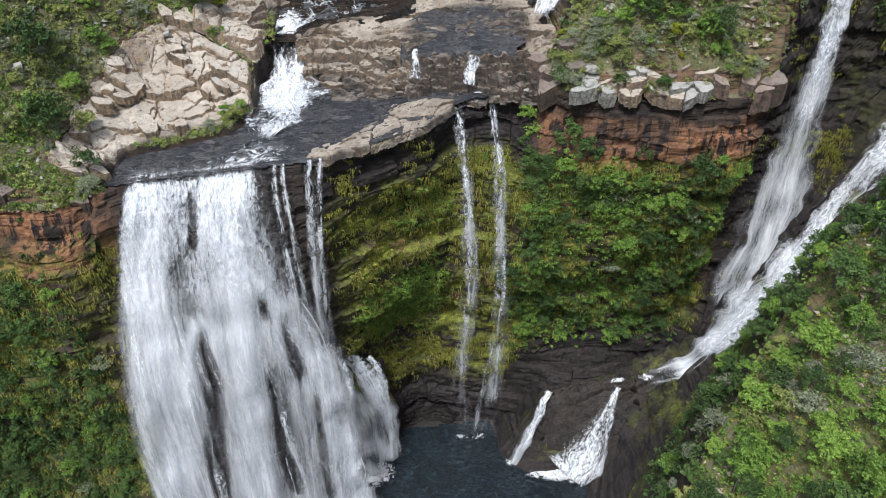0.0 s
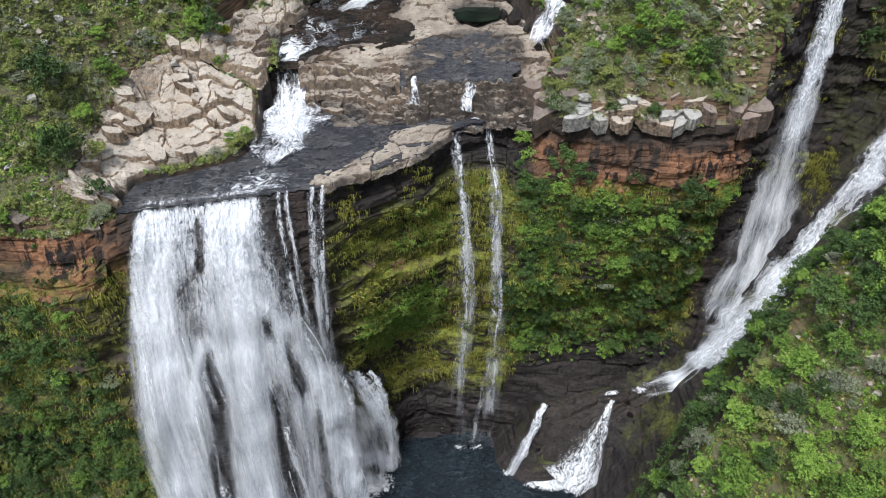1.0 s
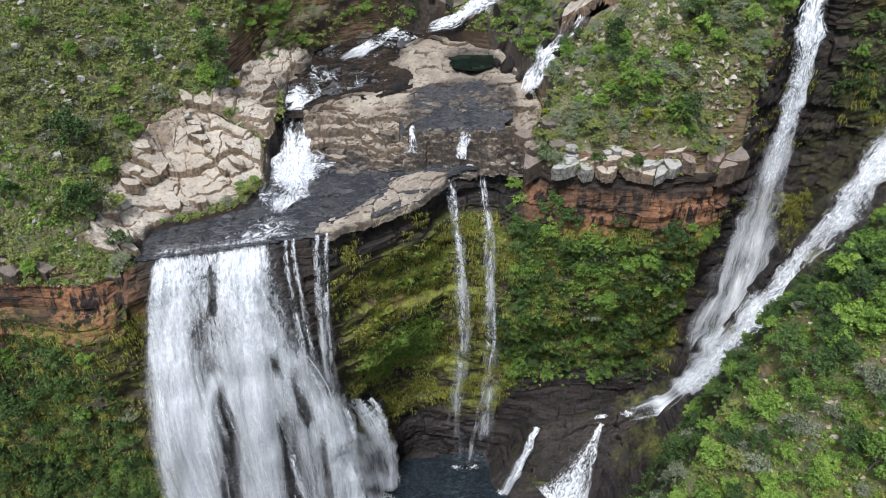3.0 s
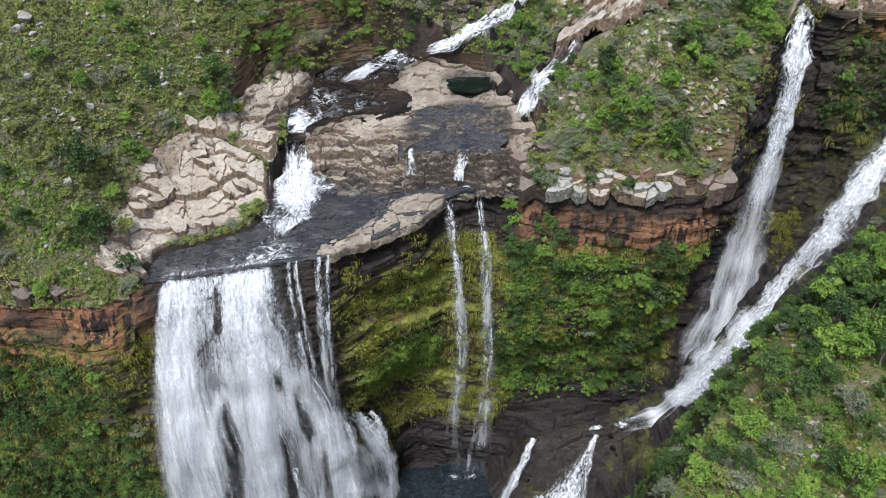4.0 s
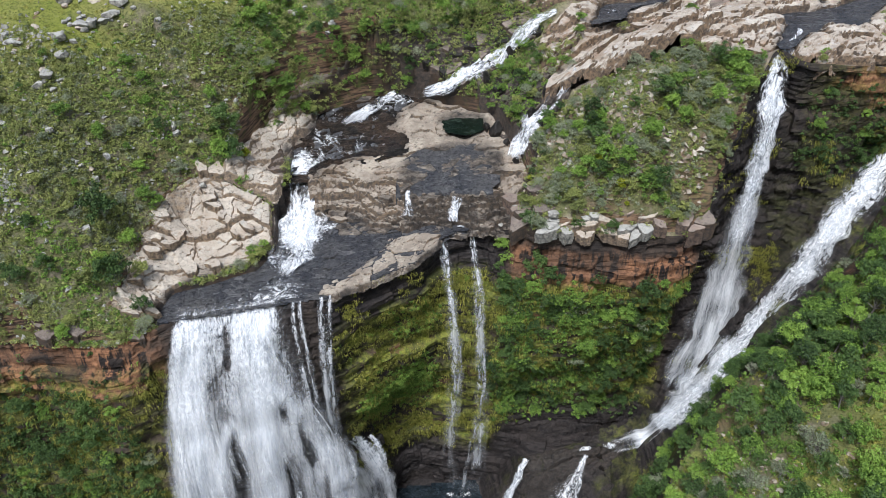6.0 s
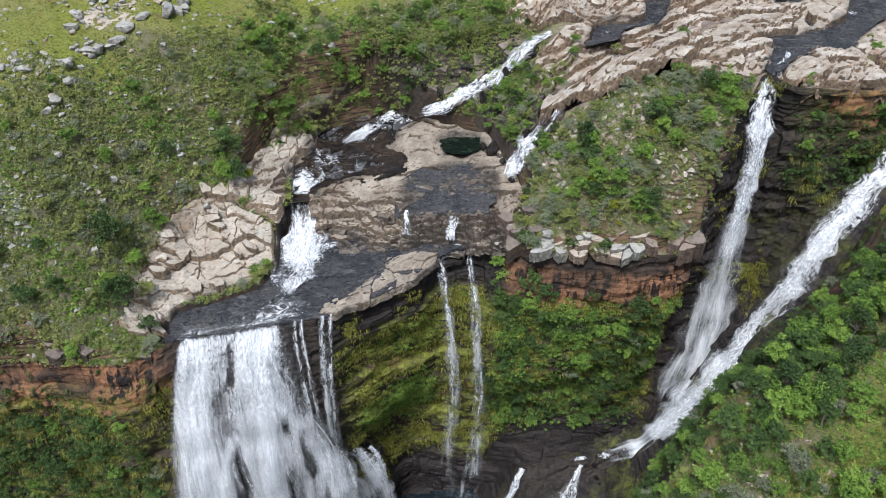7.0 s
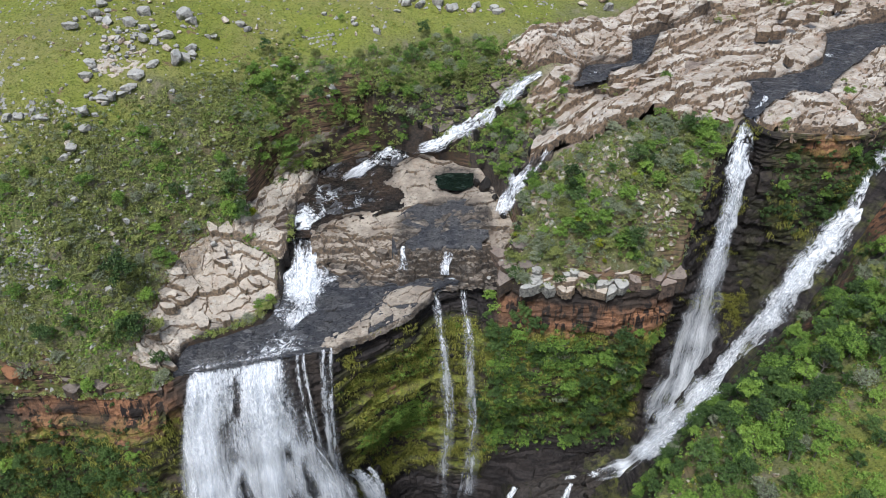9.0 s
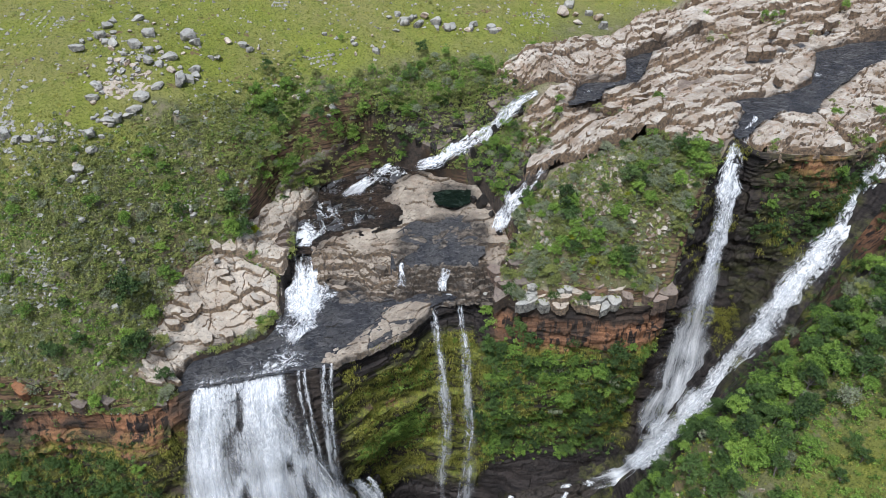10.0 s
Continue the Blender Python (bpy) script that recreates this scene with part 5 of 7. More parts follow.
def rock_patch(name, area, label, material, base, cell_, spacing, stretch, turn_deg, seed, amp=0.3, crack=0.4, sub=0.38, edge_drop=1.6, wander=0.5, beds=(0, 1, 1), damp=None, cap=None):
    """A mass of bedrock: ledges along the strike, blocks at uneven heights, broken cracks of two sizes."""
    r = np.random.default_rng(seed)
    p = np.array(area, float)
    xs, ys = np.arange(p[:, 0].min() - 1, p[:, 0].max() + 1, cell_), np.arange(p[:, 1].min() - 1, p[:, 1].max() + 1, cell_)
    x, y = np.meshgrid(xs, ys)
    deep = inside(area, x, y) + wander * fbm(x, y, x * 0, 3.0, 4, seed + 5)
    keep = deep > -0.25
    z = np.zeros_like(x)
    fx_, fy_ = x[keep], y[keep]
    zz = base(fx_, fy_)
    wob = 0.16 * spacing
    px, py = fx_ + wob * fbm(fx_, fy_, fx_ * 0, 2.2, 4, seed + 1), fy_ + wob * fbm(fx_, fy_, fx_ * 0, 2.2, 4, seed + 2)
    co, si = math.cos(radians(turn_deg)), math.sin(radians(turn_deg))
    u, v = (px * co + py * si) / stretch, -px * si + py * co
    high_, step_, scale_ = beds
    if high_:
        f_ = high_ * fbm(u * stretch / (stretch + 1.2), v, u * 0, scale_, 4, seed + 11) / step_
        for s_, share in ((1.0, 0.72), (0.37, 0.28)):
            k = f_ / s_ + 0.35 * fbm(u, v, u * 0, 2.6, 3, seed + 12)
            zz = zz + share * step_ * s_ * (np.floor(k) + smooth(0.8, 1.0, k - np.floor(k)))
    broken = fbm(fx_, fy_, fx_ * 0, 4.5, 3, seed + 7)
    block_ = None
    for size, a_, k_, w_ in ((spacing, amp, crack, 0.1 + 0.02 * spacing), (spacing * sub, amp * 0.35, crack * 0.5, 0.08)):
        lo, hi = (u.min() - size, v.min() - size), (u.max() + size, v.max() + size)
        count = int((hi[0] - lo[0]) * (hi[1] - lo[1]) / size ** 2)
        seeds = r.uniform(lo, hi, (count, 2))
        near, gap_ = cells_at(u, v, seeds)
        block_ = near if block_ is None else block_
        lift, tu, tv = r.uniform(-a_, a_, count)[near], r.uniform(-0.1, 0.1, count)[near], r.uniform(-0.16, 0.08, count)[near]
        zz = zz + lift + tu * (u - seeds[near, 0]) + tv * (v - seeds[near, 1])
        zz = zz - k_ * np.exp(-gap_ / w_) * smooth(-0.25, 0.15, broken)
        broken = -broken + 0.1
    zz = zz + 0.3 * fbm(fx_, fy_, fx_ * 0, 2.2, 5, seed + 3) + 0.09 * fbm(fx_, fy_, fx_ * 0, 0.6, 3, seed + 4)
    zz = zz - edge_drop * smooth(0.6, -0.2, deep[keep])
    if cap:
        zz = np.minimum(zz, cap(fx_, fy_))
    z[keep] = zz
    piece = np.full(x.shape, -1)
    piece[keep] = block_
    f_ = grid_faces(len(ys), len(xs))
    shape_ = (len(ys) - 1, len(xs) - 1)
    label_ = np.where(keep.ravel()[f_].all(1), piece.ravel()[f_[:, 0]], -1).reshape(shape_)
    of = connected(label_).ravel()
    f_, of = f_[of >= 0], of[of >= 0]
    xyz = np.stack([x, y, z], -1).reshape(-1, 3)
    wet_ = damp(x, y, z).ravel() if damp else None
    top = tagged(new(name), label, "rock")
    back_ = np.zeros(x.size, int)
    for k in np.unique(of):
        mine = f_[of == k]
        idx = np.unique(mine)
        back_[idx] = np.arange(len(idx))
        part("bed", mesh_of("bed", xyz[idx], back_[mine], material, {"damp": wet_[idx]} if damp else None, False), top)
    return top


def stepped(step, phase=0.0):
    def f_(x, y):
        h_ = high_ground(x, y)
        k = (h_ + 0.6 * fbm(x, y, x * 0, 9, 3, 77)) / step + phase
        return h_ + ((np.floor(k) + smooth(0.75, 1.0, k - np.floor(k))) - k) * step * 0.75 + 0.45
    return f_


def slab_front(x, y):
    """Uneven ledges from the slab down to the ledge water."""
    run_ = 4.6 + 4.4 * smooth(-3, -8, x)
    k = np.clip((y - 109.8 + 3.2 * fbm(x, y, x * 0, 5, 4, 61)) / run_, 0, 1) * 4 + 0.35 * fbm(x, y, x * 0, 2.5, 3, 62)
    t_ = 0.7 * (np.floor(k) + smooth(0.78, 1.0, k - np.floor(k))) + 0.3 * k
    return 79.8 + (slab_level(x, y) + 0.5 - 79.8) * np.clip(t_ / 4, 0, 1)


def slab_base(x, y):
    wetter = np.maximum.reduce([k_ * smooth(-1.6, 1.2, inside(a, x, y) + 1.8 * fbm(x, y, x * 0, 5, 4, 33)) for a, k_ in ((RAPID, 1.0), (FILM, 0.62), (POT, 1.0))])
    return np.minimum(slab_level(x, y) + 0.42 - 1.0 * wetter + 0.35 * fbm(x, y, x * 0, 5, 3, 31), np.where(y < 121, slab_front(x, y) - 0.25, 999))


TONGUE = [(-20.8, 91.6), (-19.4, 96.2), (-13.6, 99.8), (-10.4, 103.0), (-8.6, 108.2), (-2.8, 109.6), (2.4, 109.0), (1.7, 106.2), (-2.4, 100.5), (-9.4, 95.6), (-17.0, 91.0)]
def shelf_base(x, y):
    cut = np.maximum(inside(HIGH_RIVER, x, y) + 1.4 * fbm(x, y, x * 0, 6, 4, 34), inside(CHANNEL, x, y) - 0.2 + 1.2 * fbm(x, y, x * 0, 8, 3, 35))
    return high(x, y) + 1.7 - 0.8 * smooth(-1.2, 0.8, cut)


def shelf_cap(x, y):
    cut = inside(HIGH_RIVER, x, y) + 0.5 + 1.2 * fbm(x, y, x * 0, 6, 4, 34)
    pools = inside(CHANNEL, x, y) - 0.1 + 0.9 * fbm(x, y, x * 0, 6, 3, 35)
    ripple = 0.25 * fbm(x, y, x * 0, 1.6, 3, 36)
    return np.minimum(108.95 + 0.035 * (x - 66) + ripple + 9 * smooth(0.9, -1.3, cut), 103.2 + 0.08 * (x - 22) + ripple + 14 * smooth(0.5, -1.3, pools))


near_water = lambda x, y, z: np.maximum.reduce([smooth(-3.2, 0.2, inside(a, x, y) + 1.5 * fbm(x, y, x * 0, 5, 4, 91)) for a in (RAPID, FILM, POT)] + [smooth(118.5, 114.0, y + 3 * fbm(x, y, x * 0, 6, 3, 92)) * 0.8])
by_ledge = lambda x, y, z: smooth(81.6, 80.2, z + 0.8 * fbm(x, y, x * 0, 4, 3, 93))
by_river = lambda x, y, z: smooth(-1.8, 0.6, np.maximum(inside(HIGH_RIVER, x, y), inside(CHANNEL, x, y)) + 1.2 * fbm(x, y, x * 0, 4, 4, 94)) * 0.85
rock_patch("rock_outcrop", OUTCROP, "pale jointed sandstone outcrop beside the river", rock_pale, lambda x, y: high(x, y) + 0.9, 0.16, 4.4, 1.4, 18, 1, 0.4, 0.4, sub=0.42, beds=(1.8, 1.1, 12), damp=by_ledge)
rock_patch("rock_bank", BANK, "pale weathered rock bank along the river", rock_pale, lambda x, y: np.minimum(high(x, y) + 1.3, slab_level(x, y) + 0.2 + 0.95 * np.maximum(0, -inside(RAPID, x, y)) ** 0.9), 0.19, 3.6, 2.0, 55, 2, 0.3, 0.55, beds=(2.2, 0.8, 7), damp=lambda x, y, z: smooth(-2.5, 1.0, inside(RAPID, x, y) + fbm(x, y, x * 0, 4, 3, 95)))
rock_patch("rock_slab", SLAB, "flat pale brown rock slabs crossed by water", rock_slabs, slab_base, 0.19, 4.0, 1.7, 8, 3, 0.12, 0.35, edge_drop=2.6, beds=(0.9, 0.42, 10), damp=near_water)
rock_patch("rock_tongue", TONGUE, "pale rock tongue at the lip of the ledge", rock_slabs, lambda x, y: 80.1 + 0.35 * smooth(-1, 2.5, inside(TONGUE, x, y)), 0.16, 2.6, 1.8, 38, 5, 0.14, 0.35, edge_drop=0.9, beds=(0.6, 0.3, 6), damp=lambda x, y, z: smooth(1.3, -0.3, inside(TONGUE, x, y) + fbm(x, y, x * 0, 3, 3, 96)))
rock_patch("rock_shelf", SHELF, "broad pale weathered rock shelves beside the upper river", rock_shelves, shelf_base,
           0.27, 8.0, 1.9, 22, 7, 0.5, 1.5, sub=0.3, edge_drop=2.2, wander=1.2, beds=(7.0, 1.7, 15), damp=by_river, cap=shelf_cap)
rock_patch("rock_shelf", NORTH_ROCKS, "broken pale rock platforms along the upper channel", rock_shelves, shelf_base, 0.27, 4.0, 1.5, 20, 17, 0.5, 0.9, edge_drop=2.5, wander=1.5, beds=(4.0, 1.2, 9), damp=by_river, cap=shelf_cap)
rock_patch("rock_bank", SCARP_FOOT, "dark wet rock at the foot of the river scarp", rock_brown, lambda x, y: stepped(0.9)(x, y) + 0.2, 0.22, 2.4, 1.5, 15, 19, 0.4, 0.6, beds=(1.5, 0.6, 5), damp=lambda x, y, z: 0.7 + 0 * x)
rock_patch("ledge_rock", LEDGE, "wet black rock ribs in the shallow ledge water", rock_ribs, lambda x, y: 79.88 + 0 * x, 0.22, 2.6, 2.2, 20, 15, 0.16, 0.4, edge_drop=0.5)
rock_patch("rapids_rock", RAPID, "wet dark rocks standing in the rapids", rock_ribs, lambda x, y: slab_level(x, y) - 0.08, 0.22, 2.4, 1.5, 40, 16, 0.32, 0.5, edge_drop=0.4)
block_field("loose_blocks", OUTCROP, 1.5, "loose pale blocks on the outcrop", [rock_pale], (1.0, 1.7), (1.2, 2.0), 1.4, 18, 1, tilt=0.12, chance=0.16)
block_field("loose_blocks", SHELF, 1.7, "loose pale blocks on the rock shelves", [rock_shelves], (1.2, 2.4), (1.5, 2.6), 1.5, 24, 27, avoid=(HIGH_RIVER, CHANNEL), tilt=0.16, chance=0.06)
rock_patch("rock_step", [(-25, 121), (-23.6, 115), (-20, 108.6), (-5.6, 108.6), (-5.6, 118), (-16, 119.6), (-22, 121.6)], "brown layered rock steps under the slab edge", rock_slabs, slab_front, 0.15, 2.3, 1.5, -8, 4, 0.55, 0.7, edge_drop=0.5, damp=lambda x, y, z: smooth(82.4, 80.2, z + 1.2 * fbm(x, y, x * 0, 3, 3, 97)))
rock_patch("rock_step", [(-6, 109), (-6, 115.4), (10, 115), (16.4, 114.8), (17.4, 109.6), (10.6, 108.6), (1, 109)], "wet black rock steps between slab and ledge", rock_slabs, slab_front, 0.15, 2.0, 1.3, 0, 6, 0.6, 0.7, edge_drop=0.5, damp=lambda x, y, z: 0.85 + 0 * x)
rock_patch("rock_step", CASCADE_BED, "wet black rock steps under the white cascade", rock_brown, lambda x, y: np.interp(y + 1.2 * fbm(x, y, x * 0, 3, 3, 64), [114, 116.4, 118.8, 121.2, 124.5], [79.4, 80.4, 82.0, 83.9, 84.7]), 0.19, 2.0, 1.4, 0, 65, 0.35, 0.5, edge_drop=0.6, damp=lambda x, y, z: 0.9 + 0 * x)
rock_patch("rock_step", STREAM_BED, "dark wet rocks beside the side stream", rock_brown, lambda x, y: high_ground(x, y) + 0.5, 0.22, 2.2, 1.3, 40, 66, 0.6, 0.8, edge_drop=1.5, beds=(1.8, 0.7, 5), damp=lambda x, y, z: 0.75 + 0 * x)
rock_patch("rock_steps", UNDER_BANK, "dark layered rock under the bank", rock_brown, stepped(1.0), 0.17, 1.8, 1.6, 10, 63, 0.3, 0.4, edge_drop=0.8, damp=lambda x, y, z: smooth(86, 82, z))
block_field("loose_blocks", [(-24.8, 117.6), (-18.8, 111.6), (-5.6, 111.6), (-5.6, 113.4), (-17.6, 113.4), (-23.4, 118.4)], 1.6, "brown loose blocks under the slab edge", [rock_slabs, rock_brown, rock_wet], (-1.4, 0.4), (1.5, 2.5), 1.6, -10, 4, tilt=0.1, base=lambda x, y: 81.2 + 0 * x, chance=0.45)
def crag(x, y):
    k = (high(x, y) + 0.7 * fbm(x, y, x * 0, 6, 3, 37)) / 1.25
    return 1.25 * (np.floor(k) + smooth(0.7, 1.0, k - np.floor(k))) + 0.55


CRAG = [(22.2, 105), (27, 103.6), (33, 103.2), (39, 103.6), (43.6, 104.6), (42.8, 107), (36, 107.6), (30, 106.8), (24, 108.2)]
CORNER = [(43.8, 104.4), (48.4, 105.4), (52.6, 107.6), (54.6, 112), (51.4, 112), (46, 108.4)]
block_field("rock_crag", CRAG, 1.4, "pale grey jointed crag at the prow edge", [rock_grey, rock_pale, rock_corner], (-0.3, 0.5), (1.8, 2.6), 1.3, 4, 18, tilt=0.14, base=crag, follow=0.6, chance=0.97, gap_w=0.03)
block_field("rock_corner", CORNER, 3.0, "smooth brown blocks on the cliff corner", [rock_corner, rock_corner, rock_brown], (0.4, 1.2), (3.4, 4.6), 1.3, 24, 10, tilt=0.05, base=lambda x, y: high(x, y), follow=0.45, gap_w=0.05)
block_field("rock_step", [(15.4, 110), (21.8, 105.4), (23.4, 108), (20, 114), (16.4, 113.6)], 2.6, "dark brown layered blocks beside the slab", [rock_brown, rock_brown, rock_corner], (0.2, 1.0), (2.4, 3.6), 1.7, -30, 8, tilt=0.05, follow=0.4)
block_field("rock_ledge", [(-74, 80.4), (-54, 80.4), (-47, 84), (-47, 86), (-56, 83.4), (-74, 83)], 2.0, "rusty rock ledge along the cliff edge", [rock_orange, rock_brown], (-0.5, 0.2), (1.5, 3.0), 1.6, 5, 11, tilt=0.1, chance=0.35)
rock_patch("rock_bench", [(14, 105), (15, 97), (19, 95.4), (28, 95), (33, 91.6), (38, 91), (44, 96), (50, 102), (49, 108.5), (40, 107.5), (32, 105.6), (22, 104.6)], "wet dark layered rock bench below the cliff", rock_bench_rock, lambda x, y: floor_relief(x, y) - 0.1, 0.24, 2.8, 2.2, 10, 12, 0.3, 0.5,
           edge_drop=1.2, beds=(1.3, 0.6, 6), damp=lambda x, y, z: np.clip(0.8 + 1.2 * fbm(x, y, x * 0, 5, 3, 98), 0.2, 1))


block_field("rock_bench", [(-2, 146), (4, 143.6), (12, 145), (19, 148), (24, 150), (22, 155), (14, 153.6), (4, 150.6)], 2.2, "wet dark rocks round the upper rapids", [rock_wet, rock_wet, rock_brown], (-0.3, 0.9), (1.5, 3.0), 1.3, 20, 13, tilt=0.12)


def boulder_mesh(seed, material, squash=0.7):
    bm = bmesh.new()
    bmesh.ops.create_icosphere(bm, subdivisions=3, radius=1.0)
    r = np.random.default_rng(seed)
    planes = [(Vector(r.normal(size=3)).normalized(), r.uniform(0.42, 0.8)) for _ in range(13)]
    for v in bm.verts:
        for nrm_, cut in planes:
            over = v.co.dot(nrm_) - cut
            if over > 0:
                v.co -= nrm_ * over * 0.92
        v.co *= 1 + 0.07 * noise.noise(v.co * 2.3 + Vector((seed, 0, 0)))
        v.co.z = v.co.z * squash
    me = bpy.data.meshes.new("boulder")
    bm.to_mesh(me)
    bm.free()
    me.materials.append(material)
    return me


boulders = [boulder_mesh(k, rock_grey, 0.6 + 0.09 * (k % 5)) for k in range(7)] + [boulder_mesh(20 + k, rock_pale, 0.5 + 0.1 * k) for k in range(3)]


def boulder(x, y, size, label="grey lichen-covered boulder in short grass", height=None, mesh=None, sink=0.25, group="plateau boulders"):
    z = ground_at(x, y) if height is None else height
    ob = tagged(new("boulder", mesh or boulders[int(rng.integers(len(boulders)))]), label, "boulder", group)
    ob.matrix_world = pose(x, y, z + size * (0.45 - sink), rng.uniform(-12, 12), rng.uniform(-12, 12), rng.uniform(0, 360)) @ Matrix.Diagonal((size * rng.uniform(0.8, 1.25), size * rng.uniform(0.7, 1.0), size * rng.uniform(0.8, 1.15), 1))
    return ob


pillar = boulder(-50.6, 137.0, 1.9, "tall pale standing boulder on the plateau edge", mesh=boulders[2], sink=0.0)
pillar.scale.z = 2.6
for x, y, size in ((-74.5, 144.6, 1.9), (-71.6, 150.6, 1.7), (-71, 154, 1.6), (-70.4, 156.8, 1.7), (-65.1, 158.4, 1.9), (-69.6, 148.4, 1.5), (-67, 146.6, 2.0), (-62.3, 146.4, 2.4), (-60.6, 151.5, 2.1), (-59.6, 145.6, 1.4), (-58.6, 142, 1.8), (-56.4, 142, 1.9),
                   (-55, 145.6, 2.0), (-54.6, 134.2, 1.7), (-57.4, 131.6, 2.2), (-46, 149.2, 1.3), (-53.4, 153.6, 2.5), (-50.8, 152, 2.0), (-49, 141.6, 1.6), (-63, 125, 1.9), (-61.4, 126.4, 1.8), (-59.8, 127.4, 1.5), (-58.4, 129, 1.8), (-65.5, 120.5, 1.7), (-64.2, 118, 1.6),
                   (-66, 113.6, 1.7), (-67, 111.6, 1.3), (-80.8, 118.5, 2.2), (-78, 117.2, 1.5), (-76, 117.6, 1.4), (-72, 118, 1.6), (-66.6, 132.5, 1.6), (-67, 129.5, 1.6), (29.6, 164.6, 2.2), (29.8, 162, 2.3), (46.4, 181, 2.2), (-1.5, 170.6, 1.8), (2.7, 172.7, 2.0),
                   (5.5, 171.7, 1.7), (-7, 168.3, 1.2), (16.8, 172, 1.9), (12.6, 173.5, 1.6), (38, 172, 2.6), (42, 174, 2.2), (34, 170, 1.8)):
    boulder(x, y, size, mesh=boulders[int(rng.integers(7))])
rock_patch("rock_pavement", [(-67, 131.4), (-61.6, 129.6), (-56.4, 134.4), (-57.4, 139), (-62, 138), (-66, 134.8)], "low pale rock pavement in the grass", rock_pale, lambda x, y: high_ground(x, y) + 0.12, 0.25, 2.6, 1.7, 30, 21, 0.22, 0.4, edge_drop=0.6, wander=1.4)
# clusters on the plateau: centre, spread, number, size
for cx_, cy_, sx_, sy_, count, size in ((-66, 150, 7, 6, 26, 0.6), (-58, 144, 4, 5, 18, 0.6), (-63, 136, 5, 5, 20, 0.5), (-65, 126, 4, 5, 22, 0.6), (-72, 118, 6, 2, 14, 0.6), (-65, 113, 2, 3, 10, 0.6), (-50, 150, 4, 4, 10, 0.6),
                                        (-52, 141, 5, 2, 8, 1.0), (-63, 138, 4, 4, 14, 0.8), (-43, 155.5, 4, 0.8, 6, 0.9), (-2, 173, 7, 2, 16, 1.1), (-15, 163, 5, 5, 9, 0.7), (30, 163, 3, 5, 10, 1.2), (42, 184, 5, 5, 6, 1.5), (15, 172, 7, 2, 8, 0.8),
                                        (-58, 101, 5, 6, 12, 0.65), (-44, 112, 6, 7, 12, 0.6), (-48, 124, 8, 5, 14, 0.6), (-30, 150, 8, 6, 12, 0.7), (-62, 134, 9, 8, 22, 0.5), (-20, 144.5, 2, 1, 3, 0.9)):
    for _ in range(count):
        boulder(cx_ + rng.normal() * sx_ * 0.6, cy_ + rng.normal() * sy_ * 0.6, 1.35 * size * rng.uniform(0.45, 1.25))
for x, y, size in ((16.4, 112.4, 1.1), (13.6, 110.6, 0.8), (22.2, 105.6, 1.7), (23.2, 107, 1.3), (30, 112, 0.8), (36, 118, 0.9), (42, 121, 1.0), (45, 122, 1.2), (48, 124, 0.8), (34, 122, 0.7), (26, 113, 0.8), (28, 120, 0.7), (39, 113, 0.6)):
    boulder(x, y, size, "pale grey boulder among prow shrubs", group="prow boulders")
wet_noses = [boulder_mesh(60 + k, rock_wet, 1.3) for k in range(3)]
for x, y, z, sx_, sy_, sz_ in ((-15.6, 99.6, 29, 2.6, 2.4, 2.8), (-12.6, 101, 25, 1.6, 1.6, 2.0)):
    nose = tagged(new("rock_nose", wet_noses[int(rng.integers(3))]), "wet black rock nose standing out of the falling water", "rock", "rock noses")
    nose.matrix_world = pose(x, y, z, 15, 0, rng.uniform(0, 360)) @ Matrix.Diagonal((sx_, sy_, sz_ / 1.3, 1))
for x, y, size in ((11.5, 135, 1.6), (13.2, 134, 2.0), (18, 128, 2.1), (20.5, 129.6, 2.0), (22.5, 127, 1.6), (16, 130, 1.5), (17.5, 124.6, 1.6), (24, 133, 1.6), (14.5, 141, 1.6), (8, 145, 1.2), (16.8, 147.6, 1.4), (12, 144, 1.5)):
    boulder(x, y, size, "dark wet boulder beside the stream", mesh=wet_noses[int(rng.integers(3))], group="stream boulders")


for _ in range(16):
    x, y = rng.uniform(18, 50), rng.uniform(97, 106)
    boulder(x, y, rng.uniform(0.4, 1.1), "dark wet boulder on the bench below the cliff", float(floor_relief(np.array([x]), np.array([y]))[0]), wet_noses[int(rng.integers(3))], group="bench boulders")


# ---------------------------------------------------------------- plants
def leaf_quads(centres, radii, per, leaf, r, tone=None, flat=0.8, shell=0.5, droop=0.0):
    """Leaves as small quads round many centres. Returns verts, faces, tone."""
    n_ = len(centres) * per
    c, rad = np.repeat(centres, per, 0), np.repeat(radii, per)
    dirs = r.normal(size=(n_, 3))
    dirs[:, 2] = np.abs(dirs[:, 2]) * np.where(r.random(n_) < 0.8, 1, -0.6)
    dirs /= np.linalg.norm(dirs, axis=1, keepdims=True)
    dist = rad * (shell + (1 - shell) * r.random(n_) ** 0.6)
    pos = c + dirs * dist[:, None] * (1, 1, flat)
    nor = dirs + 0.75 * r.normal(size=(n_, 3)) + (0, 0, 0.45)
    nor /= np.linalg.norm(nor, axis=1, keepdims=True)
    a = np.cross(nor, r.normal(size=(n_, 3)))
    a /= np.linalg.norm(a, axis=1, keepdims=True)
    b = np.cross(nor, a)
    sz = leaf * r.uniform(0.55, 1.35, n_)[:, None]
    long_, wide = a * sz, b * sz * r.uniform(0.5, 0.9, n_)[:, None]
    v = np.stack([pos - long_ * 0.8 - wide, pos - long_ * 0.8 + wide, pos + long_ * 1.2], 1)
    t_ = np.repeat(tone if tone is not None else np.zeros(len(centres)), per)
    return v.reshape(-1, 3), np.arange(n_ * 3).reshape(-1, 3), np.repeat(t_, 3)


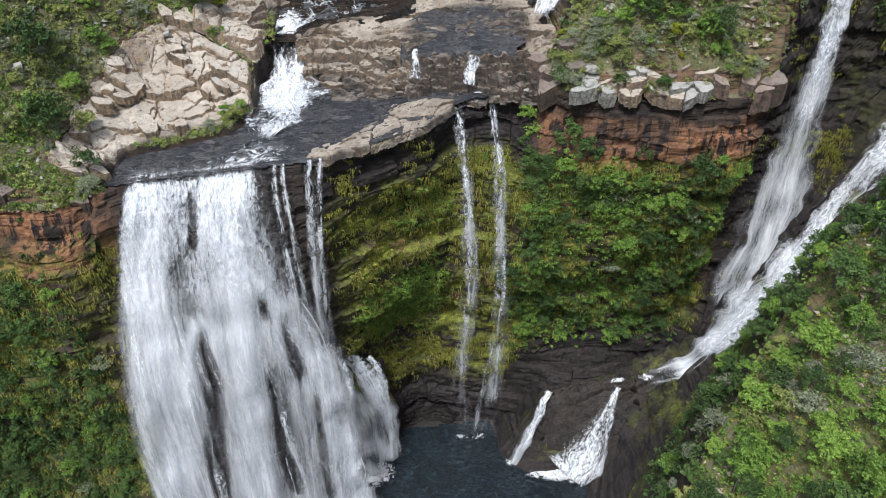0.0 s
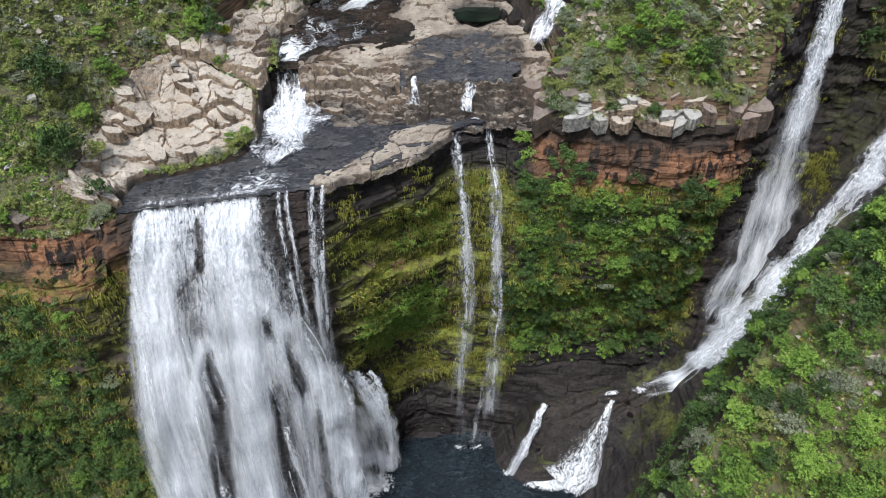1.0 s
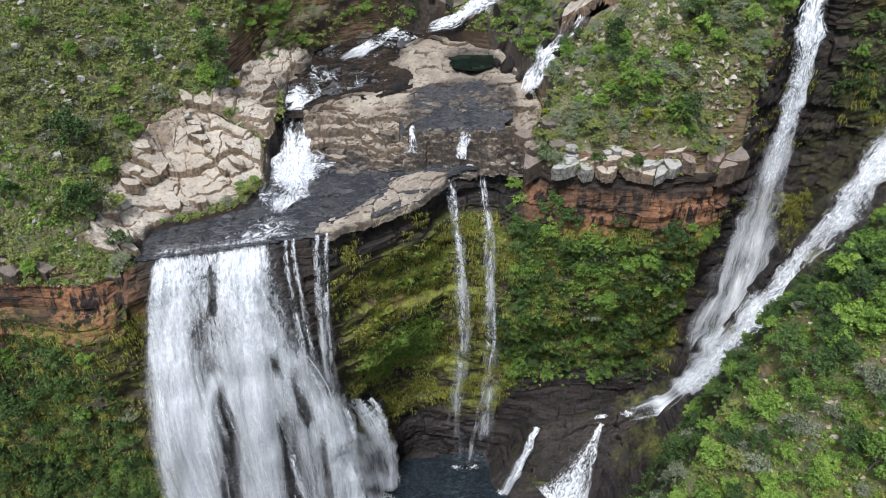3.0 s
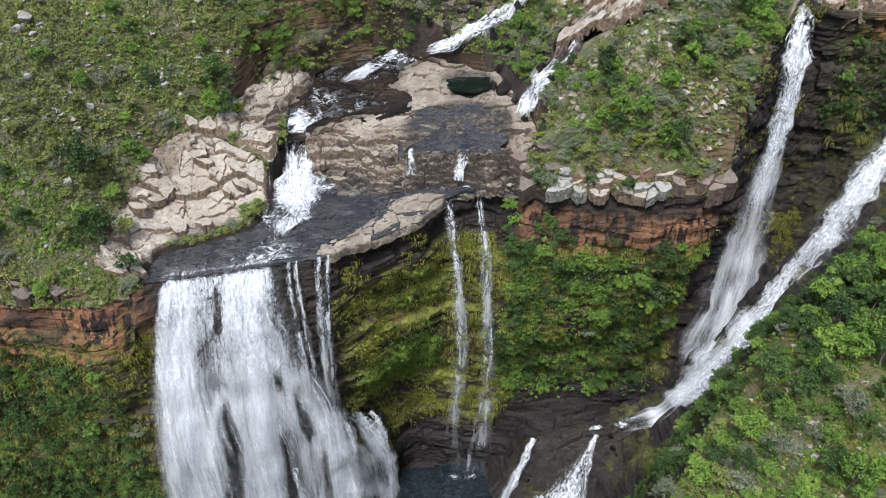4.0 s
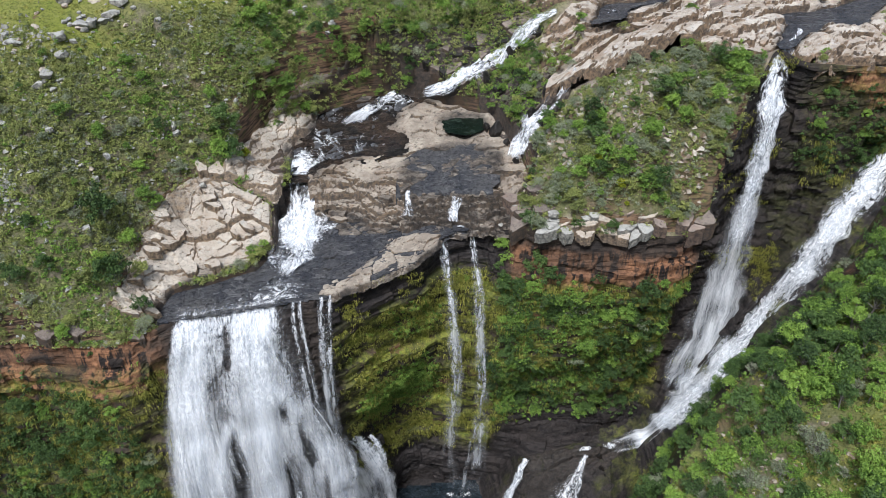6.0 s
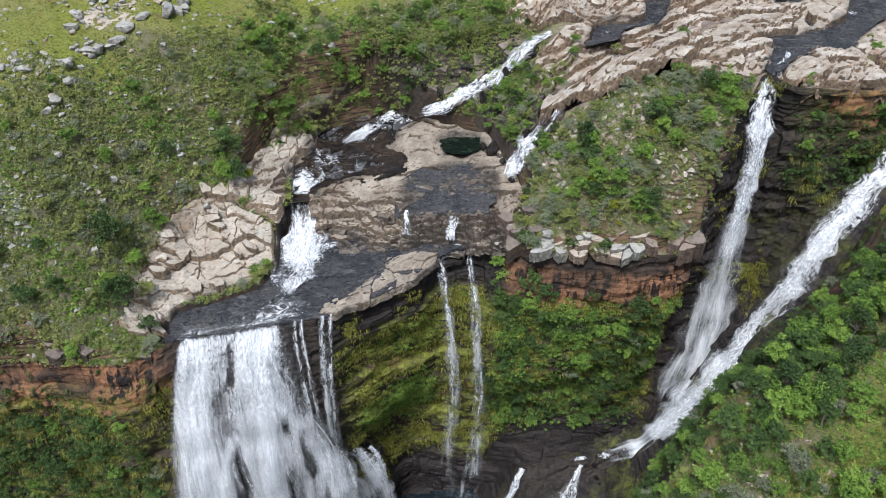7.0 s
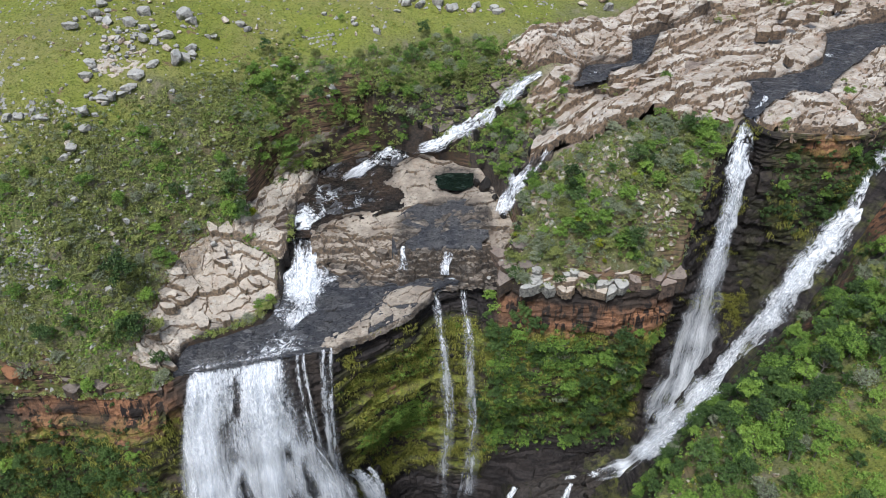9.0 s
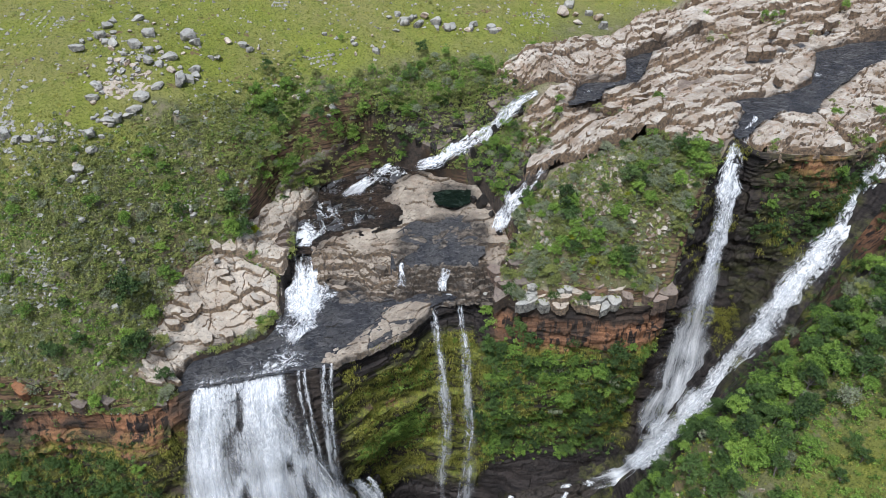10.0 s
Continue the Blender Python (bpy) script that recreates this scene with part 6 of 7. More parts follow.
def foliage_stuff(name, centres, radii, per, leaf, material, label, seed, category="shrubs", flat=0.8):
    r = np.random.default_rng(seed)
    k = len(centres)
    # three lobes a shrub, for an uneven outline
    lobes = np.repeat(centres, 3, 0) + r.normal(size=(k * 3, 3)) * np.repeat(radii, 3)[:, None] * (0.5, 0.5, 0.3)
    lr = np.repeat(radii, 3) * r.uniform(0.45, 0.85, k * 3)
    tone = np.repeat(r.random(k), 3)
    v, f_, t_ = leaf_quads(lobes, lr, max(2, per // 3), leaf, r, tone, flat, 0.35)
    return tagged(new(name, mesh_of(name, v, f_, material, {"tone": t_}, False)), label, category, kind="stuff")


def tree_proto(seed, material, label, radius, tall, leaf=0.3, leaves=720, bare=False, name="tree"):
    """A tree: tapered trunk with limbs, crown of leaf clumps. Built once at the origin."""
    r = np.random.default_rng(seed)
    top = tagged(new(name), label, name)
    vs, fs, base = [], [], 0

    def limb(p0, p1, r0, r1):
        nonlocal base
        p0, p1 = np.array(p0, float), np.array(p1, float)
        ax = (p1 - p0) / (np.linalg.norm(p1 - p0) + 1e-6)
        s1 = np.cross(ax, (0.3, 0.9, 0.1))
        s1 /= np.linalg.norm(s1)
        s2 = np.cross(ax, s1)
        for t_ in (0, 1):
            ctr = p0 + (p1 - p0) * t_
            rr = r0 + (r1 - r0) * t_
            vs.append(np.array([ctr + rr * (math.cos(a) * s1 + math.sin(a) * s2) for a in np.linspace(0, 2 * math.pi, 3, endpoint=False)]))
        fs.extend([(base + i, base + (i + 1) % 3, base + 3 + (i + 1) % 3, base + 3 + i) for i in range(3)])
        base += 6

    fork = np.array([r.normal() * 0.15, r.normal() * 0.15, tall * 0.45])
    limb((0, 0, -0.6), fork, 0.07 * radius + 0.05, 0.05 * radius + 0.03)
    lobes, lr = [], []
    n_lobes = int(r.integers(15, 21))
    for k in range(n_lobes):
        a, u = k * 2.4 + r.uniform(-0.4, 0.4), math.sqrt((k + 0.5) / n_lobes)
        tip = np.array([radius * 0.72 * u * math.cos(a) * r.uniform(0.8, 1.2), radius * 0.72 * u * math.sin(a) * r.uniform(0.8, 1.2), tall * (0.98 - 0.4 * u * u) + r.normal() * 0.12 * tall])
        if bare or k % 2 == 0:
            limb(fork, tip, 0.035 * radius + 0.02, 0.012)
        if bare:
            for _ in range(3):
                limb(tip * 0.8 + fork * 0.2, tip + r.normal(size=3) * radius * 0.3 + (0, 0, 0.2 * radius), 0.03, 0.012)
        lobes.append(tip), lr.append(radius * r.uniform(0.2, 0.38))
    part("trunk", mesh_of("trunk", np.concatenate(vs), np.array(fs), bark), top)
    v, f_, t_ = leaf_quads(np.array(lobes), np.array(lr), max(3, leaves // n_lobes), leaf, r, r.uniform(0, 0.25, n_lobes), 0.85, 0.25)
    part("crown", mesh_of("crown", v, f_, material, {"tone": t_, "own": np.ones(len(t_))}, False), top)
    return top


kinds = {
    "dark": [tree_proto(100 + k, leaf_dark, "dark green leafy tree on a steep slope", 2.3, 3.4 + 0.5 * k, 0.14, 1350) for k in range(4)],
    "green": [tree_proto(110 + k, leaf_green, "bright green leafy tree on a steep slope", 2.1, 2.8 + 0.5 * k, 0.13, 1350) for k in range(4)],
    "scrub": [tree_proto(120 + k, leaf_scrub, "olive green bushy shrub on a scrub slope", 1.6, 1.7 + 0.3 * k, 0.11, 1000, name="shrub") for k in range(3)],
    "grey": [tree_proto(130 + k, leaf_grey, "grey-green bush with pale bare twigs", 1.9, 2.2 + 0.4 * k, 0.115, 700, True, "shrub") for k in range(2)],
    "yellow": [tree_proto(140, leaf_yellow, "bright yellow-green flowering bush", 1.3, 1.6, 0.18, 500, name="shrub")],
}
used, planted, rest = set(), {"tree": 0, "shrub": 0}, {}
bushy = {"dark": "tree", "green": "tree", "scrub": "shrub", "grey": "shrub", "yellow": "shrub"}


def plant(kind, x, y, z, scale, group):
    """One more plant; past 290 of a sort its leaves join the thicket."""
    k = int(rng.integers(len(kinds[kind])))
    m = pose(x, y, z, rng.uniform(-8, 8), rng.uniform(-8, 8), rng.uniform(0, 360)) @ Matrix.Diagonal((scale, scale, scale * rng.uniform(0.8, 1.2), 1))
    proto = kinds[kind][k]
    if (kind, k) not in used:
        used.add((kind, k))
        ob = proto
        ob.matrix_basis = m
    elif planted[bushy[kind]] >= 290:
        rest.setdefault(kind, []).append((k, np.array(m)))
        return None
    else:
        loc, rot, sc = m.decompose()
        ob = copy_thing(proto, Matrix.LocRotScale(loc, rot, None))
        ob.scale = sc
    planted[bushy[kind]] += 1
    ob["group"] = group
    return ob


def grow_rest():
    for kind, places in rest.items():
        vs, ts = [], []
        for k, m in places:
            crown = [o for o in kinds[kind][k].children if o.name.startswith("crown")][0].data
            co = np.empty(len(crown.vertices) * 3, np.float32)
            crown.vertices.foreach_get("co", co)
            tone = np.empty(len(crown.vertices), np.float32)
            crown.attributes["tone"].data.foreach_get("value", tone)
            vs.append(co.reshape(-1, 3) @ m[:3, :3].T + m[:3, 3])
            ts.append(tone + 0.75 * rng.random())
        v = np.concatenate(vs)
        name = {"dark": "forest", "green": "thicket", "scrub": "scrub_thicket", "grey": "grey_thicket", "yellow": "yellow_thicket"}[kind]
        words = {"dark": "dark green forest on the cliffs and slopes", "green": "bright green thicket on the cliffs and slopes", "scrub": "olive scrub thicket on the slopes",
                 "grey": "grey-green twiggy thicket on the slopes", "yellow": "yellow-green bushes on the slopes"}[kind]
        tagged(new(name, mesh_of(name, v, np.arange(len(v)).reshape(-1, 3), [o for o in kinds[kind][0].children if o.name.startswith("crown")][0].data.materials[0], {"tone": np.concatenate(ts)}, False)), words, "bushes", kind="stuff")


def pick(xyz, weight, count, seed, apart=0.0):
    """Random places on a surface, by weight per vertex and area."""
    r = np.random.default_rng(seed)
    flatp, w = xyz.reshape(-1, 3), weight.ravel().astype(float)
    w = np.clip(w, 0, None)
    idx = r.choice(len(flatp), size=min(count * (6 if apart else 1), int((w > 0).sum())), replace=False, p=w / w.sum())
    if not apart:
        return flatp[idx], idx
    chosen = []
    for i in idx:
        if all(((flatp[i] - flatp[j]) ** 2).sum() > apart * apart for j in chosen):
            chosen.append(i)
            if len(chosen) == count:
                break
    return flatp[chosen], np.array(chosen)


def mix_kind(shares):
    names, p = list(shares), np.array(list(shares.values()), float)
    return names[int(rng.choice(len(names), p=p / p.sum()))]


top_xyz = np.stack([gx, gy, gz], -1)
cell = np.abs(np.gradient(gy, axis=0)) * np.abs(np.gradient(gx, axis=1))
water_free = (q["ledge"] < -0.5) & (q["slab"] < -0.5) & (q["river"] < -1) & (q["channel"] < -1) & (q["bank"] < 0.5) & (q["outcrop"] < 0.5)
view_x = (gx > -105) & (gx < 112) & (gy < 200)
patchy = fbm(gx, gy, gz * 0, 9, 4, 301)
hill = cell * water_free * (gx < -28) * view_x * smooth(116, 109, gz + 4 * patchy)
river_bank = cell * water_free * (gx > -40) * (gx < 22) * (gy > 128) * (gz < 111) * (gz > 90) * view_x * (inside(UP_RIVER, gx, gy) < -1) * (inside(RAPID, gx, gy) < -1)
prow = cell * np.where((inside(CRAG, gx, gy) > -0.2) | (inside(CORNER, gx, gy) > -0.2), 0.3, 1.0) * (gx > 17.5) * (gx < 62) * (gy < 131) * (gy < 124 + 0.1 * gx) * water_free * (q["shelf"] < 0.5)
grassland = cell * water_free * view_x * smooth(108, 114, gz) * (q["shelf"] < -1)
shelf_plants = cell * (q["shelf"] > -1) * (q["river"] < -1.5) * (q["channel"] < -1.5) * view_x * smooth(0.25, 0.5, patchy)

# on the spur
spur_xyz = np.stack([hx, hy, hz], -1)
s_cell = np.gradient(np.broadcast_to(reach[:, None], hx.shape), axis=0) * np.linalg.norm(np.gradient(np.stack([hx, hy], -1), axis=1), axis=-1)
s_view = (hx > 20) & (hx < 112) & (hy > 35)
s_patch = fbm(hx, hy, hx * 0, 10, 4, 310)
reach_g = np.broadcast_to(reach[:, None], hx.shape)
clear_ = smooth(9, 15, reach_g) * (1 - smooth(30, 40, reach_g)) * smooth(74, 84, hz)
woods = s_cell * s_view * np.clip(1.1 - 0.72 * clear_ + 0.5 * s_patch, 0, 1)
spots, _ = pick(spur_xyz, woods * (reach_g < 50), 560, 410, 1.5)
for p_ in spots:
    plant(mix_kind({"green": 4, "dark": 3, "grey": 2.2, "scrub": 1.5, "yellow": 0.12}), *p_, rng.uniform(0.5, 1.35), "spur trees")
for k in range(14):
    i, j = int(rng.integers(10, 40)), int(rng.integers(0, E_COLS))
    if s_view[i, j]:
        boulder(hx[i, j], hy[i, j], rng.uniform(0.6, 1.4), "pale boulder in the spur grass", hz[i, j], boulders[7 + k % 3], group="spur boulders")
down_xyz = np.stack([dx, dy, dz], -1)
spots, _ = pick(down_xyz, (dx > 25) * (dx < 100) * smooth(40, 62, dz) * np.where(dx > 62, 0.25 * (down[:, None] < 0.3), 1.0), 60, 411, 2.2)
for p_ in spots:
    plant(mix_kind({"green": 3, "dark": 4, "grey": 1}), *p_, rng.uniform(0.6, 1.1), "spur trees")

spots, _ = pick(top_xyz, hill * smooth(0.5, -0.3, patchy) * smooth(110, 96, gz), 70, 401, 2.2)
for p_ in spots:
    plant(mix_kind({"dark": 0.9, "green": 2, "scrub": 6, "grey": 3}), *p_, rng.uniform(0.45, 0.95), "hillside trees")
spots, _ = pick(top_xyz, hill, 230, 402, 1.4)
for p_ in spots:
    plant(mix_kind({"scrub": 6, "green": 1.4, "dark": 0.5, "grey": 3}), *p_, 0.3 + 0.6 * rng.random() ** 1.6, "hillside shrubs")
for x, y, k, s_ in ((-53.5, 88.5, "dark", 1.5), (-55.5, 96.5, "dark", 1.55), (-57, 87, "scrub", 1.4), (-50, 92.5, "scrub", 1.3), (-37.5, 116.5, "dark", 1.3), (-40, 115, "green", 1.1), (-36, 118.6, "yellow", 0.9), (-38.5, 120, "dark", 1.3), (-36.4, 114.2, "green", 0.8),
                    (-31.6, 100.6, "scrub", 0.95), (-32.8, 101.6, "green", 0.75), (-30.6, 103.2, "scrub", 0.6), (-41, 119, "scrub", 1.4)):
    plant(k, x, y, ground_at(x, y) + 0.2, s_, "bank trees")
spots, _ = pick(top_xyz, river_bank, 75, 403, 2.0)
for p_ in spots:
    plant(mix_kind({"dark": 1.2, "green": 3, "grey": 3, "scrub": 3}), *p_, rng.uniform(0.45, 1.0), "river bank trees")
spots, _ = pick(top_xyz, prow * np.clip(0.5 + 1.5 * fbm(gx, gy, gz * 0, 5, 3, 333), 0.06, 1), 330, 404, 0.9)
for p_ in spots:
    plant(mix_kind({"green": 1.7, "grey": 4.5, "scrub": 4, "dark": 0.9, "yellow": 0.12}), *p_, 0.35 + 0.85 * rng.random() ** 1.6, "prow shrubs")
spots, _ = pick(top_xyz, shelf_plants, 70, 405, 2.0)
for p_ in spots:
    plant(mix_kind({"scrub": 3, "green": 2, "grey": 1}), *p_, rng.uniform(0.4, 0.8), "shelf shrubs")
spots, _ = pick(top_xyz, grassland * smooth(0.3, 0.6, patchy), 26, 406, 4.0)
for p_ in spots:
    plant(mix_kind({"scrub": 3, "green": 1}), *p_, rng.uniform(0.35, 0.6), "plateau shrubs")

# on the gorge walls
w_area = np.linalg.norm(np.gradient(wall, axis=1), axis=-1) * np.linalg.norm(np.gradient(wall, axis=0), axis=-1)
wx, wy, wz = wall[..., 0], wall[..., 1], wall[..., 2]
w_patch = fbm(wx, wy, wz, 8, 4, 320)
mid_wood = w_area * smooth(12, 17, wx) * (1 - smooth(47, 51, wx)) * smooth(20, 30, wz) * (1 - smooth(68, 73, wz)) * np.clip(0.75 + 1.2 * w_patch, 0.03, 1)
left_wood = w_area * (wx > -88) * (1 - smooth(-53, -49, wx + 0.08 * (wz - 40))) * smooth(2, 10, wz) * (1 - 0.88 * smooth(66, 72, wz)) * (wz < 79) * np.clip(0.7 + w_patch, 0.05, 1)
right_wood = w_area * smooth(70, 73, wx) * (1 - smooth(96, 102, wx)) * smooth(84, 92, wz) * (1 - smooth(104, 108, wz))
for weight, count, seed, shares, lo, hi, grp, apart in ((mid_wood, 150, 420, {"dark": 4, "green": 5, "grey": 1}, 0.45, 1.4, "cliff trees", 1.9), (left_wood, 125, 421, {"dark": 8, "green": 1.6, "grey": 0.3}, 0.6, 1.2, "cliff trees", 2.1),
                                                        (right_wood, 34, 422, {"dark": 4, "green": 2, "scrub": 1}, 0.45, 0.9, "cliff trees", 1.8)):
    spots, idx = pick(wall, weight, count, seed, apart)
    for p_, i in zip(spots, idx):
        o = wall_out.reshape(-1, 3)[i]
        plant(mix_kind(shares), p_[0] + o[0] * 0.2, p_[1] + o[1] * 0.2, p_[2] - 0.3, rng.uniform(lo, hi), grp)
for x, y, z, k, s_ in ((13.5, 108.5, 76, "green", 0.9), (15, 107.5, 73, "green", 1.0), (20.5, 105, 72, "dark", 1.2), (24, 103, 71, "dark", 1.1), (14.5, 105.5, 69, "green", 0.8), (18, 104.5, 67, "green", 1.0)):
    plant(k, x, y, z, s_, "cliff trees")
for x, y, z, k, s_ in ((-5.5, 145.6, 91.5, "green", 0.8), (-4.6, 145.8, 95, "dark", 0.9), (-3, 146.4, 98.6, "grey", 0.9), (-2, 146.8, 95, "green", 0.9), (-5.6, 146, 99.5, "scrub", 1.0), (-0.4, 147.6, 98, "dark", 0.8), (-4, 146.4, 103, "green", 0.9), (-1.6, 147.6, 103.5, "grey", 0.9),
                       (11, 142, 91, "scrub", 0.6), (12.6, 138.6, 90.6, "green", 0.55), (16, 133, 91, "scrub", 0.7), (9.6, 144.4, 92, "green", 0.6)):
    plant(k, x, y, z, s_, "river bank trees")
scarp = np.array([(-36, 129, 92, 108), (-30, 134, 90, 107), (-24.6, 139.2, 90, 108), (-15, 145.8, 90, 110), (-7, 147, 91, 110), (1, 149.8, 93, 109), (11, 152.6, 98, 109), (19, 156.5, 102, 110)])
for _ in range(120):
    x, y, z0, z1 = spline(scarp, np.array([rng.uniform(0, 7)]))[0]
    h = rng.random() ** 1.2
    plant(mix_kind({"dark": 0.8, "green": 4.2, "grey": 2.6, "scrub": 3}), x + rng.normal() * 0.4, y - 0.3 + 0.9 * h, z0 + (z1 - z0) * h - 1.2, rng.uniform(0.4, 0.95), "river bank trees")
grow_rest()
for lst in kinds.values():
    for ob in lst:
        if ob.matrix_basis.translation.length < 0.01:
            for o in (*ob.children_recursive, ob):
                bpy.data.objects.remove(o)

# undergrowth, uncounted
r_s = np.random.default_rng(77)


def undergrowth(name, xyz, weight, count, size, per, leaf, material, label, seed, lift=0.2, out_=None):
    p_, idx = pick(xyz, weight, count, seed)
    if out_ is not None:
        p_ = p_ + out_.reshape(-1, 3)[idx] * 0.25
    rad = r_s.uniform(*size, len(p_))
    foliage_stuff(name, p_ + (0, 0, lift), rad, per, leaf, material, label, seed + 1)


undergrowth("scrub", top_xyz, hill * np.clip(0.8 - patchy, 0.15, 1.5), 4200, (0.4, 0.9), 47, 0.139, leaf_scrub, "low olive scrub covering the hillside", 501)
undergrowth("bushes", top_xyz, hill * np.clip(0.2 + patchy * 1.5, 0.02, 1), 1500, (0.35, 0.8), 47, 0.139, leaf_green, "low bright green bushes on the hillside", 503)
undergrowth("heath", top_xyz, hill * np.clip(0.3 - patchy, 0.02, 1), 900, (0.4, 0.8), 42, 0.123, leaf_grey, "grey heath on the hillside", 505)
undergrowth("river_undergrowth", top_xyz, river_bank, 700, (0.4, 0.9), 52, 0.13, leaf_green, "green undergrowth along the river bank", 507)
steep_bank = cell * water_free * (gx > -45) * (gx < 26) * (gy > 126) * (gy < 160) * (gz > 89) * (gz < 112) * smooth(0.5, 0.9, slope_n)
undergrowth("scarp_undergrowth", top_xyz, steep_bank, 400, (0.5, 1.0), 52, 0.13, leaf_green, "green undergrowth on the river scarp", 531, 0.2)
undergrowth("scarp_bushes", top_xyz, steep_bank, 900, (0.4, 0.9), 52, 0.15, leaf_scrub, "olive bushes on the river scarp", 533, 0.3)
undergrowth("prow_undergrowth", top_xyz, prow, 1400, (0.3, 0.8), 47, 0.131, leaf_scrub, "low scrub on the prow", 509)
undergrowth("prow_heath", top_xyz, prow, 700, (0.3, 0.8), 47, 0.13, leaf_grey, "grey heath on the prow", 535)
undergrowth("prow_bushes", top_xyz, prow, 240, (0.3, 0.7), 47, 0.139, leaf_green, "low green bushes on the prow", 511)
undergrowth("plateau_tufts", top_xyz, grassland, 2600, (0.2, 0.45), 31, 0.115, blade_green, "grass tussocks on the plateau", 513, 0.0)
undergrowth("shelf_tufts", top_xyz, shelf_plants, 420, (0.25, 0.6), 42, 0.123, leaf_scrub, "small plants in rock joints", 515, 0.4)
undergrowth("spur_undergrowth", spur_xyz, (0.35 * s_cell * s_view + 0.65 * woods) * (reach_g < 55), 4000, (0.35, 0.9), 50, 0.14, leaf_green, "green undergrowth on the spur", 517)
undergrowth("spur_tufts", spur_xyz, s_cell * s_view * (reach_g < 60), 2800, (0.25, 0.55), 35, 0.131, blade_green, "long grass on the spur", 519, 0.0)
undergrowth("spur_creepers", down_xyz, (dx > 25) * (dx < 105) * smooth(15, 40, dz) * np.where(dx > 62, 0.2, 1.0), 700, (0.4, 1.0), 47, 0.164, leaf_dark, "undergrowth on the ravine side", 521)
undergrowth("cliff_undergrowth", wall, mid_wood, 800, (0.4, 1.1), 57, 0.164, leaf_dark, "dark undergrowth clinging to the cliff", 523, 0.0, wall_out)
undergrowth("cliff_bushes", wall, mid_wood * smooth(44, 24, wx), 800, (0.35, 0.8), 63, 0.139, leaf_green, "green bushes clinging to the cliff", 525, 0.0, wall_out)
undergrowth("left_cliff_undergrowth", wall, left_wood, 1500, (0.5, 1.2), 52, 0.180, leaf_dark, "dark undergrowth below the rust cliff", 527, 0.0, wall_out)
undergrowth("right_cliff_undergrowth", wall, right_wood, 420, (0.4, 0.9), 63, 0.139, leaf_dark, "undergrowth under the right cliff edge", 529, 0.0, wall_out)


def hanging_grass(name, weight, count, length, material, label, seed, per=11):
    """Tufts of thin blades that hang from the wall's ledges like thatch."""
    r = np.random.default_rng(seed)
    p_, idx = pick(wall, weight, count, seed)
    count = len(p_)
    o = wall_out.reshape(-1, 3)[idx]
    base_ = np.repeat(p_, per, 0) + r.normal(size=(count * per, 3)) * (0.4, 0.25, 0.14)
    od = np.repeat(o, per, 0)
    ln = (np.repeat(r.uniform(*length, count), per) * r.uniform(0.6, 1.3, count * per))[:, None]
    side_ = np.cross(od, (0, 0, 1.0))
    fan = r.normal(size=(count * per, 1)) * 0.16
    root = base_ + od * 0.12
    mid_ = base_ + od * ln * 0.5 + side_ * fan * ln + (0, 0, 1) * ln * 0.12
    tip = base_ + od * ln * 0.55 + side_ * fan * ln * 1.5 - (0, 0, 1) * ln * 0.8
    w_ = side_ * r.uniform(0.03, 0.075, (count * per, 1)) + r.normal(size=(count * per, 3)) * 0.015
    v = np.stack([root - w_, root + w_, mid_ + w_, mid_ - w_, tip], 1).reshape(-1, 3)
    k = np.arange(count * per)[:, None] * 5
    f_ = np.concatenate([k + np.array([[0, 1, 2]]), k + np.array([[0, 2, 3]]), k + np.array([[3, 2, 4]])])
    tone = np.repeat(np.repeat(r.random(count), per), 5)
    return tagged(new(name, mesh_of(name, v, f_, material, {"tone": tone}, False)), label, "grass", kind="stuff")


ledgy = np.clip(0.35 + nrm[..., 2], 0.15, 1.2)
moss_w = w_area * moss * ledgy * np.clip(0.4 + 1.4 * fbm(wx, wy, wz, 6, 4, 330), 0, 1.4)
hanging_grass("hanging_grass", moss_w * (wx < 53) * (1 + smooth(14, 6, wx)) * (wz < 72), 13000, (0.4, 1.1), blade_green, "yellow-green grass hanging from wet rock ledges", 601, 8)
hanging_grass("ferns", moss_w * (wx < 53) * smooth(28, 40, wz), 1800, (0.4, 0.9), leaf_green, "green ferns on the wet cliff", 603)
hanging_grass("ravine_grass", w_area * smooth(54, 58, wx) * (wx < 100) * smooth(20, 40, wz) * np.clip(2.2 * fbm(wx, wy, wz, 6, 4, 331) - 0.2, 0, 1), 900, (0.4, 1.0), blade_green, "grass tufts on the dark ravine wall", 605)
hanging_grass("rim_grass", w_area * smooth(-19, -15, wx) * (wx < 2) * smooth(70, 74, wz) * np.clip(fbm(wx, wy, wz, 5, 4, 332), 0, 1), 110, (0.4, 1.0), blade_green, "grass tufts under the wet lip", 607)


creeper = w_area * smooth(-16, -12, wx) * smooth(2, -2, wx) * np.maximum(np.exp(-((wz - 40) / 6.5) ** 2), 0.4 * np.exp(-((wz - 64) / 4) ** 2) * smooth(-9, -5, wx)) * np.clip(0.55 + 1.5 * w_patch, 0, 1)
undergrowth("creepers", wall, creeper, 1300, (0.3, 0.7), 60, 0.11, leaf_green, "bright green creepers on the mossy cliff", 541, 0.0, wall_out)


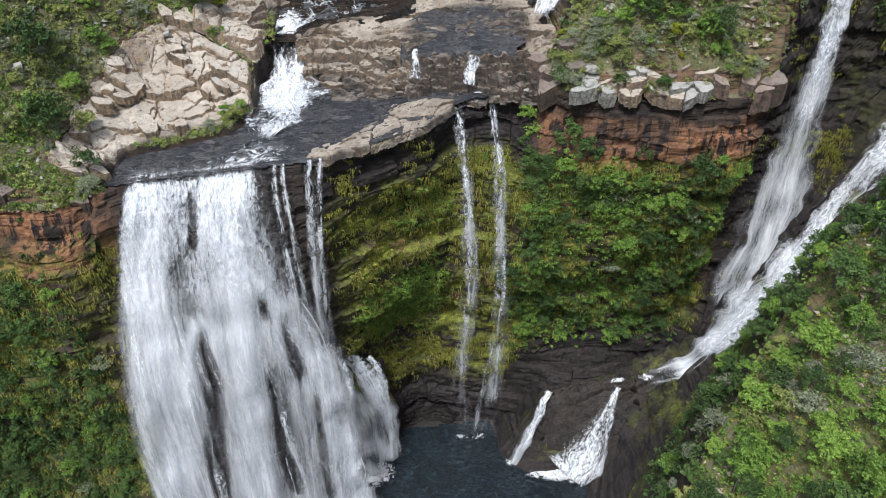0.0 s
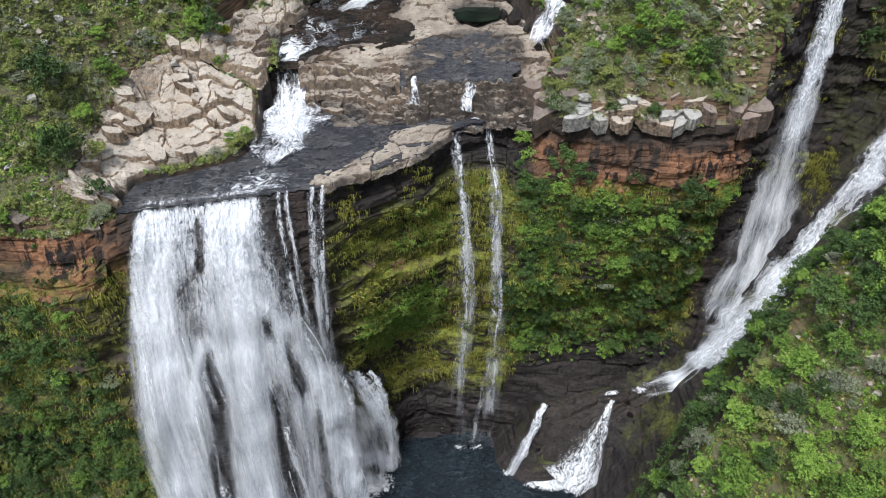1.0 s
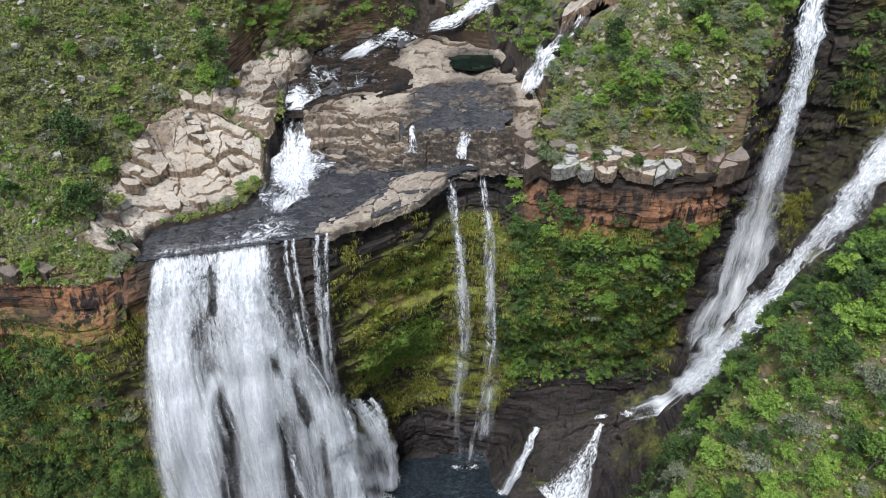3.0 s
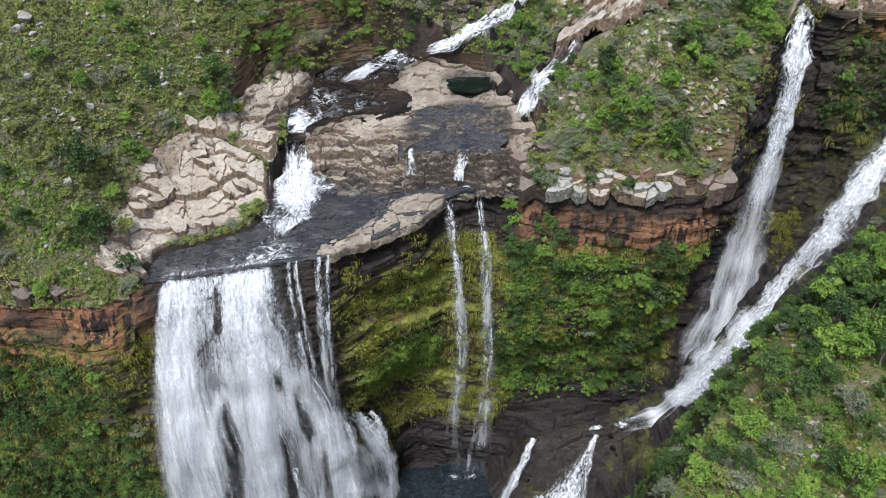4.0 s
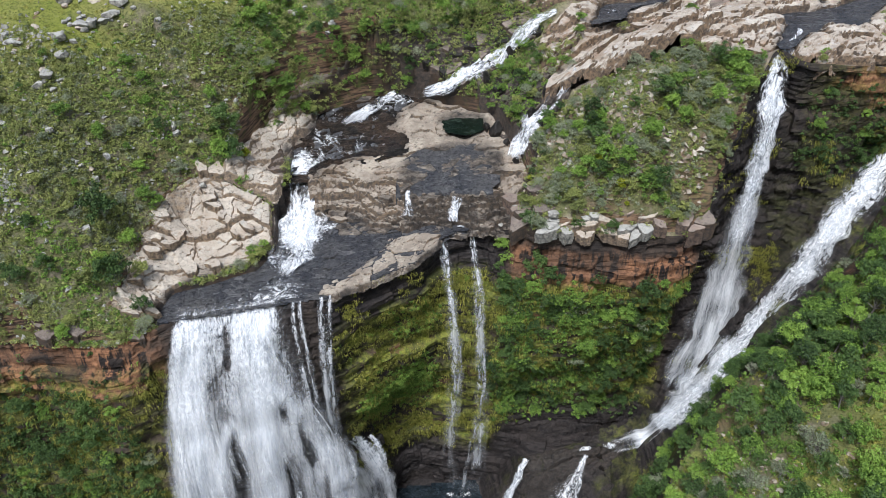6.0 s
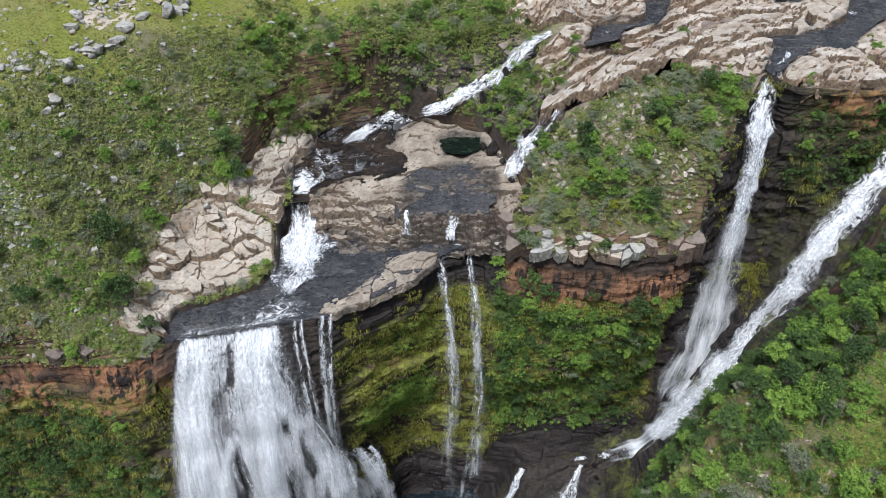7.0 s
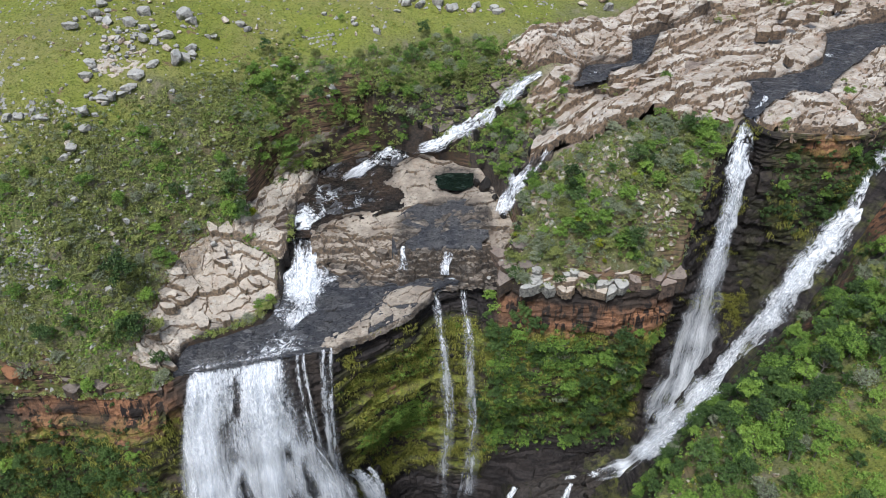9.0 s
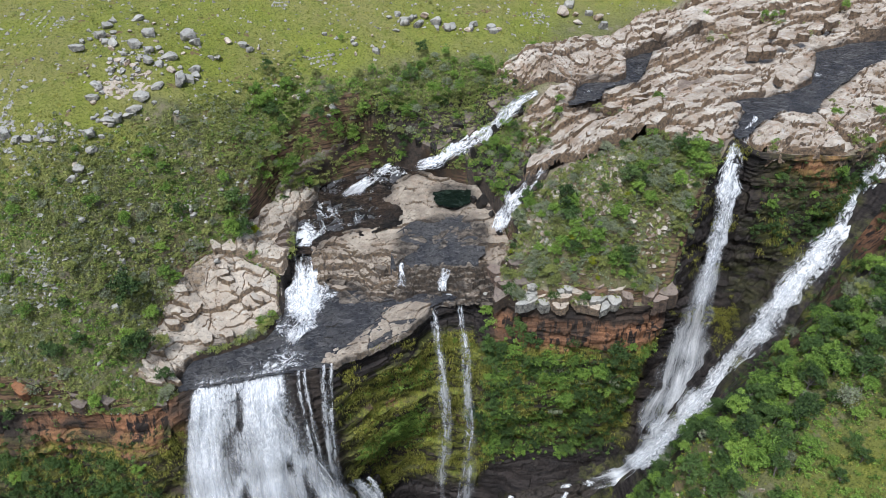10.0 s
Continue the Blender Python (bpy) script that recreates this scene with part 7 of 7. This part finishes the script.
def pebbles(name, xyz, weight, count, size, material, label, seed):
    """Small stones half sunk in the ground, uncounted."""
    r = np.random.default_rng(seed)
    p_, _ = pick(xyz, weight, count, seed)
    n_ = len(p_)
    ring = np.array([(1, 0, 0), (0.4, 0.9, 0), (-0.7, 0.7, 0), (-0.9, -0.3, 0), (0.1, -1, 0), (0.3, 0.2, 0.75), (-0.3, -0.2, 0.6)])
    v = ring[None] * (1 + 0.45 * r.normal(size=(n_, 7, 3))) * (r.uniform(*size, n_)[:, None, None])
    a = r.uniform(0, 6.28, n_)
    rot = np.stack([np.stack([np.cos(a), -np.sin(a)], -1), np.stack([np.sin(a), np.cos(a)], -1)], 1)
    v[..., :2] = np.einsum("nij,nkj->nki", rot, v[..., :2])
    v = v + p_[:, None] - (0, 0, 0.04)
    f_ = np.array([(0, 1, 5), (1, 2, 5), (2, 6, 5), (2, 3, 6), (3, 4, 6), (4, 0, 5), (4, 5, 6)])
    faces = (np.arange(n_)[:, None, None] * 7 + f_[None]).reshape(-1, 3)
    return tagged(new(name, mesh_of(name, v.reshape(-1, 3), faces, material, None, False)), label, "stones", kind="stuff")


stone_belt = smooth(0.15, 0.5, fbm(gx, gy, gz * 0, 12, 4, 341)) ** 2 + 0.03
pebbles("stones", top_xyz, grassland * stone_belt, 2200, (0.15, 0.55), rock_grey, "grey stones scattered in the grass", 701)
pebbles("hill_stones", top_xyz, hill * stone_belt, 1400, (0.15, 0.55), rock_grey, "grey stones among the scrub", 703)
pebbles("prow_stones", top_xyz, prow * np.clip(0.4 - 1.4 * fbm(gx, gy, gz * 0, 5, 3, 333), 0.05, 1), 480, (0.2, 0.8), rock_shelves, "pale stones among the prow shrubs", 705)
pebbles("spur_stones", spur_xyz, s_cell * s_view * (reach_g < 50) * smooth(0.0, 0.4, s_patch), 700, (0.15, 0.5), rock_pale, "pale stones on the spur", 707)
scarp_s = rng.uniform(0, 7, 900)
scarp_p = spline(scarp, scarp_s)
scarp_h = rng.random(900) ** 1.2
foliage_stuff("scarp_undergrowth", np.column_stack([scarp_p[:, 0], scarp_p[:, 1] - 0.3 + 0.8 * scarp_h, scarp_p[:, 2] + (scarp_p[:, 3] - scarp_p[:, 2]) * scarp_h]), rng.uniform(0.3, 0.8, 900), 48, 0.12, leaf_scrub, "olive undergrowth hanging on the river scarp", 709)
